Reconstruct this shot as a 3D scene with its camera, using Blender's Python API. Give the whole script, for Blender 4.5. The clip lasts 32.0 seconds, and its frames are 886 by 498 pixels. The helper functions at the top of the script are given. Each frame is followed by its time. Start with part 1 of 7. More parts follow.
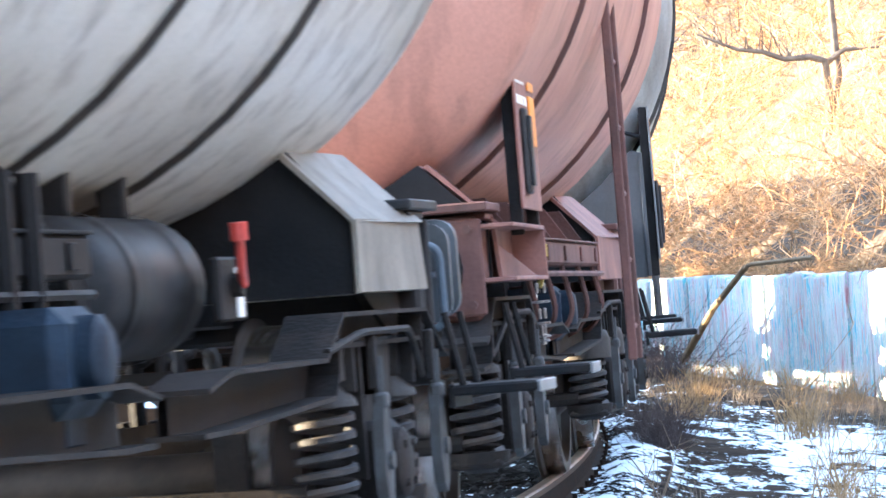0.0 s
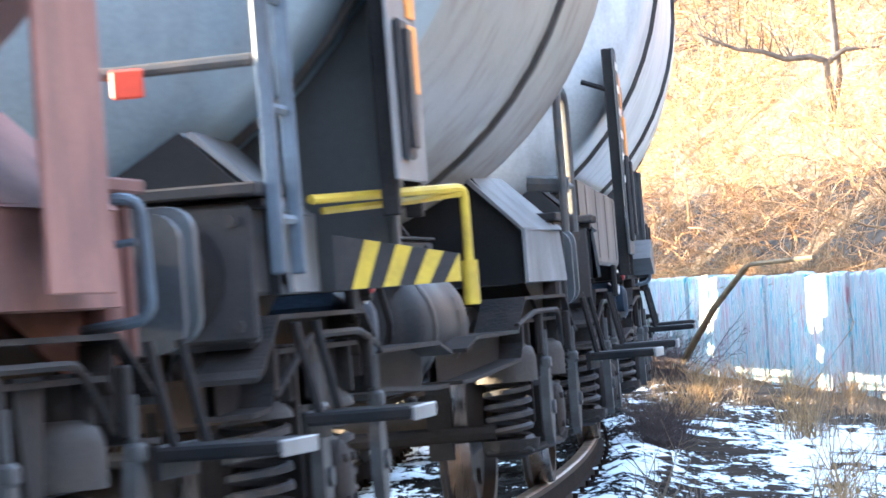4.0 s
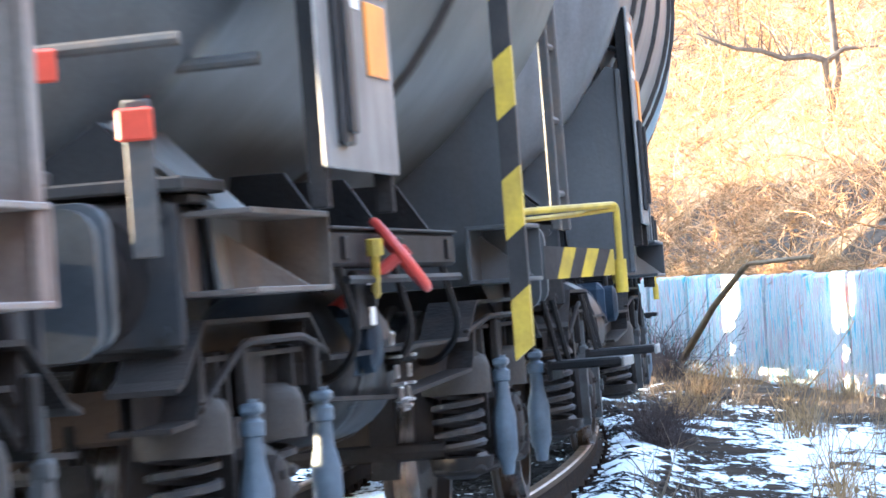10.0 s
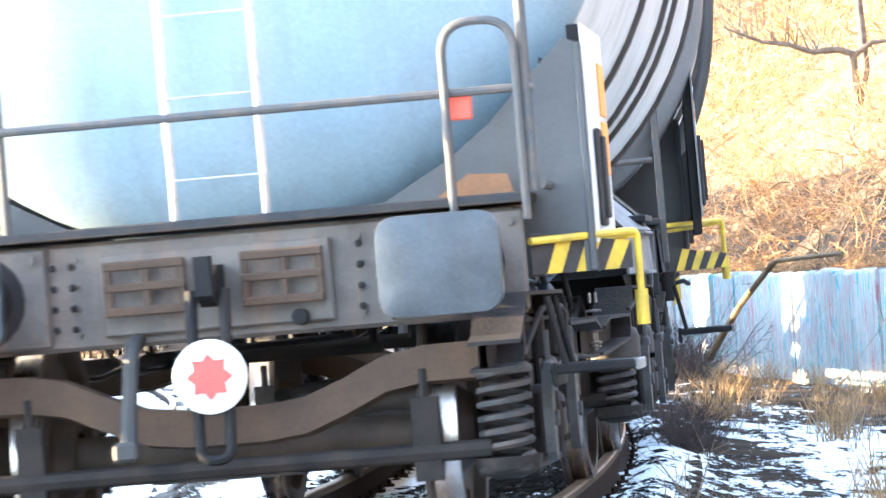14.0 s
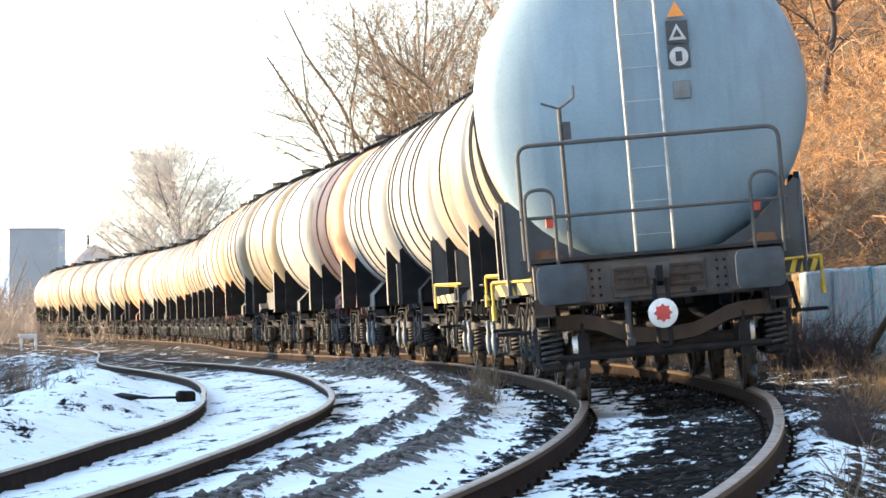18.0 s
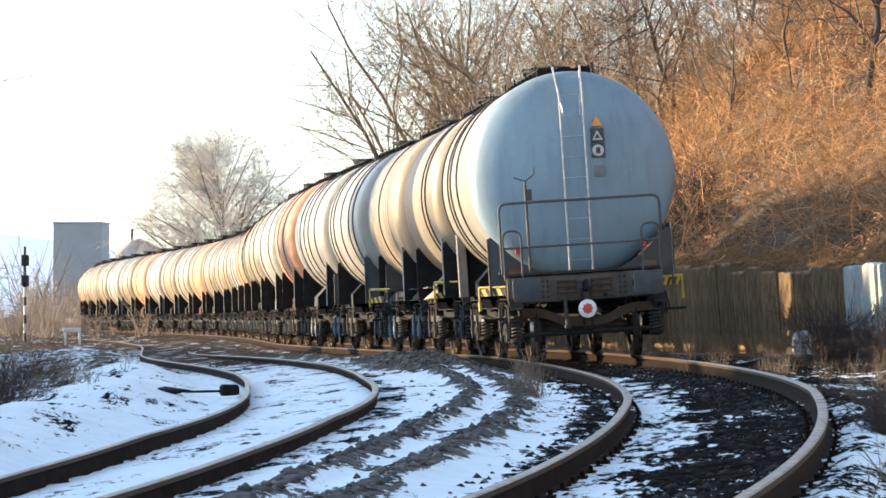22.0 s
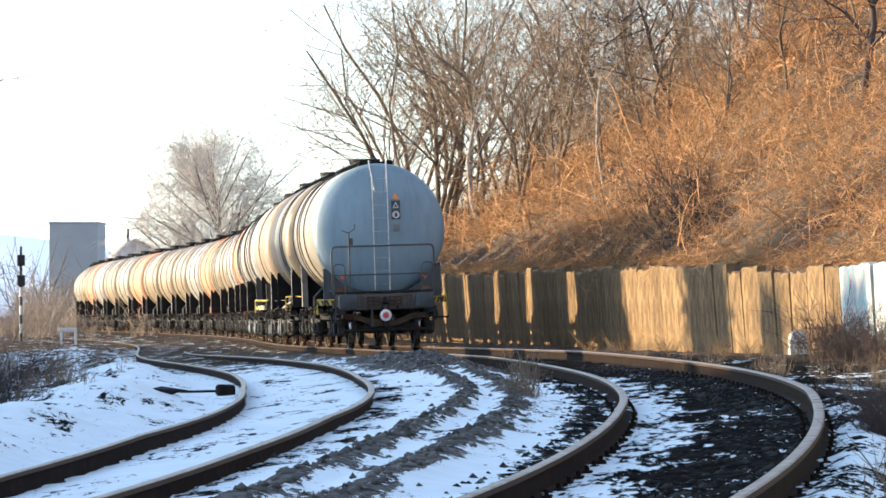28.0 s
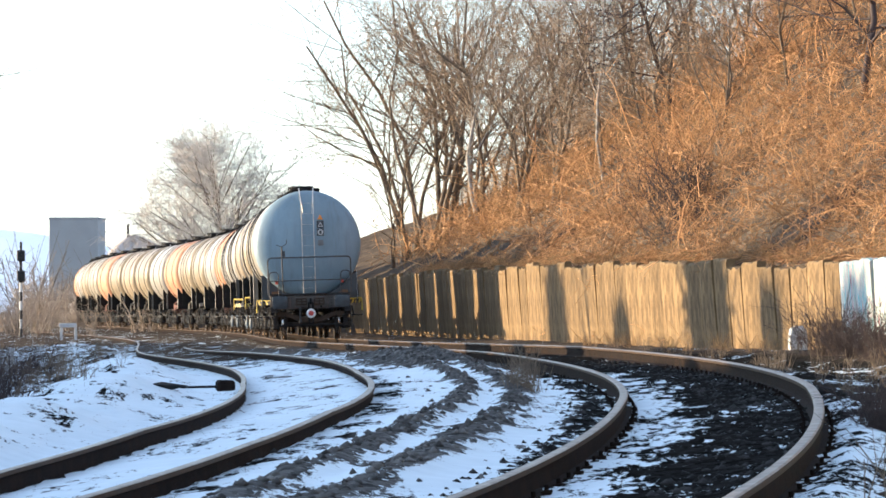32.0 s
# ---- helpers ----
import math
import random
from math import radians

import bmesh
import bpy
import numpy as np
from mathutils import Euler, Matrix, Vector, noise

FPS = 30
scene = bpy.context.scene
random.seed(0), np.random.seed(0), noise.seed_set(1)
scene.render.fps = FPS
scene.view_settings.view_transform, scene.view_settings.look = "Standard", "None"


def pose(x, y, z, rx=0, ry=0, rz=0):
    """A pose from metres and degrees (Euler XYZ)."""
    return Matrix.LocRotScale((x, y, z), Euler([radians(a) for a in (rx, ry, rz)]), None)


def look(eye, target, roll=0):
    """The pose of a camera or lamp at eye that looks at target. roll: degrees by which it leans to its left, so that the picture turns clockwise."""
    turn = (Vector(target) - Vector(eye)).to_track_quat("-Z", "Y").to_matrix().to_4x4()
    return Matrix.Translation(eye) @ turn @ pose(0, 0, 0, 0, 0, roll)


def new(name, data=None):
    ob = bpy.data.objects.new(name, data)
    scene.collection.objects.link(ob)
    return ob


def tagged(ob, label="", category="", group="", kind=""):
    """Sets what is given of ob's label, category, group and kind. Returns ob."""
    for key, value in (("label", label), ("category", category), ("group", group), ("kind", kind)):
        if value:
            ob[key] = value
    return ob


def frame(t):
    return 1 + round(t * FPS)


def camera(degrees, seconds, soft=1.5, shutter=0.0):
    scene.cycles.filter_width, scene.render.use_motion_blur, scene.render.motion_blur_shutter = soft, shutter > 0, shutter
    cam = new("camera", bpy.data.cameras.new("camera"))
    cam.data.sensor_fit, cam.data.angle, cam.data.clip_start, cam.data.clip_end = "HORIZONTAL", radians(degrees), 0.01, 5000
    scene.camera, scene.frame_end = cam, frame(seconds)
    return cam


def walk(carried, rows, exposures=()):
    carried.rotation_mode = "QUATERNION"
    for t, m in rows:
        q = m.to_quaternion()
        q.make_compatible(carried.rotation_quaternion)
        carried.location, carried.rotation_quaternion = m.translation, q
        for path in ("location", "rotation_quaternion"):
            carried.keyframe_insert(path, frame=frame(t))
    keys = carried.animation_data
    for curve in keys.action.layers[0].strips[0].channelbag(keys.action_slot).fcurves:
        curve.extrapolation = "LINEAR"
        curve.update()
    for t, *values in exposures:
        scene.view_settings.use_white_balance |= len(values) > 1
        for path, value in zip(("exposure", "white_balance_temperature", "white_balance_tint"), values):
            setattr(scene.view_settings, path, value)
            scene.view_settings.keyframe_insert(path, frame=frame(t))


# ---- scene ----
# ---- the line of the track ----
# Arc length along the running track, its curvature knots, cant (degrees) and rail height.
KS = (0, 20, 36, 52, 68, 84, 104, 140, 165, 195, 225, 255, 290, 340)
KV = (-0.00224, -0.00861, -0.00548, -0.00459, -0.00221, -0.00128, 0.00233, -0.0006, -0.002, -0.001, 0.0003, 0.002, 0.0045, 0.005)
CS, CV = (0, 16, 32, 58, 90, 156, 340), (3.6, 4.6, 5.21, 3.91, 1.87, 1.6, 1.51)
ZS, ZV = (0, 8, 13, 18, 24, 32, 65, 117, 260), (-0.33, -0.21, -0.115, -0.03, 0.045, 0.147, 0.2, 0.03, -0.095)
OS, OV = (0, 26, 52, 104, 195), (3.186, 3.726, 4.205, 4.136, 3.864)
DS, DV = (0, 26, 52, 104, 195), (-0.287, -0.218, -0.248, -0.318, -0.318)
S0, S1, STEP = -120.0, 520.0, 0.5
SS = np.arange(S0, S1 + STEP, STEP)
KK = np.where(SS < 0, 0.0, np.where(SS > 340, 0.004, np.interp(SS, KS, KV)))
TH = np.cumsum(KK) * STEP
TH = TH - np.interp(0.0, SS, TH) + radians(15.123)
TX, TY = np.cumsum(np.sin(TH)) * STEP, np.cumsum(np.cos(TH)) * STEP
TX, TY = TX - np.interp(0.0, SS, TX) - 3.428, TY - np.interp(0.0, SS, TY)


def on_track(s, off=0.0):
    """Place, heading and cant of the running track at arc length s, off metres to its right."""
    th = np.interp(s, SS, TH)
    return (np.interp(s, SS, TX) + off * np.cos(th), np.interp(s, SS, TY) - off * np.sin(th),
            np.interp(s, ZS, ZV), th, radians(1) * np.interp(s, CS, CV))


EYE = (0.0, 0.0, 0.872)
FOCAL = 7000.0
# seconds, shift of the view in thousandths of the focal length: right (-) or left (+), and up
TURNS = [(0.0, -388, 28), (2.5, -387, 27), (4.5, -387, 28), (7.0, -388, 29), (11.0, -389, 26), (11.5, -387, 27),
         (12.0, -376, 31), (12.5, -364, 38), (13.0, -360, 33), (13.5, -350, 24), (14.0, -350, 24), (14.5, -297, -3),
         (15.0, -141, 0), (15.5, -128, 11), (17.5, -101, 22), (18.0, -70, 11), (18.5, -45, 2), (19.0, 14, 0),
         (19.5, 48, 6), (20.0, 49, 4), (20.5, 22, 6), (21.0, 14, 3), (21.5, 10, 2), (22.0, 7, 0), (22.5, 3, 0),
         (23.0, 3, 2), (23.5, 0, 0), (28.0, 0, 0), (31.5, 0, 1), (31.8, 0, 0), (32.0, 0, -8)]

cam = camera(2 * math.degrees(math.atan(784 / FOCAL)), 32.0, soft=1.6, shutter=0.4)
def eye_at(t):
    """The camera stands a step further back until it starts to follow the last wagon."""
    b = 1.2 * (1 - float(np.interp(t, (11.5, 14.0), (0, 1))))
    return (EYE[0] - 0.07 * b, EYE[1] - b, EYE[2])


ROWS = [(t, pose(*eye_at(t), 90 + math.degrees((117.3 + dy) / FOCAL), 0, math.degrees(dx / FOCAL))) for t, dx, dy in TURNS]
walk(cam, ROWS, exposures=[(t, e, k, 9) for t, e, k in (
    (0.0, 4.3, 5450), (11.0, 4.3, 5450), (13.0, 4.32, 5480), (14.0, 4.4, 5750), (15.0, 4.4, 6100), (15.5, 4.2, 6000),
    (17.5, 2.8, 5900), (18.5, 2.38, 6020), (19.0, 2.32, 6020), (20.5, 2.12, 5980), (24.0, 2.03, 5830), (32.0, 1.95, 5730))])

# ---- world and sun ----
SUN_ELEV, SUN_AZ = 7.5, -77.0  # degrees; azimuth from +y, negative to the left
world = bpy.data.worlds.new("sky")
scene.world = world
world.use_nodes = True
wn = world.node_tree
for nd in list(wn.nodes):
    wn.nodes.remove(nd)
sky = wn.nodes.new("ShaderNodeTexSky")
sky.sky_type, sky.sun_disc = "NISHITA", False
sky.sun_elevation, sky.sun_rotation = radians(SUN_ELEV), radians(SUN_AZ)
sky.air_density, sky.dust_density, sky.ozone_density = 1.0, 0.5, 2.5
bg = wn.nodes.new("ShaderNodeBackground")
bg.inputs["Strength"].default_value = 0.15
wo = wn.nodes.new("ShaderNodeOutputWorld")
hz = wn.nodes.new("ShaderNodeHueSaturation")  # thin winter haze
hz.inputs["Saturation"].default_value, hz.inputs["Value"].default_value = 0.52, 1.2
wn.links.new(sky.outputs[0], hz.inputs["Color"])
wn.links.new(hz.outputs[0], bg.inputs[0])
wn.links.new(bg.outputs[0], wo.inputs[0])
sun_data = bpy.data.lights.new("sun", "SUN")
sun_data.energy, sun_data.angle, sun_data.color = 3.8, radians(0.6), (1.0, 0.72, 0.4)
sun = new("sun", sun_data)
to_sun = Vector((math.sin(radians(SUN_AZ)) * math.cos(radians(SUN_ELEV)),
                 math.cos(radians(SUN_AZ)) * math.cos(radians(SUN_ELEV)), math.sin(radians(SUN_ELEV))))
sun.matrix_world = look(Vector((0, 0, 60)) + to_sun * 50, Vector((0, 0, 60)))


# ---- materials ----
def mat(name, c1, c2=None, rough=0.7, metal=0.0, scale=6.0, bump=0.2, streak=None, streak_amt=0.0, fine=60.0,
        per_object=0.0, detail=6.0, spec=0.5, per_island=None):
    """Two-scale procedural paint or metal: a broad mix of c1 and c2, fine grain, runs of dirt, and relief."""
    m = bpy.data.materials.new(name)
    m.use_nodes = True
    nt = m.node_tree
    b = nt.nodes["Principled BSDF"]
    tc = nt.nodes.new("ShaderNodeTexCoord")
    n1 = nt.nodes.new("ShaderNodeTexNoise")
    n1.inputs["Scale"].default_value, n1.inputs["Detail"].default_value = scale, detail
    n2 = nt.nodes.new("ShaderNodeTexNoise")
    n2.inputs["Scale"].default_value, n2.inputs["Detail"].default_value = fine, 4
    for n in (n1, n2):
        nt.links.new(tc.outputs["Object"], n.inputs["Vector"])
    ramp = nt.nodes.new("ShaderNodeValToRGB")
    ramp.color_ramp.elements[0].position, ramp.color_ramp.elements[1].position = 0.38, 0.66
    ramp.color_ramp.elements[0].color, ramp.color_ramp.elements[1].color = (*c1, 1), (*(c2 or c1), 1)
    nt.links.new(n1.outputs["Fac"], ramp.inputs["Fac"])
    col = ramp.outputs["Color"]
    if streak:
        mp = nt.nodes.new("ShaderNodeMapping")
        mp.inputs["Scale"].default_value = (5, 5, 0.5)
        n3 = nt.nodes.new("ShaderNodeTexNoise")
        n3.inputs["Scale"].default_value, n3.inputs["Detail"].default_value = 1.6, 5
        nt.links.new(tc.outputs["Object"], mp.inputs["Vector"])
        nt.links.new(mp.outputs["Vector"], n3.inputs["Vector"])
        mr = nt.nodes.new("ShaderNodeMapRange")
        mr.inputs["From Min"].default_value, mr.inputs["From Max"].default_value = 0.5, 0.75
        mr.inputs["To Max"].default_value = streak_amt
        nt.links.new(n3.outputs["Fac"], mr.inputs["Value"])
        mx = nt.nodes.new("ShaderNodeMix")
        mx.data_type = "RGBA"
        nt.links.new(mr.outputs[0], mx.inputs["Factor"])
        nt.links.new(col, mx.inputs["A"])
        mx.inputs["B"].default_value = (*streak, 1)
        col = mx.outputs["Result"]
    mv = nt.nodes.new("ShaderNodeMapRange")
    mv.inputs["To Min"].default_value, mv.inputs["To Max"].default_value = 0.8, 1.2
    nt.links.new(n2.outputs["Fac"], mv.inputs["Value"])
    val = mv.outputs[0]
    if per_object:
        oi = nt.nodes.new("ShaderNodeObjectInfo")
        mo = nt.nodes.new("ShaderNodeMapRange")
        mo.inputs["To Min"].default_value, mo.inputs["To Max"].default_value = 1 - per_object, 1 + per_object
        nt.links.new(oi.outputs["Random"], mo.inputs["Value"])
        mm = nt.nodes.new("ShaderNodeMath")
        mm.operation = "MULTIPLY"
        nt.links.new(val, mm.inputs[0])
        nt.links.new(mo.outputs[0], mm.inputs[1])
        val = mm.outputs[0]
    if per_island:
        gi = nt.nodes.new("ShaderNodeNewGeometry")
        mi = nt.nodes.new("ShaderNodeMapRange")
        mi.inputs["To Min"].default_value, mi.inputs["To Max"].default_value = per_island
        nt.links.new(gi.outputs["Random Per Island"], mi.inputs["Value"])
        mj = nt.nodes.new("ShaderNodeMath")
        mj.operation = "MULTIPLY"
        nt.links.new(val, mj.inputs[0])
        nt.links.new(mi.outputs[0], mj.inputs[1])
        val = mj.outputs[0]
    hs = nt.nodes.new("ShaderNodeHueSaturation")
    nt.links.new(val, hs.inputs["Value"])
    nt.links.new(col, hs.inputs["Color"])
    nt.links.new(hs.outputs["Color"], b.inputs["Base Color"])
    rr = nt.nodes.new("ShaderNodeMapRange")
    rr.inputs["To Min"].default_value, rr.inputs["To Max"].default_value = max(rough - 0.12, 0.05), min(rough + 0.15, 1)
    nt.links.new(n1.outputs["Fac"], rr.inputs["Value"])
    nt.links.new(rr.outputs[0], b.inputs["Roughness"])
    b.inputs["Metallic"].default_value = metal
    b.inputs["Specular IOR Level"].default_value = spec
    if bump:
        bp = nt.nodes.new("ShaderNodeBump")
        bp.inputs["Strength"].default_value, bp.inputs["Distance"].default_value = bump, 0.01
        nt.links.new(n2.outputs["Fac"], bp.inputs["Height"])
        nt.links.new(bp.outputs["Normal"], b.inputs["Normal"])
    return m


GRIME = (0.05, 0.042, 0.035)
M = dict(
    # pale, white, cream, tan and rust carry the tone of the barrels' sunlit left sides
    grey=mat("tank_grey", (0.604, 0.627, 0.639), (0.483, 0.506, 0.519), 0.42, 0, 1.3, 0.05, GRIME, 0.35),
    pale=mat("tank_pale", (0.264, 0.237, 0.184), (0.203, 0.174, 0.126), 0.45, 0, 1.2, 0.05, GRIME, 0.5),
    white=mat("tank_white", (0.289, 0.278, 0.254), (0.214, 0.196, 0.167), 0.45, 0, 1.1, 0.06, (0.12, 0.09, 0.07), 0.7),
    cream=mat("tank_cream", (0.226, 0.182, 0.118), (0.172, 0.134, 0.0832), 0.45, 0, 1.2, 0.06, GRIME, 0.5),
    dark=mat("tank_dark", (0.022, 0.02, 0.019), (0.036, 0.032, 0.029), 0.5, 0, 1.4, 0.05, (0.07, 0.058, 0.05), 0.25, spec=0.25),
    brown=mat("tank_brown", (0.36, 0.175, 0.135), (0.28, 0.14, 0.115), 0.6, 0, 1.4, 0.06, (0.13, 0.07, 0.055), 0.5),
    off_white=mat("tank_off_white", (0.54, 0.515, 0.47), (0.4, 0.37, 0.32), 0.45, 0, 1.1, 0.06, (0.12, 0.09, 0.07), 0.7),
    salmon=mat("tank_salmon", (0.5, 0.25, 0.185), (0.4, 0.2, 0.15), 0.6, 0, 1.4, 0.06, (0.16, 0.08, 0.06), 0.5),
    rust=mat("tank_sun_brown", (0.4, 0.2, 0.105), (0.31, 0.155, 0.085), 0.6, 0, 1.4, 0.06, (0.13, 0.07, 0.055), 0.5),
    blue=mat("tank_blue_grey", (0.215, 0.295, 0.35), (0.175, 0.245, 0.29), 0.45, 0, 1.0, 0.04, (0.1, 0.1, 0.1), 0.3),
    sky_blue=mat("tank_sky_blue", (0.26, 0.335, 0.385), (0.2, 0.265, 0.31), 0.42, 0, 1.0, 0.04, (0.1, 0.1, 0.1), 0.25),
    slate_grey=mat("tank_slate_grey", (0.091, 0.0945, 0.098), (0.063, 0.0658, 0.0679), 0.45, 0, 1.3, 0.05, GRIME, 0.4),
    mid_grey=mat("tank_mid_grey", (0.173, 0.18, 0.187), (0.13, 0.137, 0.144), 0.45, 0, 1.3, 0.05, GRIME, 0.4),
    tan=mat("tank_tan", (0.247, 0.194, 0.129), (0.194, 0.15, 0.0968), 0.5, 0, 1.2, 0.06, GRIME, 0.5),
    band=mat("band", (0.04, 0.037, 0.035), (0.075, 0.066, 0.06), 0.6, 0, 8, 0.1, spec=0.2),
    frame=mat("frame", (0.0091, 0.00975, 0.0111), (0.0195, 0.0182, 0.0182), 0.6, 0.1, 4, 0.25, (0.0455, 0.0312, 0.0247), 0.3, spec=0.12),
    frame_brown=mat("frame_brown", (0.155, 0.076, 0.064), (0.1, 0.055, 0.048), 0.7, 0, 4, 0.2, GRIME, 0.5, spec=0.15),
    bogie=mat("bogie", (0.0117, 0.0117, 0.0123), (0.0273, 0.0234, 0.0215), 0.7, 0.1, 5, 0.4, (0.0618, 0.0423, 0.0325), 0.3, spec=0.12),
    spring=mat("spring", (0.042, 0.043, 0.046), (0.08, 0.066, 0.058), 0.6, 0.2, 9, 0.3, spec=0.15),
    wheel=mat("wheel", (0.049, 0.0406, 0.035), (0.091, 0.07, 0.056), 0.6, 0.3, 6, 0.2, spec=0.2),
    tread=mat("tread", (0.5, 0.48, 0.46), (0.35, 0.3, 0.27), 0.25, 1.0, 10, 0.05),
    yellow=mat("yellow_paint", (0.56, 0.40, 0.035), (0.36, 0.26, 0.035), 0.5, 0, 7, 0.1, GRIME, 0.4),
    black=mat("black_paint", (0.025, 0.025, 0.026), (0.045, 0.042, 0.042), 0.55, 0, 7, 0.1, spec=0.25),
    white_paint=mat("white_paint", (0.8, 0.8, 0.78), (0.68, 0.67, 0.64), 0.5, 0, 9, 0.05),
    orange=mat("orange_plate", (0.85, 0.3, 0.04), (0.75, 0.27, 0.05), 0.5, 0, 6, 0.05),
    red=mat("red_paint", (0.55, 0.06, 0.045), (0.4, 0.05, 0.04), 0.45, 0, 8, 0.1),
    green=mat("green_paint", (0.05, 0.2, 0.13), (0.04, 0.15, 0.1), 0.5, 0, 8, 0.1),
    steel=mat("bare_steel", (0.42, 0.41, 0.4), (0.3, 0.28, 0.26), 0.35, 0.9, 8, 0.1),
    rod=mat("galvanised_rod", (0.55, 0.54, 0.52), (0.4, 0.38, 0.36), 0.4, 0.6, 12, 0.1),
    blue_box=mat("blue_grey_casting", (0.02, 0.035, 0.056), (0.014, 0.02, 0.03), 0.6, 0.1, 6, 0.3, spec=0.15),
    hose=mat("rubber", (0.02, 0.02, 0.02), (0.035, 0.033, 0.03), 0.7, 0, 12, 0.2),
    rail=mat("rail_rust", (0.012, 0.009, 0.008), (0.026, 0.018, 0.014), 0.8, 0.0, 5, 0.35, spec=0.03),
    rail_head=mat("rail_head_rust", (0.045, 0.03, 0.02), (0.075, 0.05, 0.033), 0.7, 0.0, 8, 0.3, spec=0.1),
    rail_top=mat("rail_top", (0.2, 0.145, 0.1), (0.13, 0.09, 0.062), 0.42, 0.75, 5, 0.05),
    sleeper=mat("sleeper_wood", (0.03, 0.024, 0.02), (0.065, 0.05, 0.04), 0.95, 0, 3, 0.6, per_object=0.3, spec=0.05),
    grit=mat("gravel_stone", (0.06, 0.058, 0.056), (0.15, 0.145, 0.14), 0.9, 0, 3, 0.5, spec=0.1, per_island=(0.5, 1.4)),
    pole=mat("dead_pole", (0.18, 0.135, 0.081), (0.108, 0.0765, 0.0495), 0.85, 0, 4, 0.3, spec=0.1),
    stone=mat("ballast_stone", (0.011, 0.0108, 0.0106), (0.042, 0.041, 0.041), 0.9, 0, 3, 0.5, spec=0.1),
    panel=mat("wall_concrete", (0.225, 0.153, 0.08), (0.12, 0.082, 0.045), 0.95, 0, 7.0, 1.0, (0.05, 0.036, 0.024), 0.75,
              fine=34.0, per_object=0.15, spec=0.1),
    concrete=mat("far_concrete", (0.3, 0.3, 0.31), (0.27, 0.27, 0.28), 0.9, 0, 0.3, 0.2),
    bark=mat("bark", (0.0954, 0.0745, 0.0563), (0.166, 0.129, 0.0954), 0.9, 0, 6, 0.5, spec=0.1),
    twig=mat("twig", (0.196, 0.142, 0.0977), (0.303, 0.219, 0.146), 0.85, 0, 1.5, 0.0, spec=0.1, per_island=(0.45, 1.35)),
    # far tree's twigs: pale because the haze is mixed into their colour
    haze_twig=mat("hazed_twig", (0.36, 0.333, 0.315), (0.45, 0.414, 0.387), 0.9, 0, 0.5, 0.0, spec=0.05),
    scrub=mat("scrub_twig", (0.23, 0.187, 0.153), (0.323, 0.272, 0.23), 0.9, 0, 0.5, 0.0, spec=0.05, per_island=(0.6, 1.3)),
    birch=mat("birch_bark", (0.36, 0.32, 0.274), (0.203, 0.172, 0.141), 0.8, 0, 5, 0.3, spec=0.1),
    brush=mat("dry_brush", (0.385, 0.207, 0.096), (0.525, 0.305, 0.148), 0.9, 0, 0.4, 0.0, spec=0.1, per_island=(0.28, 1.4)),
    grass=mat("dry_grass", (0.38, 0.25, 0.13), (0.27, 0.175, 0.088), 0.9, 0, 1.0, 0.0, spec=0.1, per_island=(0.5, 1.25)),
    rust_beam=mat("rusty_beam", (0.051, 0.036, 0.027), (0.084, 0.054, 0.036), 0.7, 0.1, 4, 0.35, (0.04, 0.034, 0.03), 0.5, spec=0.15),
    thorn=mat("dark_thorn", (0.05, 0.04, 0.04), (0.085, 0.065, 0.06), 0.9, 0, 1.0, 0.0, spec=0.1),
    damper=mat("damper_paint", (0.1, 0.135, 0.175), (0.06, 0.08, 0.1), 0.5, 0, 6, 0.2, GRIME, 0.4),
    weed=mat("dead_weed", (0.12, 0.09, 0.065), (0.2, 0.15, 0.1), 0.9, 0, 1.0, 0.0),
    headstock=mat("headstock_paint", (0.102, 0.0875, 0.0765), (0.068, 0.0561, 0.0493), 0.6, 0.1, 5, 0.25, (0.22, 0.12, 0.07), 0.4),
    gusset=mat("rusty_gusset", (0.192, 0.096, 0.042), (0.132, 0.066, 0.036), 0.7, 0.1, 5, 0.25),
    # grey-brown scrub lightened in its colour to show distance haze
    mound=mat("hazed_mound", (0.42, 0.37, 0.34), (0.33, 0.29, 0.27), 0.95, 0, 0.35, 0.0),
    post=mat("white_post", (0.55, 0.55, 0.54), (0.42, 0.41, 0.39), 0.7, 0, 6, 0.2),
)


# ---- mesh helpers ----
def mesh_of(name, verts, faces, material, smooth=False, extra=()):
    me = bpy.data.meshes.new(name)
    me.from_pydata([tuple(v) for v in verts], [], [tuple(f) for f in faces])
    for m in (material, *extra):
        me.materials.append(m)
    if smooth:
        me.polygons.foreach_set("use_smooth", [True] * len(me.polygons))
    me.update()
    return me


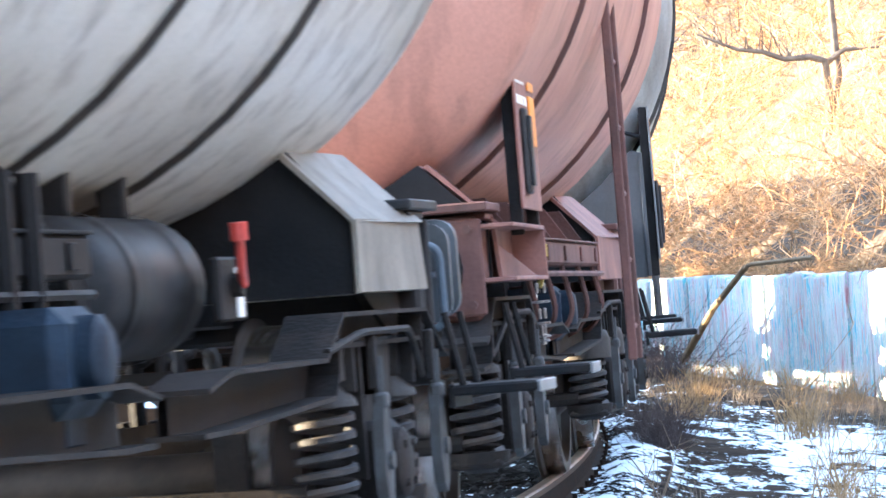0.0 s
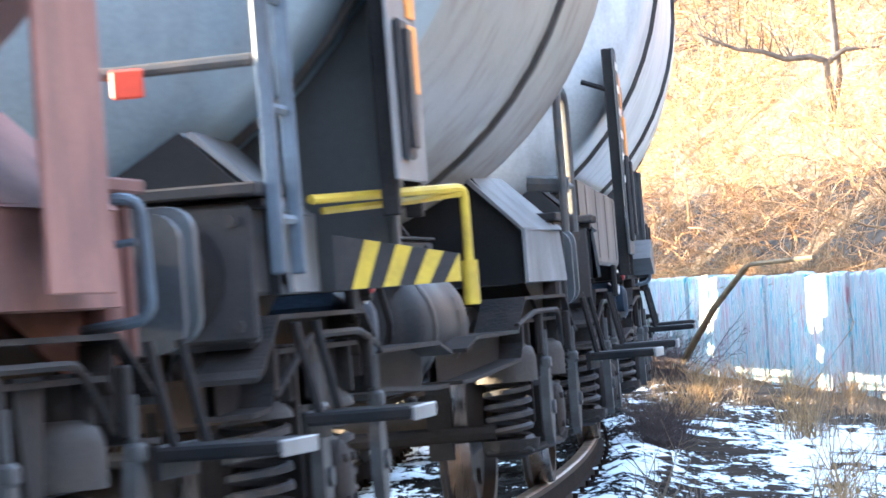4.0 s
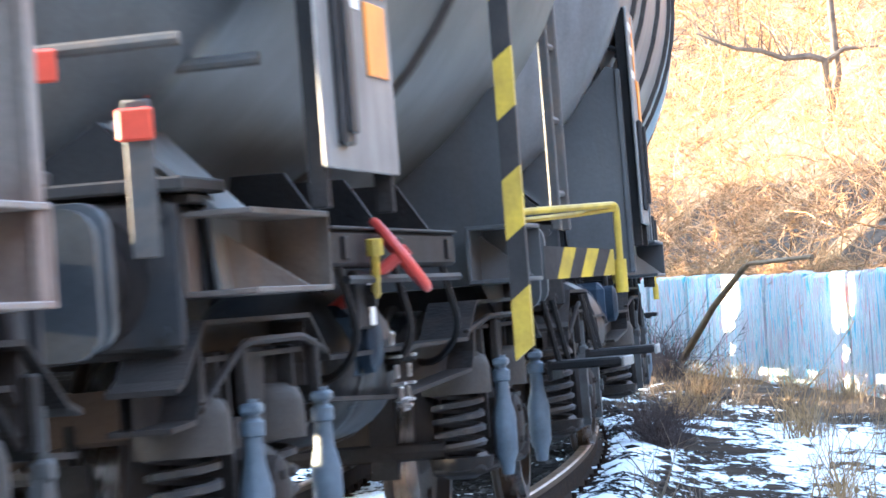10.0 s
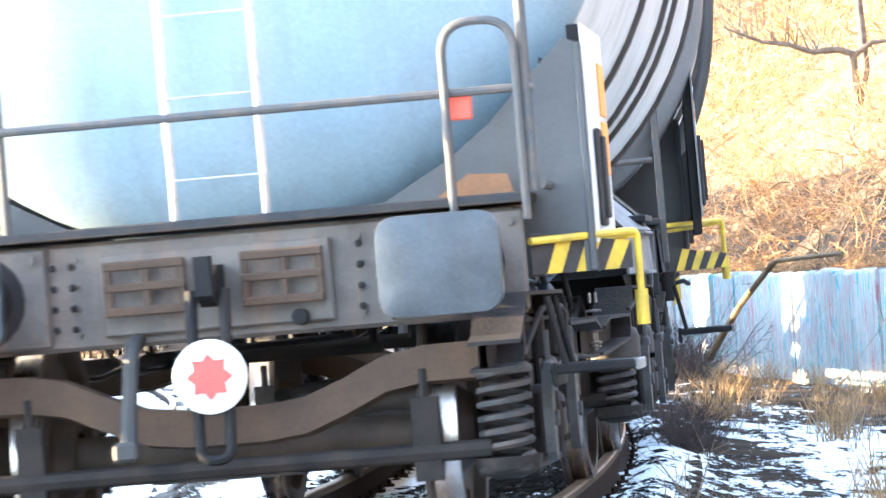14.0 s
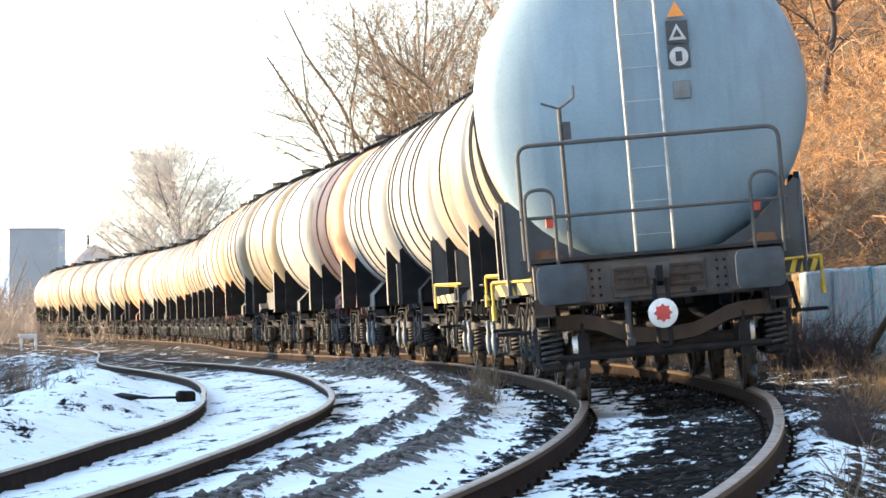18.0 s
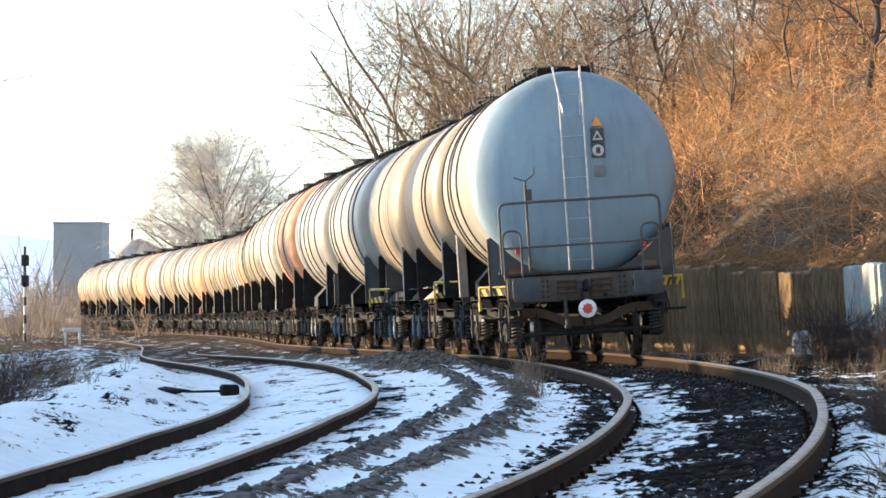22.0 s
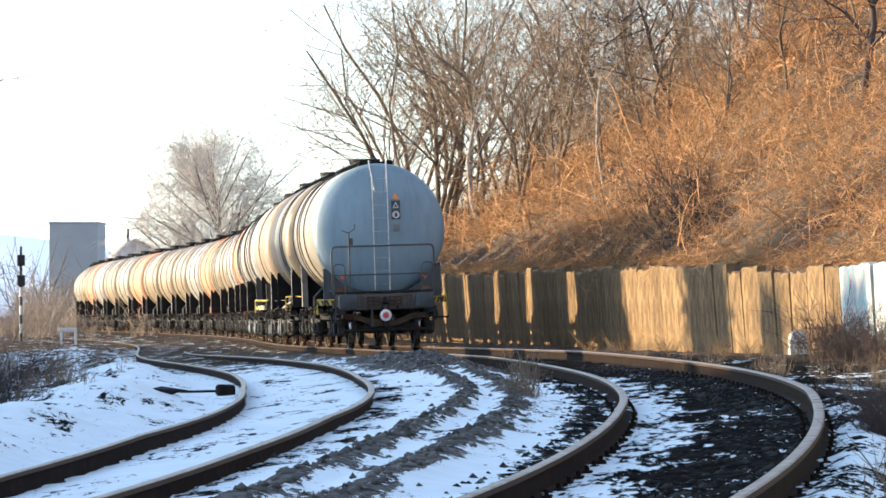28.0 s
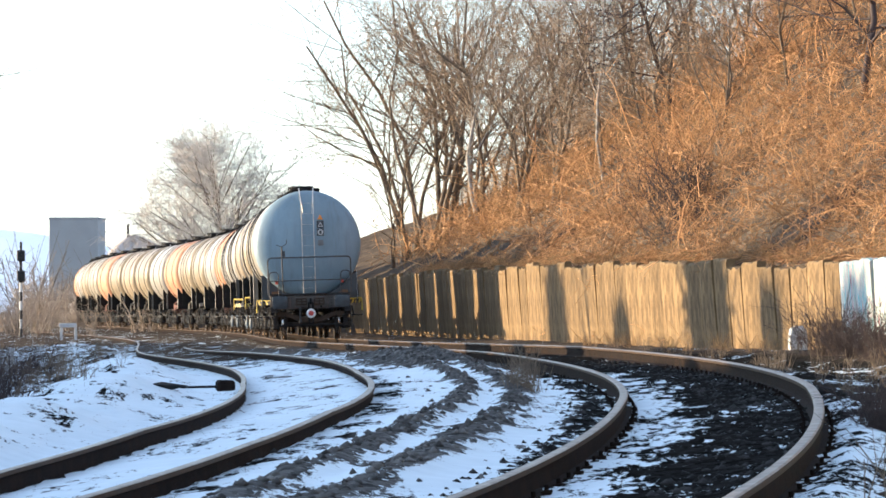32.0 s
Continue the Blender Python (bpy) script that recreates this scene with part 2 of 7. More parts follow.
class Geo:
    """Collects shaped pieces of one part; done() gives the mesh."""

    def __init__(self):
        self.v, self.f, self.mi, self.cur = [], [], [], 0

    def add(self, verts, faces):
        n = len(self.v)
        self.v += [tuple(v) for v in verts]
        self.f += [tuple(i + n for i in f) for f in faces]
        self.mi += [self.cur] * len(faces)
        return self

    def box(self, x0, y0, z0, x1, y1, z1, b=0.0):
        """A box with its edges bevelled by b."""
        x0, x1, y0, y1, z0, z1 = min(x0, x1), max(x0, x1), min(y0, y1), max(y0, y1), min(z0, z1), max(z0, z1)
        b = min(b, (x1 - x0) * 0.45, (y1 - y0) * 0.45, (z1 - z0) * 0.45)
        if b <= 0:
            v = [(x, y, z) for x in (x0, x1) for y in (y0, y1) for z in (z0, z1)]
            return self.add(v, [(0, 1, 3, 2), (4, 6, 7, 5), (0, 4, 5, 1), (2, 3, 7, 6), (0, 2, 6, 4), (1, 5, 7, 3)])
        pts, idx = [], {}
        for i, x in enumerate((x0, x1)):
            for j, y in enumerate((y0, y1)):
                for k, z in enumerate((z0, z1)):
                    sx, sy, sz = (b, -b)[i], (b, -b)[j], (b, -b)[k]
                    for a, p in (("x", (x, y + sy, z + sz)), ("y", (x + sx, y, z + sz)), ("z", (x + sx, y + sy, z))):
                        idx[i, j, k, a] = len(pts)
                        pts.append(p)
        F = []
        for q in (0, 1):
            F.append([idx[q, 0, 0, "x"], idx[q, 1, 0, "x"], idx[q, 1, 1, "x"], idx[q, 0, 1, "x"]][::1 if q else -1])
            F.append([idx[0, q, 0, "y"], idx[1, q, 0, "y"], idx[1, q, 1, "y"], idx[0, q, 1, "y"]][::-1 if q else 1])
            F.append([idx[0, 0, q, "z"], idx[1, 0, q, "z"], idx[1, 1, q, "z"], idx[0, 1, q, "z"]][::1 if q else -1])
        for j in (0, 1):
            for k in (0, 1):
                F.append([idx[0, j, k, "y"], idx[1, j, k, "y"], idx[1, j, k, "z"], idx[0, j, k, "z"]][::1 if j == k else -1])
                F.append([idx[j, 0, k, "x"], idx[j, 1, k, "x"], idx[j, 1, k, "z"], idx[j, 0, k, "z"]][::-1 if j == k else 1])
                F.append([idx[j, k, 0, "x"], idx[j, k, 1, "x"], idx[j, k, 1, "y"], idx[j, k, 0, "y"]][::1 if j == k else -1])
        for i in (0, 1):
            for j in (0, 1):
                for k in (0, 1):
                    F.append([idx[i, j, k, a] for a in "xyz"][::-1 if (i + j + k) % 2 else 1])
        return self.add(pts, F)

    def tube(self, pts, r, n=8, close=True):
        """A tube along pts; r is one radius or one for each point."""
        P = [Vector(p) for p in pts]
        rs = [r] * len(P) if not isinstance(r, (list, tuple)) else r
        v, f = [], []
        up = Vector((0, 0, 1))
        d0 = (P[1] - P[0]).normalized()
        a = d0.cross(up if abs(d0.z) < 0.9 else Vector((1, 0, 0))).normalized()
        for i, p in enumerate(P):
            d = ((P[min(i + 1, len(P) - 1)] - P[max(i - 1, 0)])).normalized()
            a = (a - d * a.dot(d))
            a = a.normalized() if a.length > 1e-6 else d.orthogonal().normalized()
            b = d.cross(a)
            for k in range(n):
                w = 2 * math.pi * k / n
                v.append(p + (a * math.cos(w) + b * math.sin(w)) * rs[i])
        for i in range(len(P) - 1):
            for k in range(n):
                f.append((i * n + k, i * n + (k + 1) % n, (i + 1) * n + (k + 1) % n, (i + 1) * n + k))
        if close:
            f.append(tuple(range(n))[::-1])
            f.append(tuple((len(P) - 1) * n + k for k in range(n)))
        return self.add(v, f)

    def lathe(self, prof, axis="y", n=24, c=(0, 0, 0), a0=0.0, a1=2 * math.pi):
        """Turns a profile of (along, radius) round an axis through c."""
        full = abs(a1 - a0 - 2 * math.pi) < 1e-6
        m = n if full else n + 1
        v, f = [], []
        for t, r in prof:
            for k in range(m):
                w = a0 + (a1 - a0) * k / n
                p, q = r * math.cos(w), r * math.sin(w)
                o = {"y": (p, t, q), "x": (t, p, q), "z": (p, q, t)}[axis]
                v.append((o[0] + c[0], o[1] + c[1], o[2] + c[2]))
        for i in range(len(prof) - 1):
            for k in range(n):
                j = (k + 1) % m
                q = (i * m + k, (i + 1) * m + k, (i + 1) * m + j, i * m + j)
                f.append(q if axis == "y" else q[::-1])
        return self.add(v, f)

    def prism(self, poly, axis, t0, t1):
        """A polygon in the plane across the axis, given thickness from t0 to t1."""
        n = len(poly)
        put = {"y": lambda p, t: (p[0], t, p[1]), "x": lambda p, t: (t, p[0], p[1]), "z": lambda p, t: (p[0], p[1], t)}[axis]
        v = [put(p, t0) for p in poly] + [put(p, t1) for p in poly]
        f = [tuple(range(n)), tuple(range(2 * n - 1, n - 1, -1))]
        f += [(i, i + n, (i + 1) % n + n, (i + 1) % n) for i in range(n)]
        return self.add(v, f)

    def done(self, name, material, smooth=False, extra=()):
        me = mesh_of(name, self.v, self.f, material, False, extra)
        if any(self.mi):
            me.polygons.foreach_set("material_index", self.mi)
        bm = bmesh.new()
        bm.from_mesh(me)
        bmesh.ops.remove_doubles(bm, verts=bm.verts, dist=1e-5)
        bmesh.ops.recalc_face_normals(bm, faces=bm.faces)
        if smooth:
            for f in bm.faces:
                f.smooth = True
            for e in bm.edges:
                e.smooth = len(e.link_faces) == 2 and e.calc_face_angle(0) < 0.7
        bm.to_mesh(me)
        bm.free()
        return me


def part(name, me, parent, m=None, label=""):
    ob = new(name, me)
    ob.parent = parent
    if m is not None:
        ob.matrix_basis = m
    return tagged(ob, label)


def thing(name, label, category, m=None, group="", kind=""):
    ob = new(name)
    ob.empty_display_size = 0.3
    if m is not None:
        ob.matrix_basis = m
    return tagged(ob, label, category, group, kind)


def smoothstep(a, b, x):
    t = np.clip((x - a) / (b - a), 0, 1)
    return t * t * (3 - 2 * t)


# ---- ground ----
WALL_S = (-13, 25.9, 46.7, 62.2, 66.1, 77.8, 101.1, 146.5, 337)      # arc length along the track
WALL_O = (5.3, 5.3, 5.3, 5.3, 5.3, 5.3, 5.3, 5.4, 5.6)   # the retaining wall's foot, right of the track
FOOT_Z = (-0.05, 0.0, 0.07, 0.24, 0.19, 0.1, 0.09, -0.09, -0.14)
TOP_Z = (1.56, 1.56, 1.6, 1.72, 1.66, 1.83, 2.05, 2.26, 2.26)


def wave(x, y, k, seed=0.0):
    """Smooth pseudo-random relief between about -1 and 1."""
    return (np.sin(k * x * 1.0 + 1.3 * seed + 1.7 * np.sin(k * y * 0.73 + seed)) +
            np.sin(k * y * 1.13 - 0.4 + 2.1 * seed + 1.4 * np.sin(k * x * 0.61 + 2 * seed)) +
            0.6 * np.sin(k * (x + y) * 1.9 + seed * 3)) / 2.6


def frenet(x, y):
    """Arc length and offset from the running track of places in the plan."""
    shp = np.shape(x)
    x, y = np.ravel(x), np.ravel(y)
    s, o = np.empty(len(x)), np.empty(len(x))
    tx, ty, th = TX[::2], TY[::2], TH[::2]
    ss = SS[::2]
    for i in range(0, len(x), 4000):
        a, b = x[i:i + 4000, None], y[i:i + 4000, None]
        j = ((a - tx) ** 2 + (b - ty) ** 2).argmin(1)
        dx, dy = a[:, 0] - tx[j], b[:, 0] - ty[j]
        s[i:i + 4000] = ss[j] + dx * np.sin(th[j]) + dy * np.cos(th[j])
        o[i:i + 4000] = dx * np.cos(th[j]) - dy * np.sin(th[j])
    return s.reshape(shp), o.reshape(shp)


def ground_z(x, y, s=None, o=None):
    x, y = np.asarray(x, float), np.asarray(y, float)
    if s is None:
        s, o = frenet(x, y)
    zt = np.interp(s, ZS, ZV)
    cant = np.radians(np.interp(s, CS, CV))
    off2, dz2 = -np.interp(s, OS, OV), np.interp(s, DS, DV)
    bed = zt - 0.168 + 0.022 * wave(x, y, 5.0, 8.0) + 0.035 * smoothstep(0.82, 1.0, np.abs(o)) + (np.clip(o, -1.0, 1.0) + 0.75) * np.sin(cant)
    bed2 = zt + dz2 - 0.15 + (np.clip(o - off2, -1.0, 1.0) + 0.75) * 0.115
    foot = np.interp(s, WALL_S, FOOT_Z)
    ow = np.interp(s, WALL_S, WALL_O)
    top = np.interp(s, WALL_S, TOP_Z)
    near = 1 - smoothstep(90, 168, s)
    # between the tracks, with two low heaped ridges of gravel
    mid = np.minimum(bed, bed2) + 0.02
    ridge = 0.07 * np.exp(-((o + 1.75) / 0.2) ** 2) + 0.085 * np.exp(-((o + 2.25) / 0.16) ** 2)
    heap = 0.2 * np.exp(-((o + 1.8) / 0.9) ** 2 - ((s - 65) / 8) ** 2)
    mid = mid + ridge * near * smoothstep(15, 25, s) + heap + 0.03 * wave(x, y, 2.6, 1.0)
    z = np.where(o > -1.0, bed, np.where(o > off2 + 1.0, 0, bed2))
    w = smoothstep(-1.0, -1.5, o) * smoothstep(off2 + 0.95, off2 + 1.4, o)
    base = np.where(o > (off2 / 2), bed, bed2)
    z = base * (1 - w) + mid * w
    # right shoulder up to the wall
    r = smoothstep(1.0, 2.6, o)
    sh = bed * (1 - smoothstep(1.0, ow, o)) + foot * smoothstep(1.0, ow, o)
    z = np.where(o > 1.0, sh - 0.12 * smoothstep(1.0, 1.5, o) * (1 - smoothstep(2.6, 4.5, o)) + 0.035 * wave(x, y, 2.2, 2.0) * r, z)
    # left bank: a snow hump, then down
    l = off2 - 1.0
    q = l - o
    hump = 0.30 * np.exp(-((q - 1.4) / 0.8) ** 2) * (0.7 + 0.5 * wave(x, y, 0.55, 4.0)) * near
    down = -0.25 * smoothstep(1.8, 6.0, q) - 0.9 * smoothstep(6, 30, q)
    z = np.where(q > 0, bed2 + hump * smoothstep(0, 0.7, q) + down + (0.06 * wave(x, y, 1.7, 3.0) + 0.04 * wave(x, y, 6.5, 1.5)) * smoothstep(0.2, 1, q), z)
    # behind the wall: the hill side
    h = o - ow - 0.25
    hill = top - 0.05 + 0.2 * np.clip(h, 0, 1.2) + (0.82 * np.clip(h - 0.8, 0, 9) + 0.75 * np.clip(h - 10, 0, 18)) * (1 - 0.6 * smoothstep(120, 200, s)) + \
        0.2 * wave(x, y, 0.8, 5.0) * smoothstep(0.8, 3, h) + 0.5 * wave(x, y, 0.23, 6.0) * smoothstep(3, 8, h)
    z = np.where(h > 0, hill, z)
    # beyond the side track an unseen snowy embankment is added to shade the line up to the wagons' frames
    r = -x - (0.127 * y + 4.6)
    bank = 3.05 * smoothstep(-1.2, 2.2, r) * smoothstep(12, 24, y) * (1 - smoothstep(150, 200, y)) * (1 - 0.6 * smoothstep(8, 40, r))
    z = np.where(r > -1.2, z + bank + 0.12 * wave(x, y, 0.9, 9.0) * smoothstep(-1, 1.5, r), z)
    # far off it all runs out flat
    far = smoothstep(220, 427, s)
    z = z * (1 - far) + far * np.where(h > 0, hill * 0.6, -0.3)
    return z + 0.012 * wave(x, y, 7.0, 7.0)


def nonuniform(*spans):
    out = []
    for a, b, st in spans:
        out += list(np.arange(a, b, st))
    return np.array(out + [spans[-1][1]])


def build_ground():
    gx = nonuniform((-1500, -300, 150), (-300, -60, 24), (-60, -16, 2.5), (-16, -6, 0.25), (-6, 9, 0.11), (9, 16, 0.3),
                    (16, 60, 2.5), (60, 300, 24), (300, 1500, 150))
    gy = nonuniform((-60, 4, 8), (4, 13, 0.5), (13, 52, 0.2), (52, 90, 0.32), (90, 168, 0.8), (168, 340, 4), (340, 600, 20),
                    (600, 2600, 200))
    X, Y = np.meshgrid(gx, gy)
    s, o = frenet(X, Y)
    Z = ground_z(X, Y, s, o)
    nx, ny = len(gx), len(gy)
    v = np.stack([X, Y, Z], -1).reshape(-1, 3)
    a = (np.arange(ny - 1)[:, None] * nx + np.arange(nx - 1)).ravel()
    f = np.stack([a, a + 1, a + 1 + nx, a + nx], 1)
    me = bpy.data.meshes.new("ground")
    me.vertices.add(len(v))
    me.vertices.foreach_set("co", v.ravel())
    me.loops.add(len(f) * 4)
    me.loops.foreach_set("vertex_index", f.ravel().astype(np.int32))
    me.polygons.add(len(f))
    me.polygons.foreach_set("loop_start", np.arange(0, len(f) * 4, 4, dtype=np.int32))
    me.polygons.foreach_set("use_smooth", np.ones(len(f), bool))
    # how much snow lies on each strip beside and between the rails
    off2 = -np.interp(s, OS, OV)
    ow = np.interp(s, WALL_S, WALL_O)
    nearness = 1 - smoothstep(67, 97, s)
    snow = np.full(s.shape, 0.55)
    snow = np.where((o > -0.75) & (o < 0.75), 0.6 - 0.46 * smoothstep(-0.55, 0.1, o), snow)
    snow = np.where((o > -1.15) & (o <= -0.75), 0.28, snow)
    between = (o <= -1.15) & (o > off2 + 1.1)
    grav = np.maximum(np.exp(-((o + 1.75) / 0.16) ** 2), np.exp(-((o + 2.27) / 0.13) ** 2))
    grav = np.maximum(grav, 1.15 * np.exp(-((o + 1.75) / 1.25) ** 4 - ((s - 66) / 8.5) ** 4))
    snow = np.where(between, 0.84 - 0.82 * grav, snow)
    snow = np.where((o <= off2 + 1.1) & (o > off2 + 0.75), 0.5, snow)
    snow = np.where((o <= off2 + 0.75) & (o > off2 - 0.75), 0.78, snow)
    q = off2 - 0.75 - o
    snow = np.where(q > 0, 0.84 - 0.4 * smoothstep(1.4, 3.6, q), snow)
    # dark ballast right of the rail; its thin snow also stands in for rail shadow
    snow = np.where((o >= 0.75) & (o < 1.35), 0.58 - 0.44 * smoothstep(28, 38, s), snow)
    snow = np.where((o >= 1.35) & (o <= ow), 0.3 + 0.3 * smoothstep(1.75, 2.1, o) - 0.55 * smoothstep(2.9, 4.2, o), snow)
    snow = np.where((o > 1.35) & (o < ow), snow * (1 - 0.55 * smoothstep(31, 40, s)), snow)
    snow = snow * (0.25 + 0.75 * np.where(o > -1, 1 - smoothstep(44, 77, s), nearness))
    snow = np.where(q > 0, np.maximum(snow, 0.5 * (1 - smoothstep(129, 207, s))), snow)
    grit = between * (1 - 0.8 * smoothstep(80, 110, s))
    soil = smoothstep(3.2, 4.6, o) + (q > 3) * 0.8 + smoothstep(71, 103, s) * 0.7
    soil = np.maximum(soil, 0.4 * smoothstep(1.0, 1.5, o) * (1 - smoothstep(38, 52, s)))
    snow = np.where(o > ow, -2.0, snow)
    for key, arr in (("snow", snow), ("soil", np.clip(soil, 0, 1)), ("grit", grit)):
        at = me.attributes.new(key, "FLOAT", "POINT")
        at.data.foreach_set("value", arr.ravel().astype(np.float32))
    me.materials.append(ground_material())
    me.update()
    me.validate()
    return tagged(new("ground", me), "snow-patched trackside ground with gravel and dead grass", "ground", "", "structure")


def ground_material():
    m = bpy.data.materials.new("ground")
    m.use_nodes = True
    nt = m.node_tree
    N, Lk = nt.nodes, nt.links
    b = N["Principled BSDF"]
    tc = N.new("ShaderNodeTexCoord")

    def noise_at(scale, det, rough=0.6, stretch=None):
        n = N.new("ShaderNodeTexNoise")
        n.inputs["Scale"].default_value, n.inputs["Detail"].default_value, n.inputs["Roughness"].default_value = scale, det, rough
        src = tc.outputs["Object"]
        if stretch:
            mp = N.new("ShaderNodeMapping")
            mp.inputs["Scale"].default_value = stretch
            Lk.new(src, mp.inputs["Vector"])
            src = mp.outputs["Vector"]
        Lk.new(src, n.inputs["Vector"])
        return n.outputs["Fac"]

    def attr(name):
        a = N.new("ShaderNodeAttribute")
        a.attribute_name = name
        return a.outputs["Fac"]

    def math_(op, x, y):
        n = N.new("ShaderNodeMath")
        n.operation = op
        for i, q in enumerate((x, y)):
            if isinstance(q, (int, float)):
                n.inputs[i].default_value = q
            else:
                Lk.new(q, n.inputs[i])
        return n.outputs[0]

    def mix(fac, a, c):
        n = N.new("ShaderNodeMix")
        n.data_type = "RGBA"
        Lk.new(fac, n.inputs["Factor"])
        for key, q in (("A", a), ("B", c)):
            if isinstance(q, tuple):
                n.inputs[key].default_value = (*q, 1)
            else:
                Lk.new(q, n.inputs[key])
        return n.outputs["Result"]

    def ramp(fac, lo, hi):
        n = N.new("ShaderNodeMapRange")
        n.inputs["From Min"].default_value, n.inputs["From Max"].default_value = lo, hi
        Lk.new(fac, n.inputs["Value"])
        return n.outputs[0]

    vor = N.new("ShaderNodeTexVoronoi")
    vor.inputs["Scale"].default_value = 16.0
    Lk.new(tc.outputs["Object"], vor.inputs["Vector"])
    stone = mix(ramp(vor.outputs["Color"], 0.1, 0.9), (0.006, 0.006, 0.006), (0.024, 0.023, 0.022))
    earth = mix(ramp(noise_at(1.5, 6), 0.35, 0.65), (0.05, 0.041, 0.034), (0.13, 0.1, 0.074))
    gravel = mix(ramp(vor.outputs["Color"], 0.1, 0.9), (0.045, 0.044, 0.043), (0.15, 0.147, 0.142))
    base = mix(attr("grit"), mix(attr("soil"), stone, earth), gravel)
    # snow lies where the strip holds it, broken up at two scales
    pat = math_("ADD", math_("MULTIPLY", noise_at(0.9, 3, 0.55, (1.5, 0.45, 1)), 0.35), math_("ADD", math_("MULTIPLY", noise_at(5.0, 5, 0.7, (1.3, 0.45, 1)), 0.4), math_("MULTIPLY", noise_at(17.0, 4, 0.75, (1.2, 0.6, 1)), 0.25)))
    lie = ramp(math_("ADD", attr("snow"), math_("MULTIPLY", math_("SUBTRACT", pat, 0.5), 5.2)), 0.46, 0.54)
    col = mix(lie, base, mix(ramp(noise_at(3.0, 3), 0.3, 0.7), (0.72, 0.8, 0.85), (0.64, 0.72, 0.77)))
    Lk.new(col, b.inputs["Base Color"])
    b.inputs["Roughness"].default_value = 0.9
    b.inputs["Specular IOR Level"].default_value = 0.0
    hgt = math_("ADD", math_("MULTIPLY", lie, 0.6), math_("MULTIPLY", math_("SUBTRACT", 1.0, lie), vor.outputs["Distance"]))
    hgt = math_("ADD", hgt, math_("MULTIPLY", noise_at(22, 3), 0.3))
    bp = N.new("ShaderNodeBump")
    bp.inputs["Strength"].default_value, bp.inputs["Distance"].default_value = 0.7, 0.03
    Lk.new(hgt, bp.inputs["Height"])
    Lk.new(bp.outputs["Normal"], b.inputs["Normal"])
    return m


build_ground()

# ---- rails and sleepers ----
RAIL_PROFILE = [(-0.062, -0.172), (0.062, -0.172), (0.062, -0.162), (0.012, -0.145), (0.009, -0.05), (0.036, -0.036),
                (0.036, -0.008), (0.026, 0.0), (-0.026, 0.0), (-0.036, -0.008), (-0.036, -0.036), (-0.009, -0.05),
                (-0.012, -0.145), (-0.062, -0.162)]


def track_frame(s, which):
    """Left rail's plan place, height, heading and cant for the running (0) or the side (1) track."""
    if which == 0:
        x, y, z, th, c = on_track(s)
        return x, y, z, th, c
    o = -np.interp(s, OS, OV)
    x, y, z, th, c = on_track(s, o)
    ds = 0.5
    x2, y2, *_ = on_track(s + ds, -np.interp(s + ds, OS, OV))
    return x, y, z + np.interp(s, DS, DV), math.atan2(x2 - x, y2 - y), radians(7.0) * (1 - smoothstep(77, 142, s)) * 0.8


def build_rail(which, side, s0, s1):
    v, f, mi = [], [], []
    ss = list(np.arange(s0, min(90, s1), 0.5)) + list(np.arange(90, s1, 2.0))
    n = len(RAIL_PROFILE)
    for s in ss:
        x, y, z, th, c = track_frame(s, which)
        rx, ry = math.cos(th), -math.sin(th)
        zz = z + (1.5 * math.sin(c) if side > 0 else 0)
        for a, h in RAIL_PROFILE:
            q = side * 0.75 + a * math.cos(c) + h * math.sin(c) * -1
            v.append((x + rx * q, y + ry * q, zz + h * math.cos(c) + a * math.sin(c)))
    for i in range(len(ss) - 1):
        for k in range(n):
            f.append((i * n + k, (i + 1) * n + k, (i + 1) * n + (k + 1) % n, i * n + (k + 1) % n))
            mi.append(1 if k in (6, 7, 8) else 2 if k in (5, 9) else 0)
    me = mesh_of("rail", v, f, M["rail"], False, (M["rail_top"], M["rail_head"]))
    me.polygons.foreach_set("material_index", mi)
    return me


tracks = []
for which, label in ((0, "curved running track with worn rusty rails on dark sleepers"), (1, "curved side track with rusty rails half buried in snow")):
    tr = thing("railway_track", label, "railway track", kind="structure")
    tracks.append(tr)
    for side in (-1, 1):
        part("rail", build_rail(which, side, -30.0, 380.0), tr)

g = Geo().box(-1.28, -0.12, -0.14, 1.28, 0.12, 0.0, 0.012)
sleeper_me = g.done("sleeper", M["sleeper"])
g = Geo().box(-0.13, -0.085, 0.0, 0.13, 0.085, 0.016, 0.003)
for a in (-0.095, 0.095):
    g.box(a - 0.03, -0.06, 0.016, a + 0.03, 0.06, 0.045, 0.006)
    g.tube([(a, 0, 0.04), (a, 0, 0.075)], 0.014, 6)
chair_me = g.done("rail_clip", M["rail"])
rng = random.Random(5)
for which, count, start in ((0, 110, 8.0), (1, 80, 15.0)):
    for i in range(count):
        s = start + i * 0.65
        x, y, z, th, c = track_frame(s, which)
        m = Matrix.Translation((x, y, z + 0.75 * math.sin(c) - 0.172 - 0.024)) @ pose(0, 0, 0, 0, 0, -math.degrees(th) + rng.uniform(-1, 1)) @ pose(0, 0, 0, 0, -math.degrees(c), 0)
        sl = part("sleeper", sleeper_me, tracks[which], m)
        if which == 0 and i < 70:
            for a in (-0.75, 0.75):
                part("rail_clip", chair_me, sl, pose(a, 0, 0))

# ---- tank wagons ----
R_TANK, Z_TANK = 1.52, 2.7


def star(n, r0, r1):
    return [((r0 if i % 2 else r1) * math.cos(math.pi * i / n), (r0 if i % 2 else r1) * math.sin(math.pi * i / n)) for i in range(2 * n)]


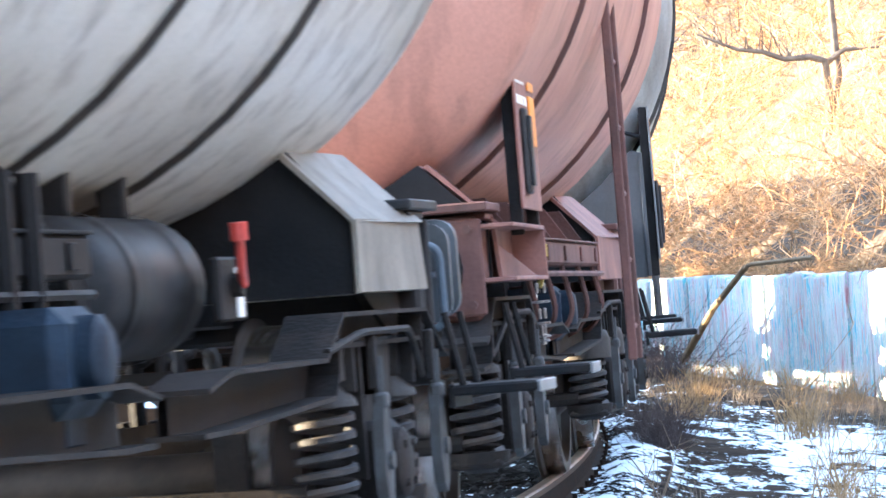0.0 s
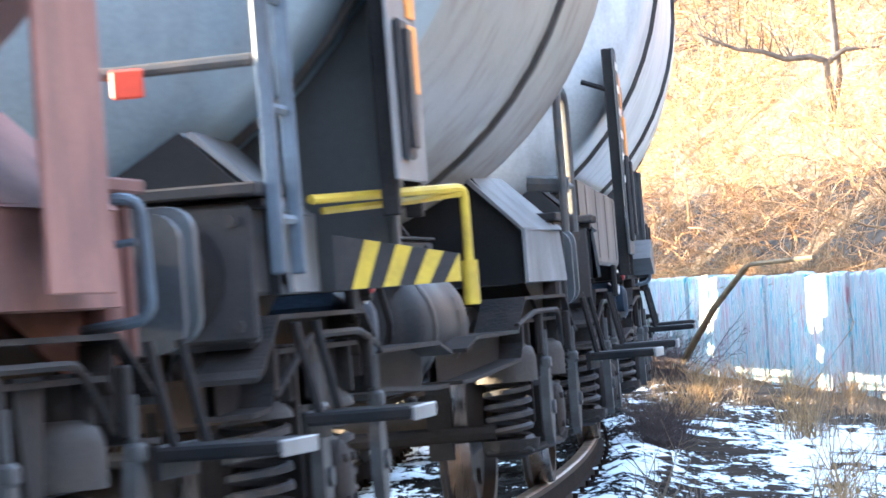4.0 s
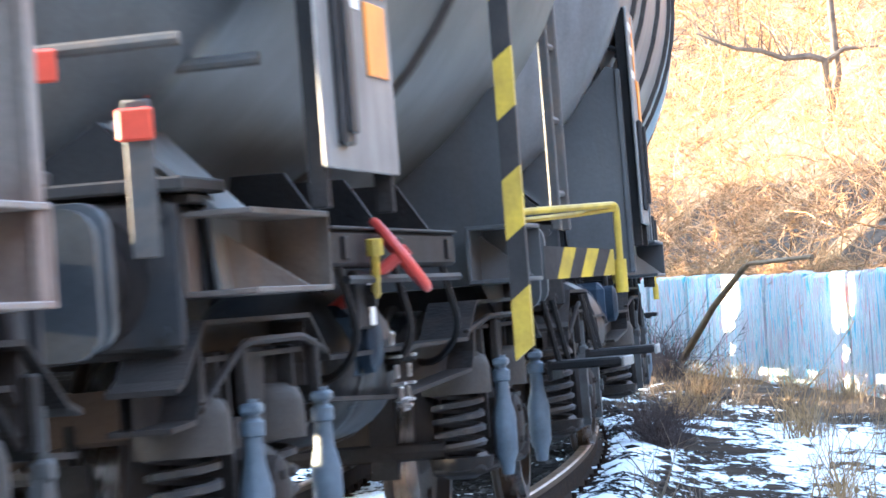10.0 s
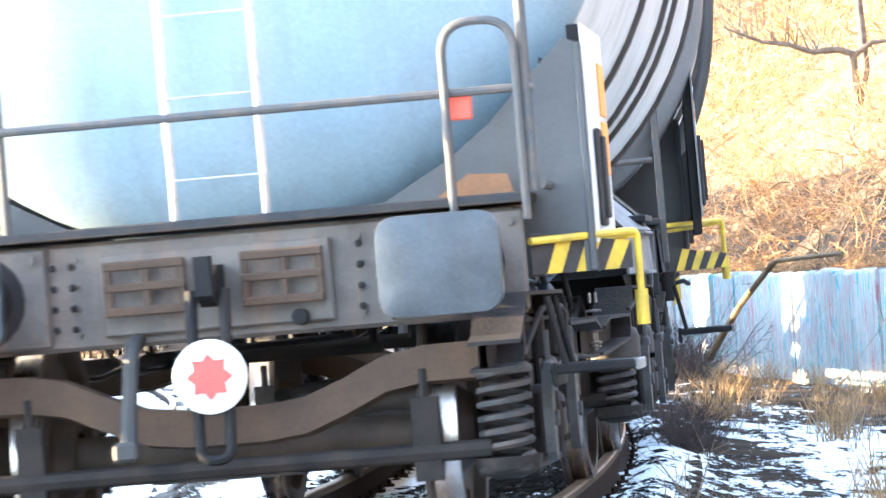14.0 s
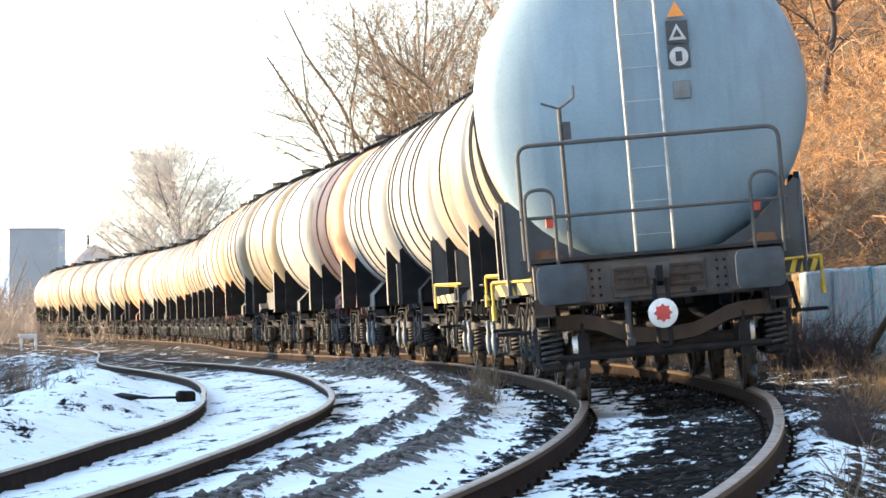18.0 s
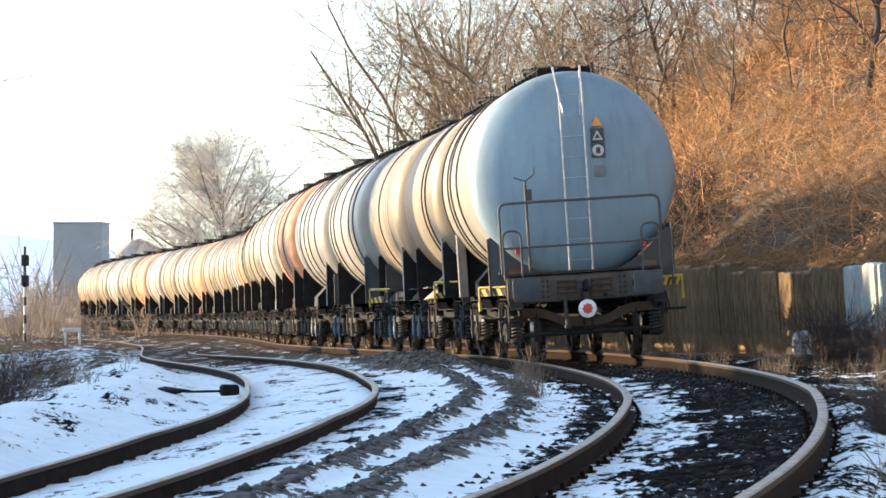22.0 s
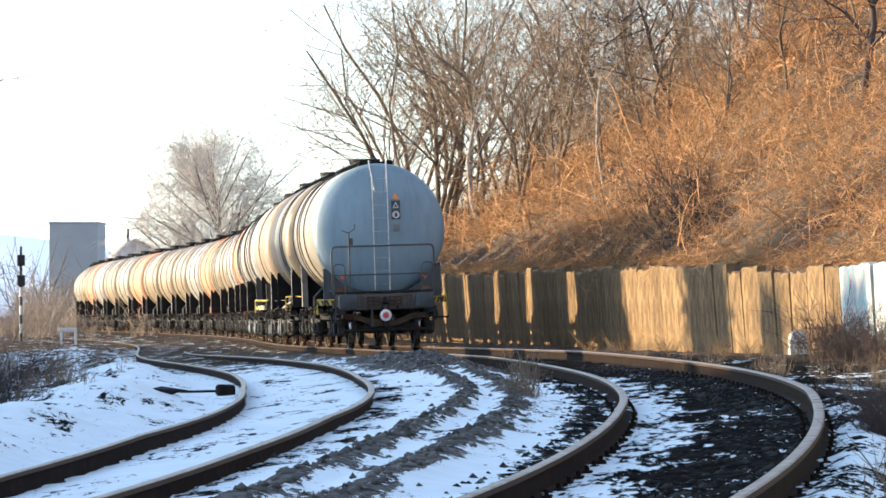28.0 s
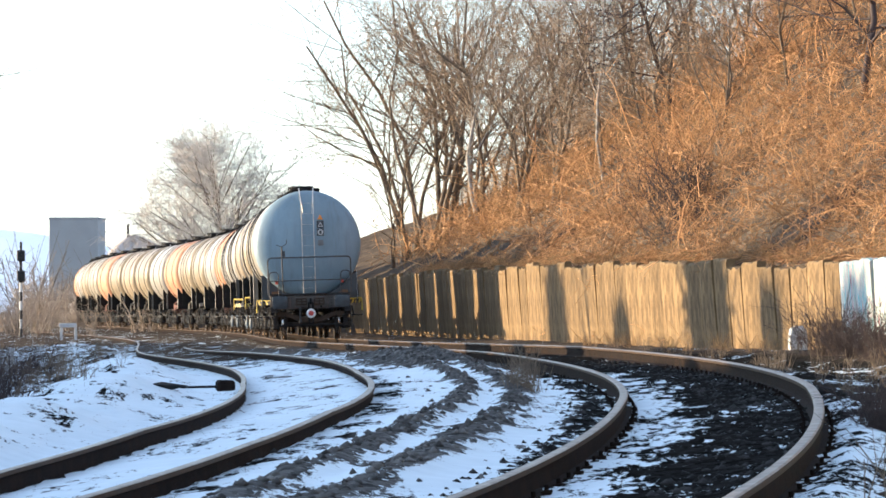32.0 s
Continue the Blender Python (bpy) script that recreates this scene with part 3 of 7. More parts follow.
def round_rect(w, h, r, n=4):
    out = []
    for cx, cy, a in ((w / 2 - r, h / 2 - r, 0), (-w / 2 + r, h / 2 - r, 90), (-w / 2 + r, -h / 2 + r, 180), (w / 2 - r, -h / 2 + r, 270)):
        for k in range(n + 1):
            t = radians(a + 90 * k / n)
            out.append((cx + r * math.cos(t), cy + r * math.sin(t)))
    return out


def bend(pts, r=0.08, n=4):
    """The corners of a line of points rounded by r."""
    P = [Vector(p) for p in pts]
    out = [P[0]]
    for a, b, c in zip(P, P[1:], P[2:]):
        d0, d1 = (a - b), (c - b)
        q = min(r, d0.length * 0.45, d1.length * 0.45)
        p0, p1 = b + d0.normalized() * q, b + d1.normalized() * q
        for k in range(n + 1):
            t = k / n
            out.append(p0 * (1 - t) ** 2 + b * 2 * t * (1 - t) + p1 * t * t)
    return out + [P[-1]]


BOX = {}


def shared(key, make):
    if key not in BOX:
        BOX[key] = make()
    return BOX[key]


def me_spring(r=0.09, wire=0.0145, turns=6.0, h=0.31):
    g = Geo()
    n = int(turns * 9)
    g.tube([(r * math.cos(2 * math.pi * turns * i / n), r * math.sin(2 * math.pi * turns * i / n), h * i / n) for i in range(n + 1)], wire, 5)
    return g.done("spring", M["spring"], True)


def me_wheelset():
    g = Geo()
    for s in (-1, 1):
        a = s * 0.75
        prof = [(a - s * 0.1, 0.1), (a - s * 0.09, 0.13), (a - s * 0.02, 0.17), (a - s * 0.015, 0.39), (a - s * 0.06, 0.405),
                (a - s * 0.068, 0.47), (a - s * 0.062, 0.487), (a - s * 0.045, 0.487), (a - s * 0.032, 0.463)]
        g.cur = 0
        g.lathe(prof, "x", 36)
        g.cur = 1
        g.lathe([(a - s * 0.032, 0.463), (a + s * 0.067, 0.457)], "x", 36)
        g.cur = 0
        g.lathe([(a + s * 0.067, 0.457), (a + s * 0.067, 0.405), (a + s * 0.02, 0.39), (a + s * 0.015, 0.17), (a + s * 0.09, 0.12), (a + s * 0.1, 0.075)], "x", 36)
    g.lathe([(-1.08, 0.065), (-0.65, 0.075), (0.65, 0.075), (1.08, 0.065)], "x", 16)
    for s in (-1, 1):  # balance marks on the discs, so that turning shows
        for k in range(3):
            w = 2 * math.pi * k / 3
            g.tube([(s * 0.76, 0.28 * math.cos(w), 0.28 * math.sin(w)), (s * 0.785, 0.28 * math.cos(w), 0.28 * math.sin(w))], 0.035, 8)
    return g.done("wheelset", M["wheel"], True, (M["tread"],))


SP = 0.5   # springs stand this far before and behind the axle


def me_side_frame(d):
    """Pressed side frame of one axle: an arched hood, and a channel that runs on towards the wagon's middle (d: its side)."""
    g = Geo()
    top = [(-1.08, 0.77), (-0.98, 0.79), (-0.70, 0.93), (0.70, 0.93), (0.98, 0.80), (2.2, 0.80), (2.5, 0.76)]
    low = [(-1.08, 0.69), (-0.80, 0.70), (-0.64, 0.85), (0.64, 0.85), (0.80, 0.70), (2.2, 0.66), (2.5, 0.66)]
    top, low = [(d * a, b) for a, b in top], [(d * a, b) for a, b in low]
    for i in range(6):
        a, c, e, f = top[i], top[i + 1], low[i], low[i + 1]
        g.add([(-0.015, *a), (-0.015, *c), (-0.015, *f), (-0.015, *e), (0.015, *a), (0.015, *c), (0.015, *f), (0.015, *e)],
              [(0, 1, 2, 3), (7, 6, 5, 4), (0, 4, 5, 1), (3, 2, 6, 7)])
    for line, dz, w in ((top, 0.014, 0.13), (low, -0.014, 0.11)):
        for (a, b_), (c, e) in zip(line, line[1:]):
            g.add([(-0.05, a, b_), (w, a, b_), (w, c, e), (-0.05, c, e), (-0.05, a, b_ + dz), (w, a, b_ + dz), (w, c, e + dz), (-0.05, c, e + dz)],
                  [(0, 1, 2, 3), (4, 7, 6, 5), (0, 4, 5, 1), (1, 5, 6, 2), (2, 6, 7, 3), (3, 7, 4, 0)])
    for y in (-SP, SP):
        g.tube([(0, y, 0.86), (0, y, 0.73)], 0.07, 12)                       # spring seats
        g.box(-0.09, y - 0.015, 0.70, 0.11, y + 0.015, 0.86, 0.004)
        g.box(0.11, y + 0.19, 0.70, 0.14, y + 0.25, 0.87, 0.006)             # damper brackets
    for y in (-0.2, 0.2):
        g.box(-0.05, y - 0.02, 0.42, 0.07, y + 0.02, 0.86, 0.005)            # horn guides
    g.box(-0.02, -0.18, 0.64, 0.05, 0.18, 0.67, 0.005)
    g.prism([(-0.02, 0.86), (0.22, 0.86), (0.16, 0.6), (0.1, 0.52), (0.05, 0.6)], "x", 0.07, 0.085)
    for y in (-0.7, 0.7):
        g.prism([(y - 0.04, 0.74), (y + 0.04, 0.74), (y, 0.92)], "x", 0.015, 0.11)
    g.tube(bend([(0.12, d * 0.95, 0.83), (0.14, d * 0.5, 0.88), (0.14, -d * 0.3, 0.88), (0.1, -d * 0.7, 0.72)], 0.08), 0.012, 6)
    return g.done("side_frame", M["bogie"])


def me_cap(kind):
    """Cap over a spring's head: a deep rounded bucket or a small cone."""
    g = Geo()
    prof = [(0.76, 0.0), (0.755, 0.09), (0.735, 0.118), (0.70, 0.13), (0.60, 0.132), (0.60, 0.122)] if kind == "bucket" else \
        [(0.76, 0.05), (0.73, 0.055), (0.68, 0.105), (0.66, 0.11), (0.66, 0.0)]
    g.lathe(prof, "z", 24)
    return g.done("spring_cap", M["cap"], True)


def me_axlebox():
    g = Geo()
    g.box(-0.12, -0.16, 0.34, 0.12, 0.16, 0.60, 0.03)
    g.box(-0.1, -0.6, 0.30, 0.1, 0.6, 0.335, 0.012)
    for d in (-SP, SP):
        g.lathe([(0.285, 0.0), (0.285, 0.05), (0.32, 0.115), (0.365, 0.122), (0.365, 0.0)], "z", 20, (0, d, 0))
    g.lathe([(0.12, 0.115), (0.15, 0.112), (0.165, 0.095), (0.17, 0.0)], "x", 18, (0, 0, 0.46))
    for k in range(4):
        w = math.pi / 4 + k * math.pi / 2
        g.tube([(0.14, 0.085 * math.cos(w), 0.46 + 0.085 * math.sin(w)), (0.176, 0.085 * math.cos(w), 0.46 + 0.085 * math.sin(w))], 0.014, 6)
    g.prism([(-0.15, 0.58), (0.15, 0.58), (0.1, 0.68), (-0.1, 0.68)], "x", -0.06, 0.06)
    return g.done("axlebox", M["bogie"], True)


def me_damper(kind):
    """Beside each spring: a slim bottle-shaped damper, or a flat rounded link."""
    g = Geo()
    if kind == "bottle":
        g.lathe([(0.28, 0.0), (0.28, 0.022), (0.33, 0.03), (0.36, 0.043), (0.50, 0.045), (0.56, 0.03), (0.63, 0.026), (0.635, 0.034),
                 (0.67, 0.034), (0.68, 0.022), (0.73, 0.022), (0.73, 0.0)], "z", 16)
        g.box(-0.025, -0.04, 0.69, 0.03, 0.04, 0.72, 0.008)
    else:
        g.prism([(-0.03, 0.66), (0.03, 0.66), (0.062, 0.56), (0.07, 0.45), (0.048, 0.36), (0.0, 0.325), (-0.048, 0.36), (-0.07, 0.45), (-0.062, 0.56)], "x", -0.02, 0.015)
        g.tube([(0.015, 0, 0.48), (0.03, 0, 0.48)], 0.03, 10)
        g.tube([(0, 0, 0.64), (0, 0, 0.80)], 0.016, 8)
        g.box(-0.02, -0.035, 0.64, 0.025, 0.035, 0.69, 0.01)
    return g.done("damper", M["damper" if kind == "bottle" else "link"], True)


def me_end_beam():
    """Curved cross member of the running gear, sagging in the middle."""
    g = Geo()
    xs = np.linspace(-1.02, 1.02, 15)
    zs = [0.725 - 0.17 * math.exp(-(x / 0.5) ** 4) for x in xs]
    for a, c, za, zc in zip(xs, xs[1:], zs, zs[1:]):
        g.add([(a, -0.05, za - 0.085), (c, -0.05, zc - 0.085), (c, -0.05, zc + 0.06), (a, -0.05, za + 0.06),
               (a, 0.07, za - 0.07), (c, 0.07, zc - 0.07), (c, 0.07, zc + 0.06), (a, 0.07, za + 0.06)],
              [(0, 1, 2, 3), (7, 6, 5, 4), (3, 2, 6, 7), (4, 5, 1, 0)])
    return g.done("end_beam", M["rust_beam"])


def me_brake_beam():
    g = Geo()
    g.tube([(-0.95, 0, 0.4), (0.95, 0, 0.4)], 0.035, 8)
    for x in (-0.72, 0.72):
        g.tube([(x, 0, 0.4), (x, 0.02, 0.7)], 0.018, 6)
        g.prism([(-0.02, 0.3), (0.03, 0.3), (0.06, 0.46), (0.03, 0.6), (-0.02, 0.6)], "x", x - 0.05, x + 0.05)
    g.prism([(-0.3, 0.36), (0.3, 0.36), (0.0, 0.42)], "y", -0.015, 0.015)
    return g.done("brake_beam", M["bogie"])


def running_gear(w, axles, cfg):
    """Wheels, springs, axle boxes and frames of a two-axle wagon; gives the wheelsets."""
    sets = []
    for y, inner, cap in zip(axles, (1, -1), cfg.get("caps", ("cone", "bucket"))):
        part("end_beam", shared("end_beam", me_end_beam), w, pose(0, y - inner * 0.48, 0, 0, 0, 0 if inner < 0 else 180))
        for d in (-0.56, 0.56):
            part("brake_beam", shared("brake_beam", me_brake_beam), w, pose(0, y + d, 0, 0, 0, 0 if d < 0 else 180))
        for s in (-1, 1):
            turn = 0 if s > 0 else 180
            part("side_frame", shared(("side_frame", inner * s), lambda: me_side_frame(inner * s)), w, pose(s * 1.0, y, 0, 0, 0, turn))
            ax = part("axlebox", shared("axlebox", me_axlebox), w, pose(s * 1.0, y, 0, 0, 0, turn))
            for d in (-SP, SP):
                part("spring", shared("spring", me_spring), ax, pose(0, d, 0.362, 0, 0, 90 * d))
                part("spring_cap", shared(("cap", cap), lambda: me_cap(cap)), ax, pose(0, d, 0))
                kind = cfg.get("damper", "link")
                part("damper", shared(("damper", kind), lambda: me_damper(kind)), ax, pose(0.14, d + s * 0.22, 0))
        sets.append(part("wheelset", shared("wheelset", me_wheelset), w, pose(0, y, 0.46)))
    return sets


def me_tank(half, mats, split=()):
    """Barrel with dished ends; split: stretches (y0, y1, angle0, angle1, material index) of another colour."""
    g = Geo()
    prof = []
    for k in range(9):
        a = math.pi / 2 * k / 8
        prof.append((-half - 0.42 * math.cos(a), max(R_TANK * math.sin(a) ** 0.9, 0.001)))
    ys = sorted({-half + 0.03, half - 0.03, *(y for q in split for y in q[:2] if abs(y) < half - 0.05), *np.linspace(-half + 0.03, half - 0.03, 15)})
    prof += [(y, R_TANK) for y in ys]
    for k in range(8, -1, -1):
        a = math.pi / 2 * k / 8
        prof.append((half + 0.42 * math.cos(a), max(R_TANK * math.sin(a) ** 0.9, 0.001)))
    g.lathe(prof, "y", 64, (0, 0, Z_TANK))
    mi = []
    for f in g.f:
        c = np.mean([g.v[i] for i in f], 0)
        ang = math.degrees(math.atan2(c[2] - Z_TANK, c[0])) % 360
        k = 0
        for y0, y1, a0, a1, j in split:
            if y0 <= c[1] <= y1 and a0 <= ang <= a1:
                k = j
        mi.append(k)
    me = mesh_of("tank", g.v, g.f, mats[0], True, mats[1:])
    me.polygons.foreach_set("material_index", mi)
    bm = bmesh.new()
    bm.from_mesh(me)
    bmesh.ops.recalc_face_normals(bm, faces=bm.faces)
    bm.to_mesh(me)
    bm.free()
    return me


def me_band(w, t, material):
    g = Geo()
    r = R_TANK
    g.lathe([(-w / 2, r - 0.01), (-w / 2, r + t), (w / 2, r + t), (w / 2, r - 0.01)], "y", 64)
    return g.done("band", material, True)


M["saddle_grey"] = mat("saddle_grey", (0.18, 0.187, 0.194), (0.137, 0.14, 0.144), 0.6, 0, 3, 0.1, GRIME, 0.5, spec=0.3)
M["saddle_pale"] = mat("saddle_pale", (0.24, 0.216, 0.176), (0.176, 0.152, 0.124), 0.6, 0, 3, 0.1, GRIME, 0.5, spec=0.3)
M["saddle_brown"] = mat("saddle_brown", (0.26, 0.125, 0.1), (0.18, 0.09, 0.076), 0.65, 0, 3, 0.15, GRIME, 0.5, spec=0.3)
M["end_paint"] = mat("end_frame_paint", (0.026, 0.0286, 0.0325), (0.039, 0.0364, 0.0351), 0.6, 0.1, 4, 0.2, (0.08, 0.055, 0.045), 0.4, spec=0.15)
M["skirt"] = mat("skirt_paint", (0.116, 0.112, 0.109), (0.0816, 0.0782, 0.0748), 0.55, 0, 1.5, 0.1, GRIME, 0.6, spec=0.3)
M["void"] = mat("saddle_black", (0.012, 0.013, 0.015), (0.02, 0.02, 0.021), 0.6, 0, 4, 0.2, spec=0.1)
M["cap"] = mat("spring_cap_paint", (0.0375, 0.035, 0.033), (0.06, 0.05, 0.0425), 0.65, 0.1, 6, 0.3, GRIME, 0.4, spec=0.2)
M["link"] = mat("link_plate_paint", (0.066, 0.069, 0.072), (0.042, 0.0408, 0.0396), 0.6, 0, 6, 0.2, GRIME, 0.5, spec=0.2)
M["gusset_grey"] = mat("rust_streaked_grey", (0.208, 0.184, 0.168), (0.16, 0.104, 0.08), 0.6, 0, 3, 0.15, (0.2, 0.09, 0.05), 0.5)
M["slate"] = mat("slate_paint", (0.05, 0.055, 0.06), (0.035, 0.038, 0.041), 0.5, 0, 3, 0.1, GRIME, 0.4)


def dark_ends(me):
    """Gives the cross plates of a saddle the second, near-black material."""
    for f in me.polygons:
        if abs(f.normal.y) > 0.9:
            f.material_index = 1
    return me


def under_tank(x):
    return Z_TANK - math.sqrt(R_TANK ** 2 - x * x)


def me_saddle(material, depth=0.75, knee=1.22, top=0.87):
    """Folded saddle: sides that come down from the barrel, slope out to a knee and drop to the foot; widens towards the wagon's end."""
    g = Geo()
    xs = [top - 2 * top * k / 8 for k in range(9)]
    rings = []
    for y, o in ((0.0, 1.06), (depth, 1.12)):
        rings.append([(-o, y, 1.0), (o, y, 1.0), (o, y, knee)] + [(x, y, under_tank(x) + 0.01) for x in xs] + [(-o, y, knee)])
    n = len(rings[0])
    g.add(rings[0] + rings[1], [tuple(range(n)), tuple(range(2 * n - 1, n - 1, -1))] + [(i, i + n, (i + 1) % n + n, (i + 1) % n) for i in range(n)])
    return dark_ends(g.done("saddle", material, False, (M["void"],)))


def me_flange(material, depth, knee=1.22, top=0.87):
    """Bent flange plate along one side of a saddle, with its free edge standing proud."""
    g = Geo()
    line = [(top - 0.03, under_tank(top) + 0.0), (1.075, knee), (1.075, 1.0)]
    for (a, b), (c, e) in zip(line, line[1:]):
        g.add([(a, -0.05, b), (c, -0.05, e), (c + 0.07, depth, e), (a + 0.05, depth, b), (a + 0.014, -0.05, b + 0.012), (c + 0.014, -0.05, e + 0.003),
               (c + 0.084, depth, e + 0.003), (a + 0.064, depth, b + 0.012)],
              [(0, 1, 2, 3), (7, 6, 5, 4), (0, 4, 5, 1), (1, 5, 6, 2), (2, 6, 7, 3), (3, 7, 4, 0)])
    return g.done("saddle_flange", material)


def me_side_box(material, length, off):
    """Outrigger channel beside a saddle, open outwards, with a slanting stiffener."""
    g = Geo()
    a = 1.09
    g.box(a, 0, 1.0, off, length, 1.016, 0.003)
    g.box(a, 0, 1.2, off, length, 1.216, 0.003)
    g.box(a, 0, 1.0, a + 0.016, length, 1.216, 0.003)
    g.box(a, length - 0.016, 1.0, off, length, 1.216, 0.003)
    g.add([(a, 0.25, 1.2), (a, 0.27, 1.2), (off - 0.01, length * 0.72, 1.016), (off - 0.01, length * 0.72 - 0.02, 1.016),
           (a, 0.25, 1.016), (a, 0.27, 1.016)], [(0, 1, 2, 3), (4, 3, 2, 5), (0, 3, 4), (1, 5, 2), (0, 4, 5, 1)])
    return g.done("outrigger", material)


def me_tall_plate(off, high, mk):
    """Upright cross plate between the barrel and the side, on one side of the wagon."""
    g = Geo()
    g.prism([(0.3, 1.0), (off, 1.0), (off, high - 0.02), (off - 0.05, high)] + [(x, under_tank(x) + 0.01) for x in (1.16, 1.0, 0.85, 0.6, 0.3)], "y", -0.01, 0.01)
    g.box(off - 0.012, -0.03, 1.0, off + 0.012, 0.03, high - 0.02, 0.004)
    return g.done("stay_plate", M[mk])


def me_end_frame(material, L, ys, light=False):
    """Underframe stub from the saddle to the headstock, for the front end (+y)."""
    g = Geo()
    ye = L / 2 - 0.62
    for s in (-1, 1):
        x0, x1 = s * 0.34, s * 0.46
        g.box(x0, 0, 0.92, x1, ye - 0.1, 1.2, 0.01)
        g.box(s * 0.98, ys, 1.0, s * 1.09, ye - 0.12, 1.24, 0.01)
        g.box(s * 0.92, ys, 1.235, s * 1.13, ye - 0.12, 1.262, 0.005)
        g.prism([(ye - 0.12, 1.0), (ye - 0.75, 1.0), (ye - 0.12, 0.8)], "x", s * 1.0, s * 1.03)
    g.box(-1.1, ye - 0.12, 0.86, 1.1, ye, 1.25, 0.015)           # headstock
    g.box(-1.15, ye - 0.45, 1.265, 1.15, ye + 0.06, 1.30, 0.006)    # platform
    g.box(-0.42, ye, 0.9, 0.42, ye + 0.035, 1.2, 0.008)             # draw gear plate
    for s in (-1, 1):
        g.box(s * 0.62, ye, 0.88, s * 1.12, ye + 0.03, 1.24, 0.008)
        for i in (-1, 1):
            for j in (-1, 1):
                g.tube([(s * 0.87 + i * 0.2, ye + 0.03, 1.06 + j * 0.14), (s * 0.87 + i * 0.2, ye + 0.05, 1.06 + j * 0.14)], 0.018, 6)
        for j in range(4):
            g.tube([(s * 0.52, ye, 0.92 + 0.09 * j), (s * 0.52, ye + 0.02, 0.92 + 0.09 * j)], 0.012, 6)
    me = g.done("end_frame", material, False, (M["headstock"],))
    for f in me.polygons:
        if f.center.y > ye - 0.13 and f.center.z < 1.27:
            f.material_index = 1 if light else 0
    return me


def me_buffer():
    g = Geo()
    g.lathe([(0, 0.17), (0.04, 0.17), (0.05, 0.125), (0.34, 0.115), (0.345, 0.085), (0.585, 0.08)], "y", 20)
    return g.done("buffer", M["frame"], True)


def me_buffer_plate():
    g = Geo()
    a = round_rect(0.43, 0.35, 0.07, 4)
    b = round_rect(0.40, 0.29, 0.05, 4)
    n = len(a)
    v = [(x, 0.57, z) for x, z in a] + [(x, 0.605, z) for x, z in a] + [(x * 0.99, 0.618, z * 0.99) for x, z in a] + \
        [(x * 0.8, 0.628, z * 0.8) for x, z in b] + [(0, 0.632, 0)]
    f = [tuple(range(n))]
    for r in range(3):
        f += [(r * n + i, r * n + (i + 1) % n, (r + 1) * n + (i + 1) % n, (r + 1) * n + i) for i in range(n)]
    f += [(3 * n + i, 3 * n + (i + 1) % n, 4 * n) for i in range(n)]
    g.add(v, f)
    return g.done("buffer_plate", M["plate"], True)


M["plate"] = mat("buffer_plate_steel", (0.0375, 0.045, 0.0525), (0.065, 0.075, 0.085), 0.45, 0.4, 5, 0.15, (0.07, 0.05, 0.04), 0.3)


def me_hook():
    g = Geo()
    g.prism([(0, 1.13), (0.16, 1.13), (0.24, 1.09), (0.24, 1.16), (0.3, 1.16), (0.3, 1.02), (0.2, 0.98), (0, 0.99)], "x", -0.03, 0.03)
    g.tube(bend([(-0.06, 0.22, 1.04), (-0.06, 0.26, 0.82), (0.06, 0.26, 0.82), (0.06, 0.22, 1.04)], 0.05), 0.022, 8)
    g.tube([(0, 0.26, 0.84), (0, 0.27, 0.6)], 0.03, 8)
    g.tube([(-0.1, 0.265, 0.72), (0.1, 0.265, 0.72)], 0.018, 6)
    g.tube(bend([(-0.055, 0.27, 0.62), (-0.055, 0.29, 0.44), (0.055, 0.29, 0.44), (0.055, 0.27, 0.62)], 0.05), 0.02, 8)
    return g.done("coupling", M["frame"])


def me_hose():
    g = Geo()
    g.tube(bend([(0.3, 0.02, 0.88), (0.3, 0.16, 0.86), (0.31, 0.26, 0.6), (0.3, 0.34, 0.5)], 0.14, 6), 0.03, 8)
    g.box(0.26, 0.3, 0.46, 0.35, 0.4, 0.53, 0.012)
    return g.done("brake_hose", M["hose"])


def me_handrail():
    """End railing with a middle rail, for the front end at y = 0, z above the platform."""
    g = Geo()
    g.tube(bend([(-1.17, 0, 0), (-1.17, 0, 1.02), (1.17, 0, 1.02), (1.17, 0, 0)], 0.12, 5), 0.02, 8)
    g.tube([(-1.2, 0, 0.37), (1.2, 0, 0.37)], 0.016, 8)
    for s in (-1, 1):
        g.tube(bend([(s * 1.14, 0.02, -0.1), (s * 1.14, 0.02, 0.62), (s * 0.88, 0.02, 0.62), (s * 0.88, 0.02, -0.1)], 0.13, 6), 0.016, 8)
        g.tube([(s * 1.2, 0, 0.02), (s * 1.2, -0.35, 0.02)], 0.016, 6)
    return g.done("handrail", M["rod_dark"], True)


M["rod_dark"] = mat("painted_rod", (0.065, 0.0683, 0.0715), (0.0975, 0.0845, 0.0748), 0.6, 0.0, 12, 0.1, spec=0.25)


def me_corner_rail(dx, dy):
    """Bent grab rail across a wagon's corner: from the frame outwards by dx and along by dy, then down to a collar."""
    g = Geo()
    g.tube(bend([(0, 0, 0), (dx, dy, 0.015), (dx, dy, -0.3)], 0.03, 4), 0.014, 8)
    g.tube([(0.0, 0.18, -0.03), (dx * 0.6, dy * 0.6 + 0.1, -0.015), (dx, dy, 0.0)], 0.012, 6)
    g.tube([(dx, dy, -0.2), (dx, dy, -0.33)], 0.025, 10)
    return g.done("corner_rail", M["yellow"], True)


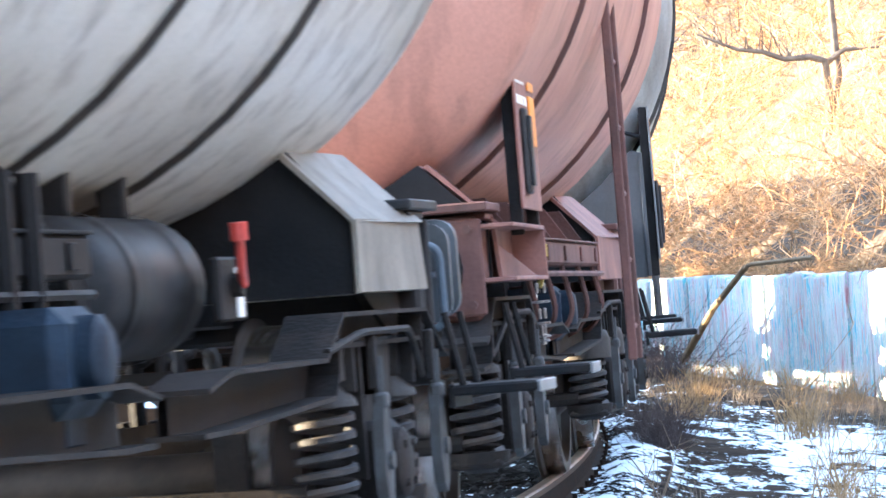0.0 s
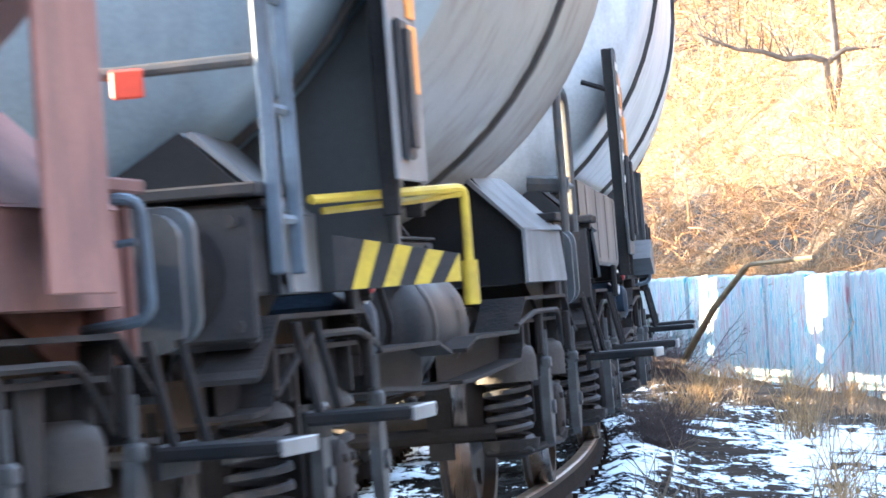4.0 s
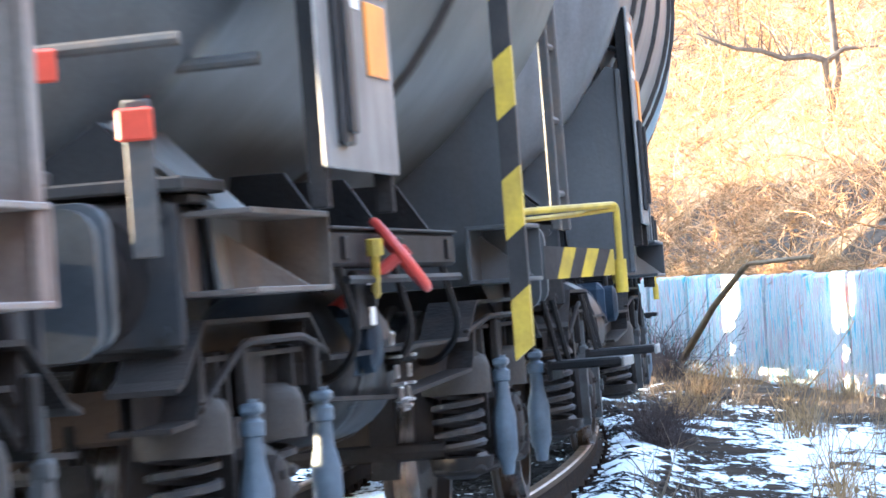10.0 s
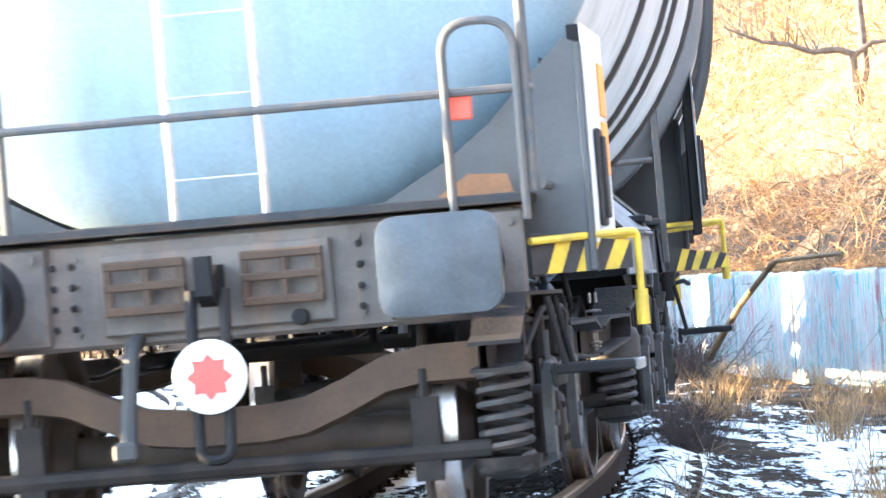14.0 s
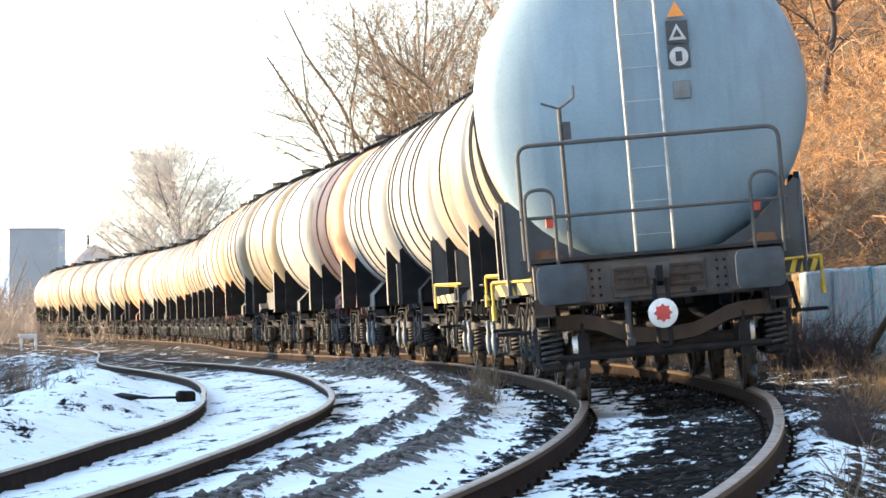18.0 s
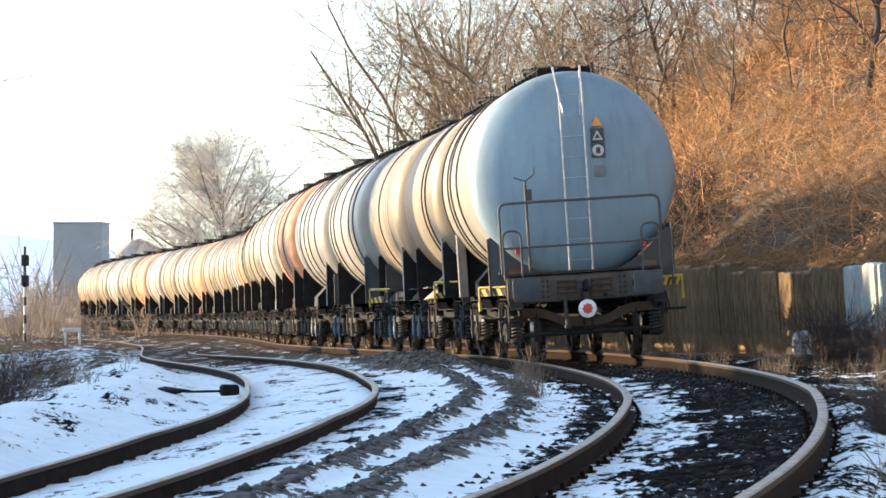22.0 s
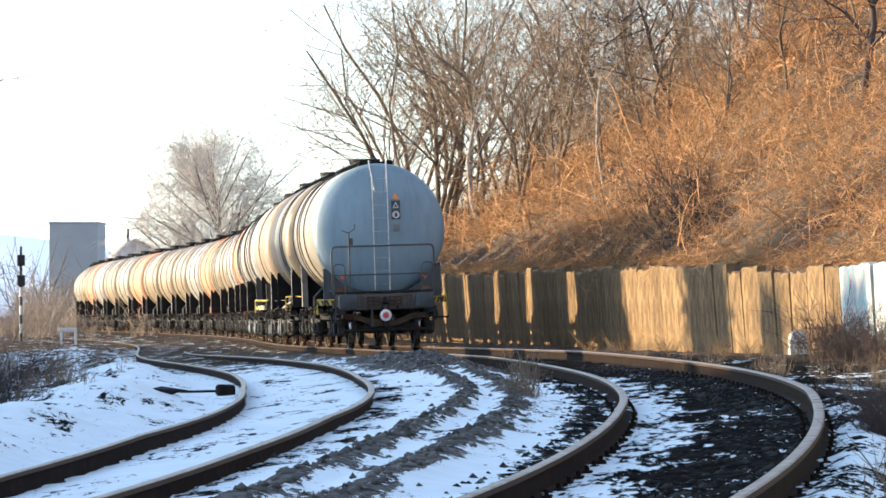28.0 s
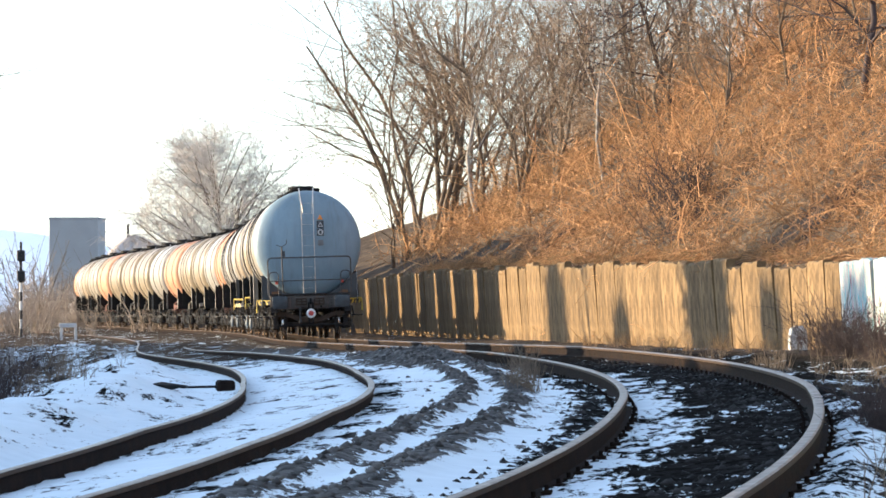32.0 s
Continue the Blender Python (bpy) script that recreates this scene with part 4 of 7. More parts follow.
def me_striped(dx, dy, h0, h1, n=9, slant=0.13):
    """Plate in slanted yellow and black stripes from the frame outwards by dx and along by dy, tapering from height h0 to h1."""
    g = Geo()
    v = []
    for i in range(n + 1):
        u = i / n
        w = min(u + (slant if 0 < i < n else 0), 1.0) if i else 0.0
        h = h0 + (h1 - h0) * w
        v += [(dx * u, dy * u - 0.008, 0), (dx * u, dy * u + 0.008, 0), (dx * w, dy * w + 0.008, h), (dx * w, dy * w - 0.008, h)]
    g.v = v
    for i in range(n):
        a = i * 4
        g.f += [(a + k, a + (k + 1) % 4, a + 4 + (k + 1) % 4, a + 4 + k) for k in range(4)]
        g.mi += [(i + 1) % 2] * 4
    g.f += [(0, 1, 2, 3), (4 * n, 4 * n + 1, 4 * n + 2, 4 * n + 3)]
    g.mi += [0, n % 2]
    return g.done("warning_plate", M["yellow"], False, (M["black"],))


def me_step():
    g = Geo()
    for y in (-0.15, 0.15):
        g.tube([(-0.2, y, 0.92), (-0.15, y, 0.66)], 0.013, 6)
    g.box(-0.2, -0.18, 0.64, 0.1, 0.18, 0.675, 0.008)
    g.box(-0.2, -0.18, 0.60, -0.18, 0.18, 0.68, 0.004)
    return g.done("step", M["frame"])


def me_end_plate():
    g = Geo()
    g.box(0.1, -0.18, 0.635, 0.112, 0.18, 0.675, 0.004)
    return g.done("step_edge", M["board"])


def me_board(w, h, mk="board"):
    """Marking board in the plane of the side, w long and h high from its lower rear corner, with folded edges."""
    g = Geo()
    g.box(0, 0, 0, 0.012, w, h, 0.004)
    return g.done("board", M[mk])


def me_board_post(h):
    g = Geo()
    g.box(-0.05, -0.02, -0.1, 0.0, 0.02, h, 0.004)
    g.tube([(-0.03, 0, h * 0.8), (-0.16, 0, h * 0.85)], 0.014, 6)
    return g.done("board_post", M["frame"])


M["board"] = mat("board_grey", (0.187, 0.191, 0.194), (0.13, 0.13, 0.13), 0.5, 0, 3, 0.1, GRIME, 0.4)


def me_board_marks(w, h, n):
    """Lines of writing too small to read, as bars."""
    g = Geo()
    rr = random.Random(3 + n)
    for i in range(n):
        y = w * 0.06
        z = h * (0.93 - 0.11 * i)
        while y < w * 0.5:
            q = rr.uniform(0.05, 0.14) * w
            g.box(0.012, y, z - 0.035, 0.015, y + q, z)
            y += q + 0.05 * w
    return g.done("board_marks", M["white_paint"])


def me_clip_holder(h):
    g = Geo()
    g.box(0.012, 0.0, 0.0, 0.035, 0.15, h, 0.008)
    g.box(0.035, 0.03, 0.03, 0.05, 0.12, h - 0.03, 0.004)
    return g.done("document_holder", M["black"])


def me_orange(w, h):
    g = Geo()
    g.box(0.012, 0.0, 0.0, 0.02, w, h, 0.004)
    return g.done("hazard_plate", M["orange"])


def me_diamond():
    g = Geo()
    g.prism([(-0.09, 0.0), (0.0, -0.17), (0.09, 0.0), (0.0, 0.17)], "x", 0.013, 0.016)
    return g.done("diamond_mark", M["orange"])


def me_ladder(material, h=2.5, w=0.4, foot=0.45):
    """Side ladder in the plane of the side, along y; z from foot."""
    g = Geo()
    for y in (-w / 2, w / 2):
        g.box(-0.012, y - 0.02, foot, 0.028, y + 0.02, foot + h, 0.006)
    return g.done("ladder", material)


def me_rung(material, w=0.4):
    g = Geo()
    g.tube([(0.005, -w / 2, 0), (0.005, w / 2, 0)], 0.014, 6)
    return g.done("rung", material)


def me_end_ladder():
    """Two-railed ladder up the dished end, in front of the tank head at y = 0 (front)."""
    g = Geo()
    for s in (-1, 1):
        g.tube([(s * 0.17, 0.0, 1.3), (s * 0.17, 0.05, 2.66), (s * 0.17, 0.02, 3.86), (s * 0.2, -0.35, 4.28)], 0.016, 6)
        g.tube([(s * 0.2, -0.35, 4.28), (s * 0.12, 0.04, 3.56)], 0.012, 6)
    for i in range(9):
        g.tube([(-0.17, 0.03, 1.45 + 0.3 * i), (0.17, 0.03, 1.45 + 0.3 * i)], 0.004, 6)
    return g.done("end_ladder", M["rod"])


def me_walkway(half):
    g = Geo()
    z = Z_TANK + R_TANK + 0.05
    for x in (-0.28, 0.0, 0.28):
        g.box(x - 0.1, -half * 0.8, z, x + 0.1, half * 0.8, z + 0.025, 0.004)
    for i in range(9):
        y = -half * 0.78 + i * half * 1.56 / 8
        g.box(-0.4, y - 0.02, z - 0.1, 0.4, y + 0.02, z, 0.004)
    for s in (-1, 1):
        for y in (-half * 0.8, -half * 0.3, half * 0.3, half * 0.8):
            g.tube([(s * 0.42, y, z - 0.08), (s * 0.42, y, z + 0.06)], 0.012, 6)
    return g.done("walkway", M["frame"])


def me_dome():
    g = Geo()
    z = Z_TANK + R_TANK
    g.lathe([(z - 0.06, 0.32), (z + 0.14, 0.32), (z + 0.14, 0.37), (z + 0.18, 0.37), (z + 0.21, 0.3), (z + 0.22, 0.0)], "z", 22)
    for k in range(8):
        w = k * math.pi / 4
        g.tube([(0.35 * math.cos(w), 0.35 * math.sin(w), z + 0.1), (0.35 * math.cos(w), 0.35 * math.sin(w), z + 0.21)], 0.02, 6)
    g.tube([(-0.35, 0.38, z + 0.2), (0.35, 0.38, z + 0.2)], 0.02, 6)
    return g.done("dome", M["frame"], True)


def me_reservoir(length=1.0, r=0.2):
    g = Geo()
    h = length / 2
    g.lathe([(-h - 0.1, 0.001), (-h - 0.085, r * 0.5), (-h - 0.04, r * 0.87), (-h, r), (h, r), (h + 0.04, r * 0.87), (h + 0.085, r * 0.5), (h + 0.1, 0.001)], "y", 28)
    for d in (-h * 0.6, h * 0.6):
        g.lathe([(d - 0.02, r + 0.012), (d + 0.02, r + 0.012)], "y", 28)
        g.box(-0.04, d - 0.03, r - 0.02, 0.04, d + 0.03, r + 0.25, 0.01)
    return g.done("air_reservoir", M["reservoir"], True)


M["reservoir"] = mat("reservoir_paint", (0.02, 0.022, 0.025), (0.034, 0.034, 0.035), 0.5, 0, 3, 0.15, GRIME, 0.5, spec=0.12)


def me_valve():
    """Brake distributor: a ribbed casting, at x = 0 on its outer face."""
    g = Geo()
    g.box(-0.36, -0.2, -0.16, -0.04, 0.18, 0.1, 0.04)
    g.box(-0.28, -0.1, -0.24, -0.08, 0.1, -0.14, 0.02)
    return g.done("brake_valve", M["blue_box"])


def me_valve_cover():
    g = Geo()
    g.lathe([(-0.06, 0.1), (0.0, 0.1), (0.02, 0.07), (0.02, 0.0)], "x", 14, (0, -0.02, -0.02))
    return g.done("valve_cover", M["blue_box"], True)


def me_valve_pipe():
    g = Geo()
    g.tube(bend([(-0.44, -0.9, -0.3), (-0.14, -0.6, -0.26), (-0.14, -0.1, -0.1), (-0.24, 0.1, -0.06), (-0.24, 0.8, 0.02)], 0.1), 0.022, 6)
    return g.done("valve_pipe", M["frame"], True)


def me_valve_hanger():
    g = Geo()
    g.tube([(-0.19, 0, 0.06), (-0.19, 0, 0.42)], 0.03, 6)
    return g.done("valve_hanger", M["frame"])


def me_pipes(a, b):
    g = Geo()
    g.tube([(0.3, a, 0.92), (0.3, b, 0.92)], 0.03, 8)
    g.tube([(-0.4, a * 0.8, 0.8), (-0.4, b * 0.8, 0.8)], 0.028, 8)
    g.tube([(0.05, a * 0.7, 0.62), (0.05, b * 0.7, 0.62)], 0.035, 8)
    for y in np.linspace(a * 0.7, b * 0.7, 5):
        g.box(-0.5, y - 0.03, 0.76, 0.45, y + 0.03, 0.8)
        for x in (-0.45, 0.42):
            g.tube([(x, y, 0.78), (x, y, 1.5)], 0.02, 6)
    return g.done("brake_pipes", M["frame"])


def me_outlet():
    g = Geo()
    g.tube([(0, 0, 1.4), (0, 0, 0.95)], 0.11, 14)
    g.tube([(-0.8, 0, 1.0), (0.8, 0, 1.0)], 0.07, 14)
    for s in (-1, 1):
        g.tube([(s * 0.76, 0, 1.0), (s * 0.82, 0, 1.0)], 0.1, 14)
    return g.done("outlet_pipe", M["frame"], True)


def me_handwheel(r=0.13):
    g = Geo()
    g.tube([(0, r * math.cos(2 * math.pi * i / 24), r * math.sin(2 * math.pi * i / 24)) for i in range(25)], 0.016, 8)
    for k in range(4):
        w = math.pi / 2 * k + 0.4
        g.tube([(0, 0, 0), (0, r * math.cos(w), r * math.sin(w))], 0.011, 6)
    g.tube([(-0.35, 0, 0), (0.03, 0, 0)], 0.02, 8)
    return g


def me_wheel_of(material):
    return me_handwheel().done("handwheel", material, True)


def me_skirt(length, material):
    """Deep side plate hung along the barrel on one side, its lower edge cut back towards the ends."""
    g = Geo()
    g.prism([(0, 1.5), (length, 1.5), (length, 1.24), (length - 0.55, 1.1), (0.3, 1.1), (0, 1.22)], "x", 1.02, 1.05)
    for y in np.linspace(length * 0.15, length * 0.85, 4):
        g.box(1.048, y - 0.008, 1.12, 1.054, y + 0.008, 1.49)
    g.tube([(1.03, 0.2, 1.1), (1.03, length - 0.5, 1.1)], 0.02, 6)
    g.prism([(length - 0.5, 1.12), (length, 1.02), (length + 0.35, 1.02), (length + 0.35, 1.2), (length, 1.24)], "x", 1.05, 1.25)
    return g.done("side_beam", material)


def me_post(h=1.35, flip=False):
    """Lamp iron post with a forked top."""
    g = Geo()
    g.tube([(0, 0, 0), (0, 0, h)], 0.02, 8)
    g.tube(bend([(0, 0, h), (0.14, 0, h + 0.09), (0.14, 0, h + 0.2)], 0.03), 0.012, 6)
    g.tube([(0, 0, h), (-0.16, 0, h + 0.06)], 0.012, 6)
    g.box(0.02, -0.02, h - 0.28, 0.09, 0.02, h - 0.12, 0.006)
    return g.done("lamp_iron", M["rod_dark"])


def me_grab(material, h=1.5):
    """Pair of grab irons, bowed outwards low down, beside a step."""
    g = Geo()
    for y in (-0.2, 0.2):
        g.tube(bend([(-0.02, y, 0.98), (-0.02, y, 1.3), (0.1, y, 1.46), (0.1, y, 1.0 + h)], 0.08, 5), 0.024, 8)
    g.box(-0.04, -0.22, 1.18, 0.0, 0.22, 1.22, 0.008)
    return g.done("grab_iron", material, True)


def me_end_fin():
    g = Geo()
    g.prism([(-1.37, 1.0), (-1.37, 1.9), (-1.27, 1.97), (-1.1, 1.73), (-0.85, 1.5), (-0.85, 1.0)], "y", -0.012, 0.012)
    return g.done("end_fin", M["frame"])


def me_side_post():
    """Upright angle post with a brace, on the wagon's side."""
    g = Geo()
    g.box(-0.07, -0.05, 1.0, 0.07, -0.03, 2.0, 0.006)
    g.box(-0.07, -0.03, 1.0, -0.05, 0.12, 2.0, 0.006)
    g.tube([(0.0, 0.05, 1.3), (0.02, 0.5, 1.02)], 0.025, 6)
    return g.done("side_post", M["post_grey"])


M["post_grey"] = mat("post_grey", (0.2, 0.19, 0.17), (0.13, 0.115, 0.1), 0.6, 0, 5, 0.15, GRIME, 0.5)


def me_pole(material2=None):
    """Corner pole in yellow and black rings."""
    g = Geo()
    n = 13
    w, d = 0.032, 0.02
    for i in range(n + 1):
        z = 0.62 + i * 0.2
        g.v += [(-w, -d, z), (w, -d, z + 0.05), (w, d, z + 0.05), (-w, d, z)]
    for i in range(n):
        a = i * 4
        g.f += [(a + k, a + (k + 1) % 4, a + 4 + (k + 1) % 4, a + 4 + k) for k in range(4)]
        g.mi += [i % 2] * 4
    g.f += [(0, 1, 2, 3), (4 * n, 4 * n + 1, 4 * n + 2, 4 * n + 3)]
    g.mi += [0, 0]
    return g.done("warning_pole", M["yellow"], False, (M["black"],))


def me_reflector():
    g = Geo()
    g.box(-0.045, -0.012, -0.045, 0.045, 0.012, 0.045, 0.006)
    return g.done("reflector", M["reflector"])


M["reflector"] = mat("red_reflector", (0.6, 0.08, 0.045), (0.5, 0.065, 0.04), 0.3, 0, 5, 0.05)


def me_sill(length, mk):
    """Dark longitudinal beam under the barrel, with brackets, a conduit and hoses; from y = 0 forward, outer face at x = 0."""
    g = Geo()
    g.box(-0.12, 0, 1.07, 0.0, length, 1.18, 0.012)
    g.box(-0.14, 0, 1.18, 0.01, length, 1.19, 0.003)
    n = max(int(length / 0.7), 2)
    for y in np.linspace(0.2, length - 0.2, n):
        g.prism([(-0.05, 1.19), (-0.35, 1.19), (-0.32, 1.36), (-0.16, 1.36)], "y", y - 0.012, y + 0.012)
        g.box(0.0, y - 0.04, 1.09, 0.012, y + 0.04, 1.16, 0.004)
        g.tube(bend([(-0.02, y, 1.07), (0.02, y + 0.08, 0.84), (-0.1, y + 0.16, 0.72), (-0.3, y + 0.22, 0.8)], 0.1), 0.013, 6)
    g.tube([(0.02, 0.1, 1.03), (0.02, length - 0.1, 1.03)], 0.014, 6)
    return g.done("side_sill", M[mk])


def me_bar(material):
    """Cross bar at a wagon's end that carries a reflector."""
    g = Geo()
    g.tube([(-0.5, 0, 0), (0.0, 0, 0.01)], 0.018, 8)
    g.tube([(-0.5, 0, 0), (-0.5, 0, -0.35)], 0.016, 8)
    return g.done("reflector_bar", material, True)


def me_loop():
    """Bent handle of the coupling gear at a wagon's corner."""
    g = Geo()
    g.tube(bend([(-0.22, 0, 0.0), (0.0, 0, 0.0), (0.0, 0.04, -0.28), (-0.3, 0.04, -0.31)], 0.05), 0.014, 8)
    g.tube([(-0.02, 0.01, -0.1), (-0.24, 0.02, -0.12)], 0.01, 6)
    return g.done("coupling_handle", M["damper"], True)


def me_lever_body():
    """Change-over plate of the brake with its lever, on the side at x = 0."""
    g = Geo()
    g.box(-0.03, -0.16, -0.1, 0.0, 0.16, 0.08, 0.008)
    g.tube([(0.0, 0, 0), (0.03, 0, 0)], 0.035, 10)
    return g.done("changeover_plate", M["frame"])


def me_lever(material):
    g = Geo()
    g.tube(bend([(0.03, 0, 0), (0.05, -0.1, 0.05), (0.06, -0.14, 0.13)], 0.03), 0.014, 6)
    g.tube([(0.06, -0.14, 0.12), (0.06, -0.145, 0.17)], 0.026, 8)
    return g.done("lever", material, True)


def me_tag():
    g = Geo()
    g.box(0.0, 0.03, -0.09, 0.006, 0.11, 0.05, 0.002)
    return g.done("tag_plate", M["white_paint"])


def me_side_outlet():
    """Drain pipe bent down from the barrel's side to a flanged cock."""
    g = Geo()
    g.tube(bend([(1.57, 0, 2.75), (1.52, 0, 2.3), (1.4, 0, 1.92), (1.2, 0, 1.62), (1.16, 0, 0.95)], 0.2, 5), 0.052, 14)
    return g.done("side_outlet", M["slate"], True)


def me_cock():
    g = Geo()
    for z in (0, 0.034):
        g.tube([(0, 0, z), (0, 0, z + 0.026)], 0.1, 16)
    g.tube([(0, 0, 0.01), (0, 0, -0.2)], [0.07, 0.045], 14)
    g.tube([(0, 0, -0.1), (0.11, 0.05, -0.08), (0.14, 0.2, -0.1)], 0.016, 6)
    return g.done("drain_cock", M["frame"], True)


def me_chain(y0, y1, sag):
    """Safety chain hung in a loop, link by link."""
    g = Geo()
    n = 15
    for i in range(n):
        t = i / (n - 1)
        y, z = y0 + (y1 - y0) * t, -sag * 4 * t * (1 - t)
        a = 0.018
        if i % 2:
            g.tube([(a, y - 0.02, z), (a, y + 0.02, z), (-a, y + 0.02, z), (-a, y - 0.02, z), (a, y - 0.02, z)], 0.006, 5)
        else:
            g.tube([(0, y - 0.02, z + a), (0, y + 0.02, z + a), (0, y + 0.02, z - a), (0, y - 0.02, z - a), (0, y - 0.02, z + a)], 0.006, 5)
    return g.done("chain", M["steel"])


def me_letters():
    """Stencilled lines too small to read, as bars."""
    g = Geo()
    rr = random.Random(12)
    for i in range(6):
        y, z = -0.3, 0.19 - 0.032 * i
        for j in range(rr.randint(2, 4)):
            w = rr.uniform(0.04, 0.12)
            g.box(0.0, y, z - 0.016, 0.003, y + w, z)
            y += w + 0.03
    return g.done("lettering", M["white_paint"])


def me_hoop():
    g = Geo()
    g.tube(bend([(0, -0.17, 0), (0, -0.17, 0.62), (0, 0.17, 0.62), (0, 0.17, 0)], 0.16, 6), 0.018, 8)
    g.tube([(0, -0.17, 0.2), (0, 0.17, 0.2)], 0.014, 6)
    g.tube([(-0.16, -0.1, 0.22), (0.02, -0.1, 0.2)], 0.035, 8)
    return g.done("hoop_rail", M["rod_dark"], True)


def me_reflector_post():
    g = Geo()
    g.box(-0.035, -0.006, -0.02, 0.035, 0.006, 0.36, 0.004)
    return g.done("reflector_post", M["rod_dark"], True)


def me_side_reflector():
    g = Geo()
    g.box(-0.045, -0.008, -0.04, 0.045, 0.006, 0.04, 0.006)
    return g.done("reflector", M["reflector"])


wagon_rows = []


def mirrored(me):
    """The same mesh for the wagon's other side."""
    me = me.copy()
    me.transform(Matrix.Diagonal((-1, 1, 1, 1)))
    me.flip_normals()
    return me


def sided(key, make, s):
    return shared((key, s), (lambda: make()) if s > 0 else (lambda: mirrored(make())))


def side_item(w, s, y, kind, off, a):
    """One fitting on side s of a wagon at y, off metres from its middle line; a: the rest of its sizes."""
    if kind == "board":
        z, wd, h, rows, mk = (*a, "board")[:5]
        bd = part("board", sided(("board", wd, h, mk), lambda: me_board(wd, h, mk), s), w, pose(s * off, y, z))
        if rows < 0:
            return
        if rows:
            tagged(part("lettering", sided(("marks", wd, h, rows), lambda: me_board_marks(wd, h, rows), s), bd), kind="stuff")
        for q in (0.06, wd - 0.06):
            part("board_post", sided(("board_post", h), lambda: me_board_post(h), s), bd, pose(0, q, 0))
        hh = min(h * 0.45, 0.42)
        part("document_holder", sided(("holder", hh), lambda: me_clip_holder(hh), s), bd, pose(0, wd * 0.15, 0.06))
        for k in range(2):
            part("hazard_plate", sided(("orange", wd), lambda: me_orange(wd * 0.28, 0.2), s), bd, pose(0, wd * 0.62, 0.26 + 0.22 * k), "orange hazard plate")
        if h > 0.8:
            part("diamond_mark", sided("diamond", me_diamond, s), bd, pose(0, wd * 0.5, h * 0.8), "faded orange diamond")
    elif kind == "ladder":
        z, h, wd, mk = a
        ld = part("ladder", shared(("ladder", z, h, wd, mk), lambda: me_ladder(M[mk], h, wd, z)), w, pose(s * off, y, 0))
        for i in range(int(h / 0.3)):
            part("rung", shared(("rung", wd, mk), lambda: me_rung(M[mk], wd)), ld, pose(0, 0, z + 0.15 + 0.3 * i))
    elif kind == "corner":
        dx, dy, z = (*a, 1.26)[:3]
        part("corner_rail", sided(("corner", dx, dy), lambda: me_corner_rail(dx, dy), s), w, pose(s * off, y, z), "yellow-painted bent grab rail")
    elif kind == "stripe":
        dx, dy, h0, h1, n = a
        part("warning_plate", sided(("stripe", dx, dy, h0, h1, n), lambda: me_striped(dx, dy, h0, h1, n), s), w, pose(s * off, y, 1.0), "yellow and black striped plate")
    elif kind == "wheel":
        z, col, tip = a
        part("handwheel", shared(("hw", col), lambda: me_wheel_of(M[col])), w, pose(s * off, y, z, 0, -s * tip, 12 if tip else 0), "brake handwheel")
    elif kind == "step":
        st = part("step", sided("step", me_step, s), w, pose(s * off, y, 0))
        part("step_edge", sided("step_edge", me_end_plate, s), st)
    elif kind == "pole":
        part("warning_pole", shared("pole", me_pole), w, pose(s * off, y, 0.11), "pole in yellow and black rings")
    elif kind == "lever":
        z, col = a
        p = part("changeover_plate", sided("lever_plate", me_lever_body, s), w, pose(s * off, y, z))
        part("lever", sided(("lever", col), lambda: me_lever(M[col]), s), p, None, col.split("_")[0] + "-painted brake lever")
        part("tag_plate", sided("tag", me_tag, s), p, None, "small white tag plates")
    elif kind == "hoop":
        part("hoop_rail", sided("hoop", me_hoop, s), w, pose(s * off, y, 1.21))
    elif kind == "valve":
        bv = part("brake_valve", sided("valve", me_valve, s), w, pose(s * off, y, a[0]))
        part("valve_cover", sided("valve_cover", me_valve_cover, s), bv)
        part("valve_pipe", sided("valve_pipe", me_valve_pipe, s), bv)
        for q in (-0.12, 0.12):
            part("valve_hanger", sided("valve_hanger", me_valve_hanger, s), bv, pose(0, q, 0))
    elif kind == "res":
        z, r, length = a
        part("air_reservoir", shared(("res", r, length), lambda: me_reservoir(length, r)), w, pose(s * off, y, z))
    elif kind == "tall":
        high, mk = (*a, "slate")[:2]
        part("stay_plate", sided(("tall", off, high, mk), lambda: me_tall_plate(off, high, mk), s), w, pose(0, y, 0))
    elif kind == "outlet":
        so = part("side_outlet", sided("side_outlet", me_side_outlet, s), w, pose(0, y, 0))
        part("drain_cock", sided("drain_cock", me_cock, s), so, pose(s * 1.16, 0, 1.02))
    elif kind == "grab":
        part("grab_iron", sided(("grab", a[0]), lambda: me_grab(M[a[0]]), s), w, pose(s * off, y, 0))
    elif kind == "sill":
        length, mk = (*a, "frame")[:2]
        part("side_sill", sided(("sill", length, mk), lambda: me_sill(length, mk), s), w, pose(s * off, y, 0))
    elif kind == "box":
        length, mk = a
        part("outrigger", sided(("box", length, off, mk), lambda: me_side_box(M[mk], length, off), s), w, pose(0, y, 0))
    elif kind == "bar":
        br = part("reflector_bar", sided(("bar", a[1]), lambda: me_bar(M[a[1]]), s), w, pose(s * off, y, a[0]))
        part("reflector", shared("side_reflector", me_side_reflector), br, pose(-s * 0.34, -0.025, -0.03), "orange-red reflector")
    elif kind == "loop":
        part("coupling_handle", sided("loop", me_loop, s), w, pose(s * off, y, a[0]))
    elif kind == "chain":
        tagged(part("chain", shared("chain", lambda: me_chain(-0.17, 0.17, 0.22)), w, pose(s * off, y, a[0])), kind="stuff")
    elif kind == "skirt":
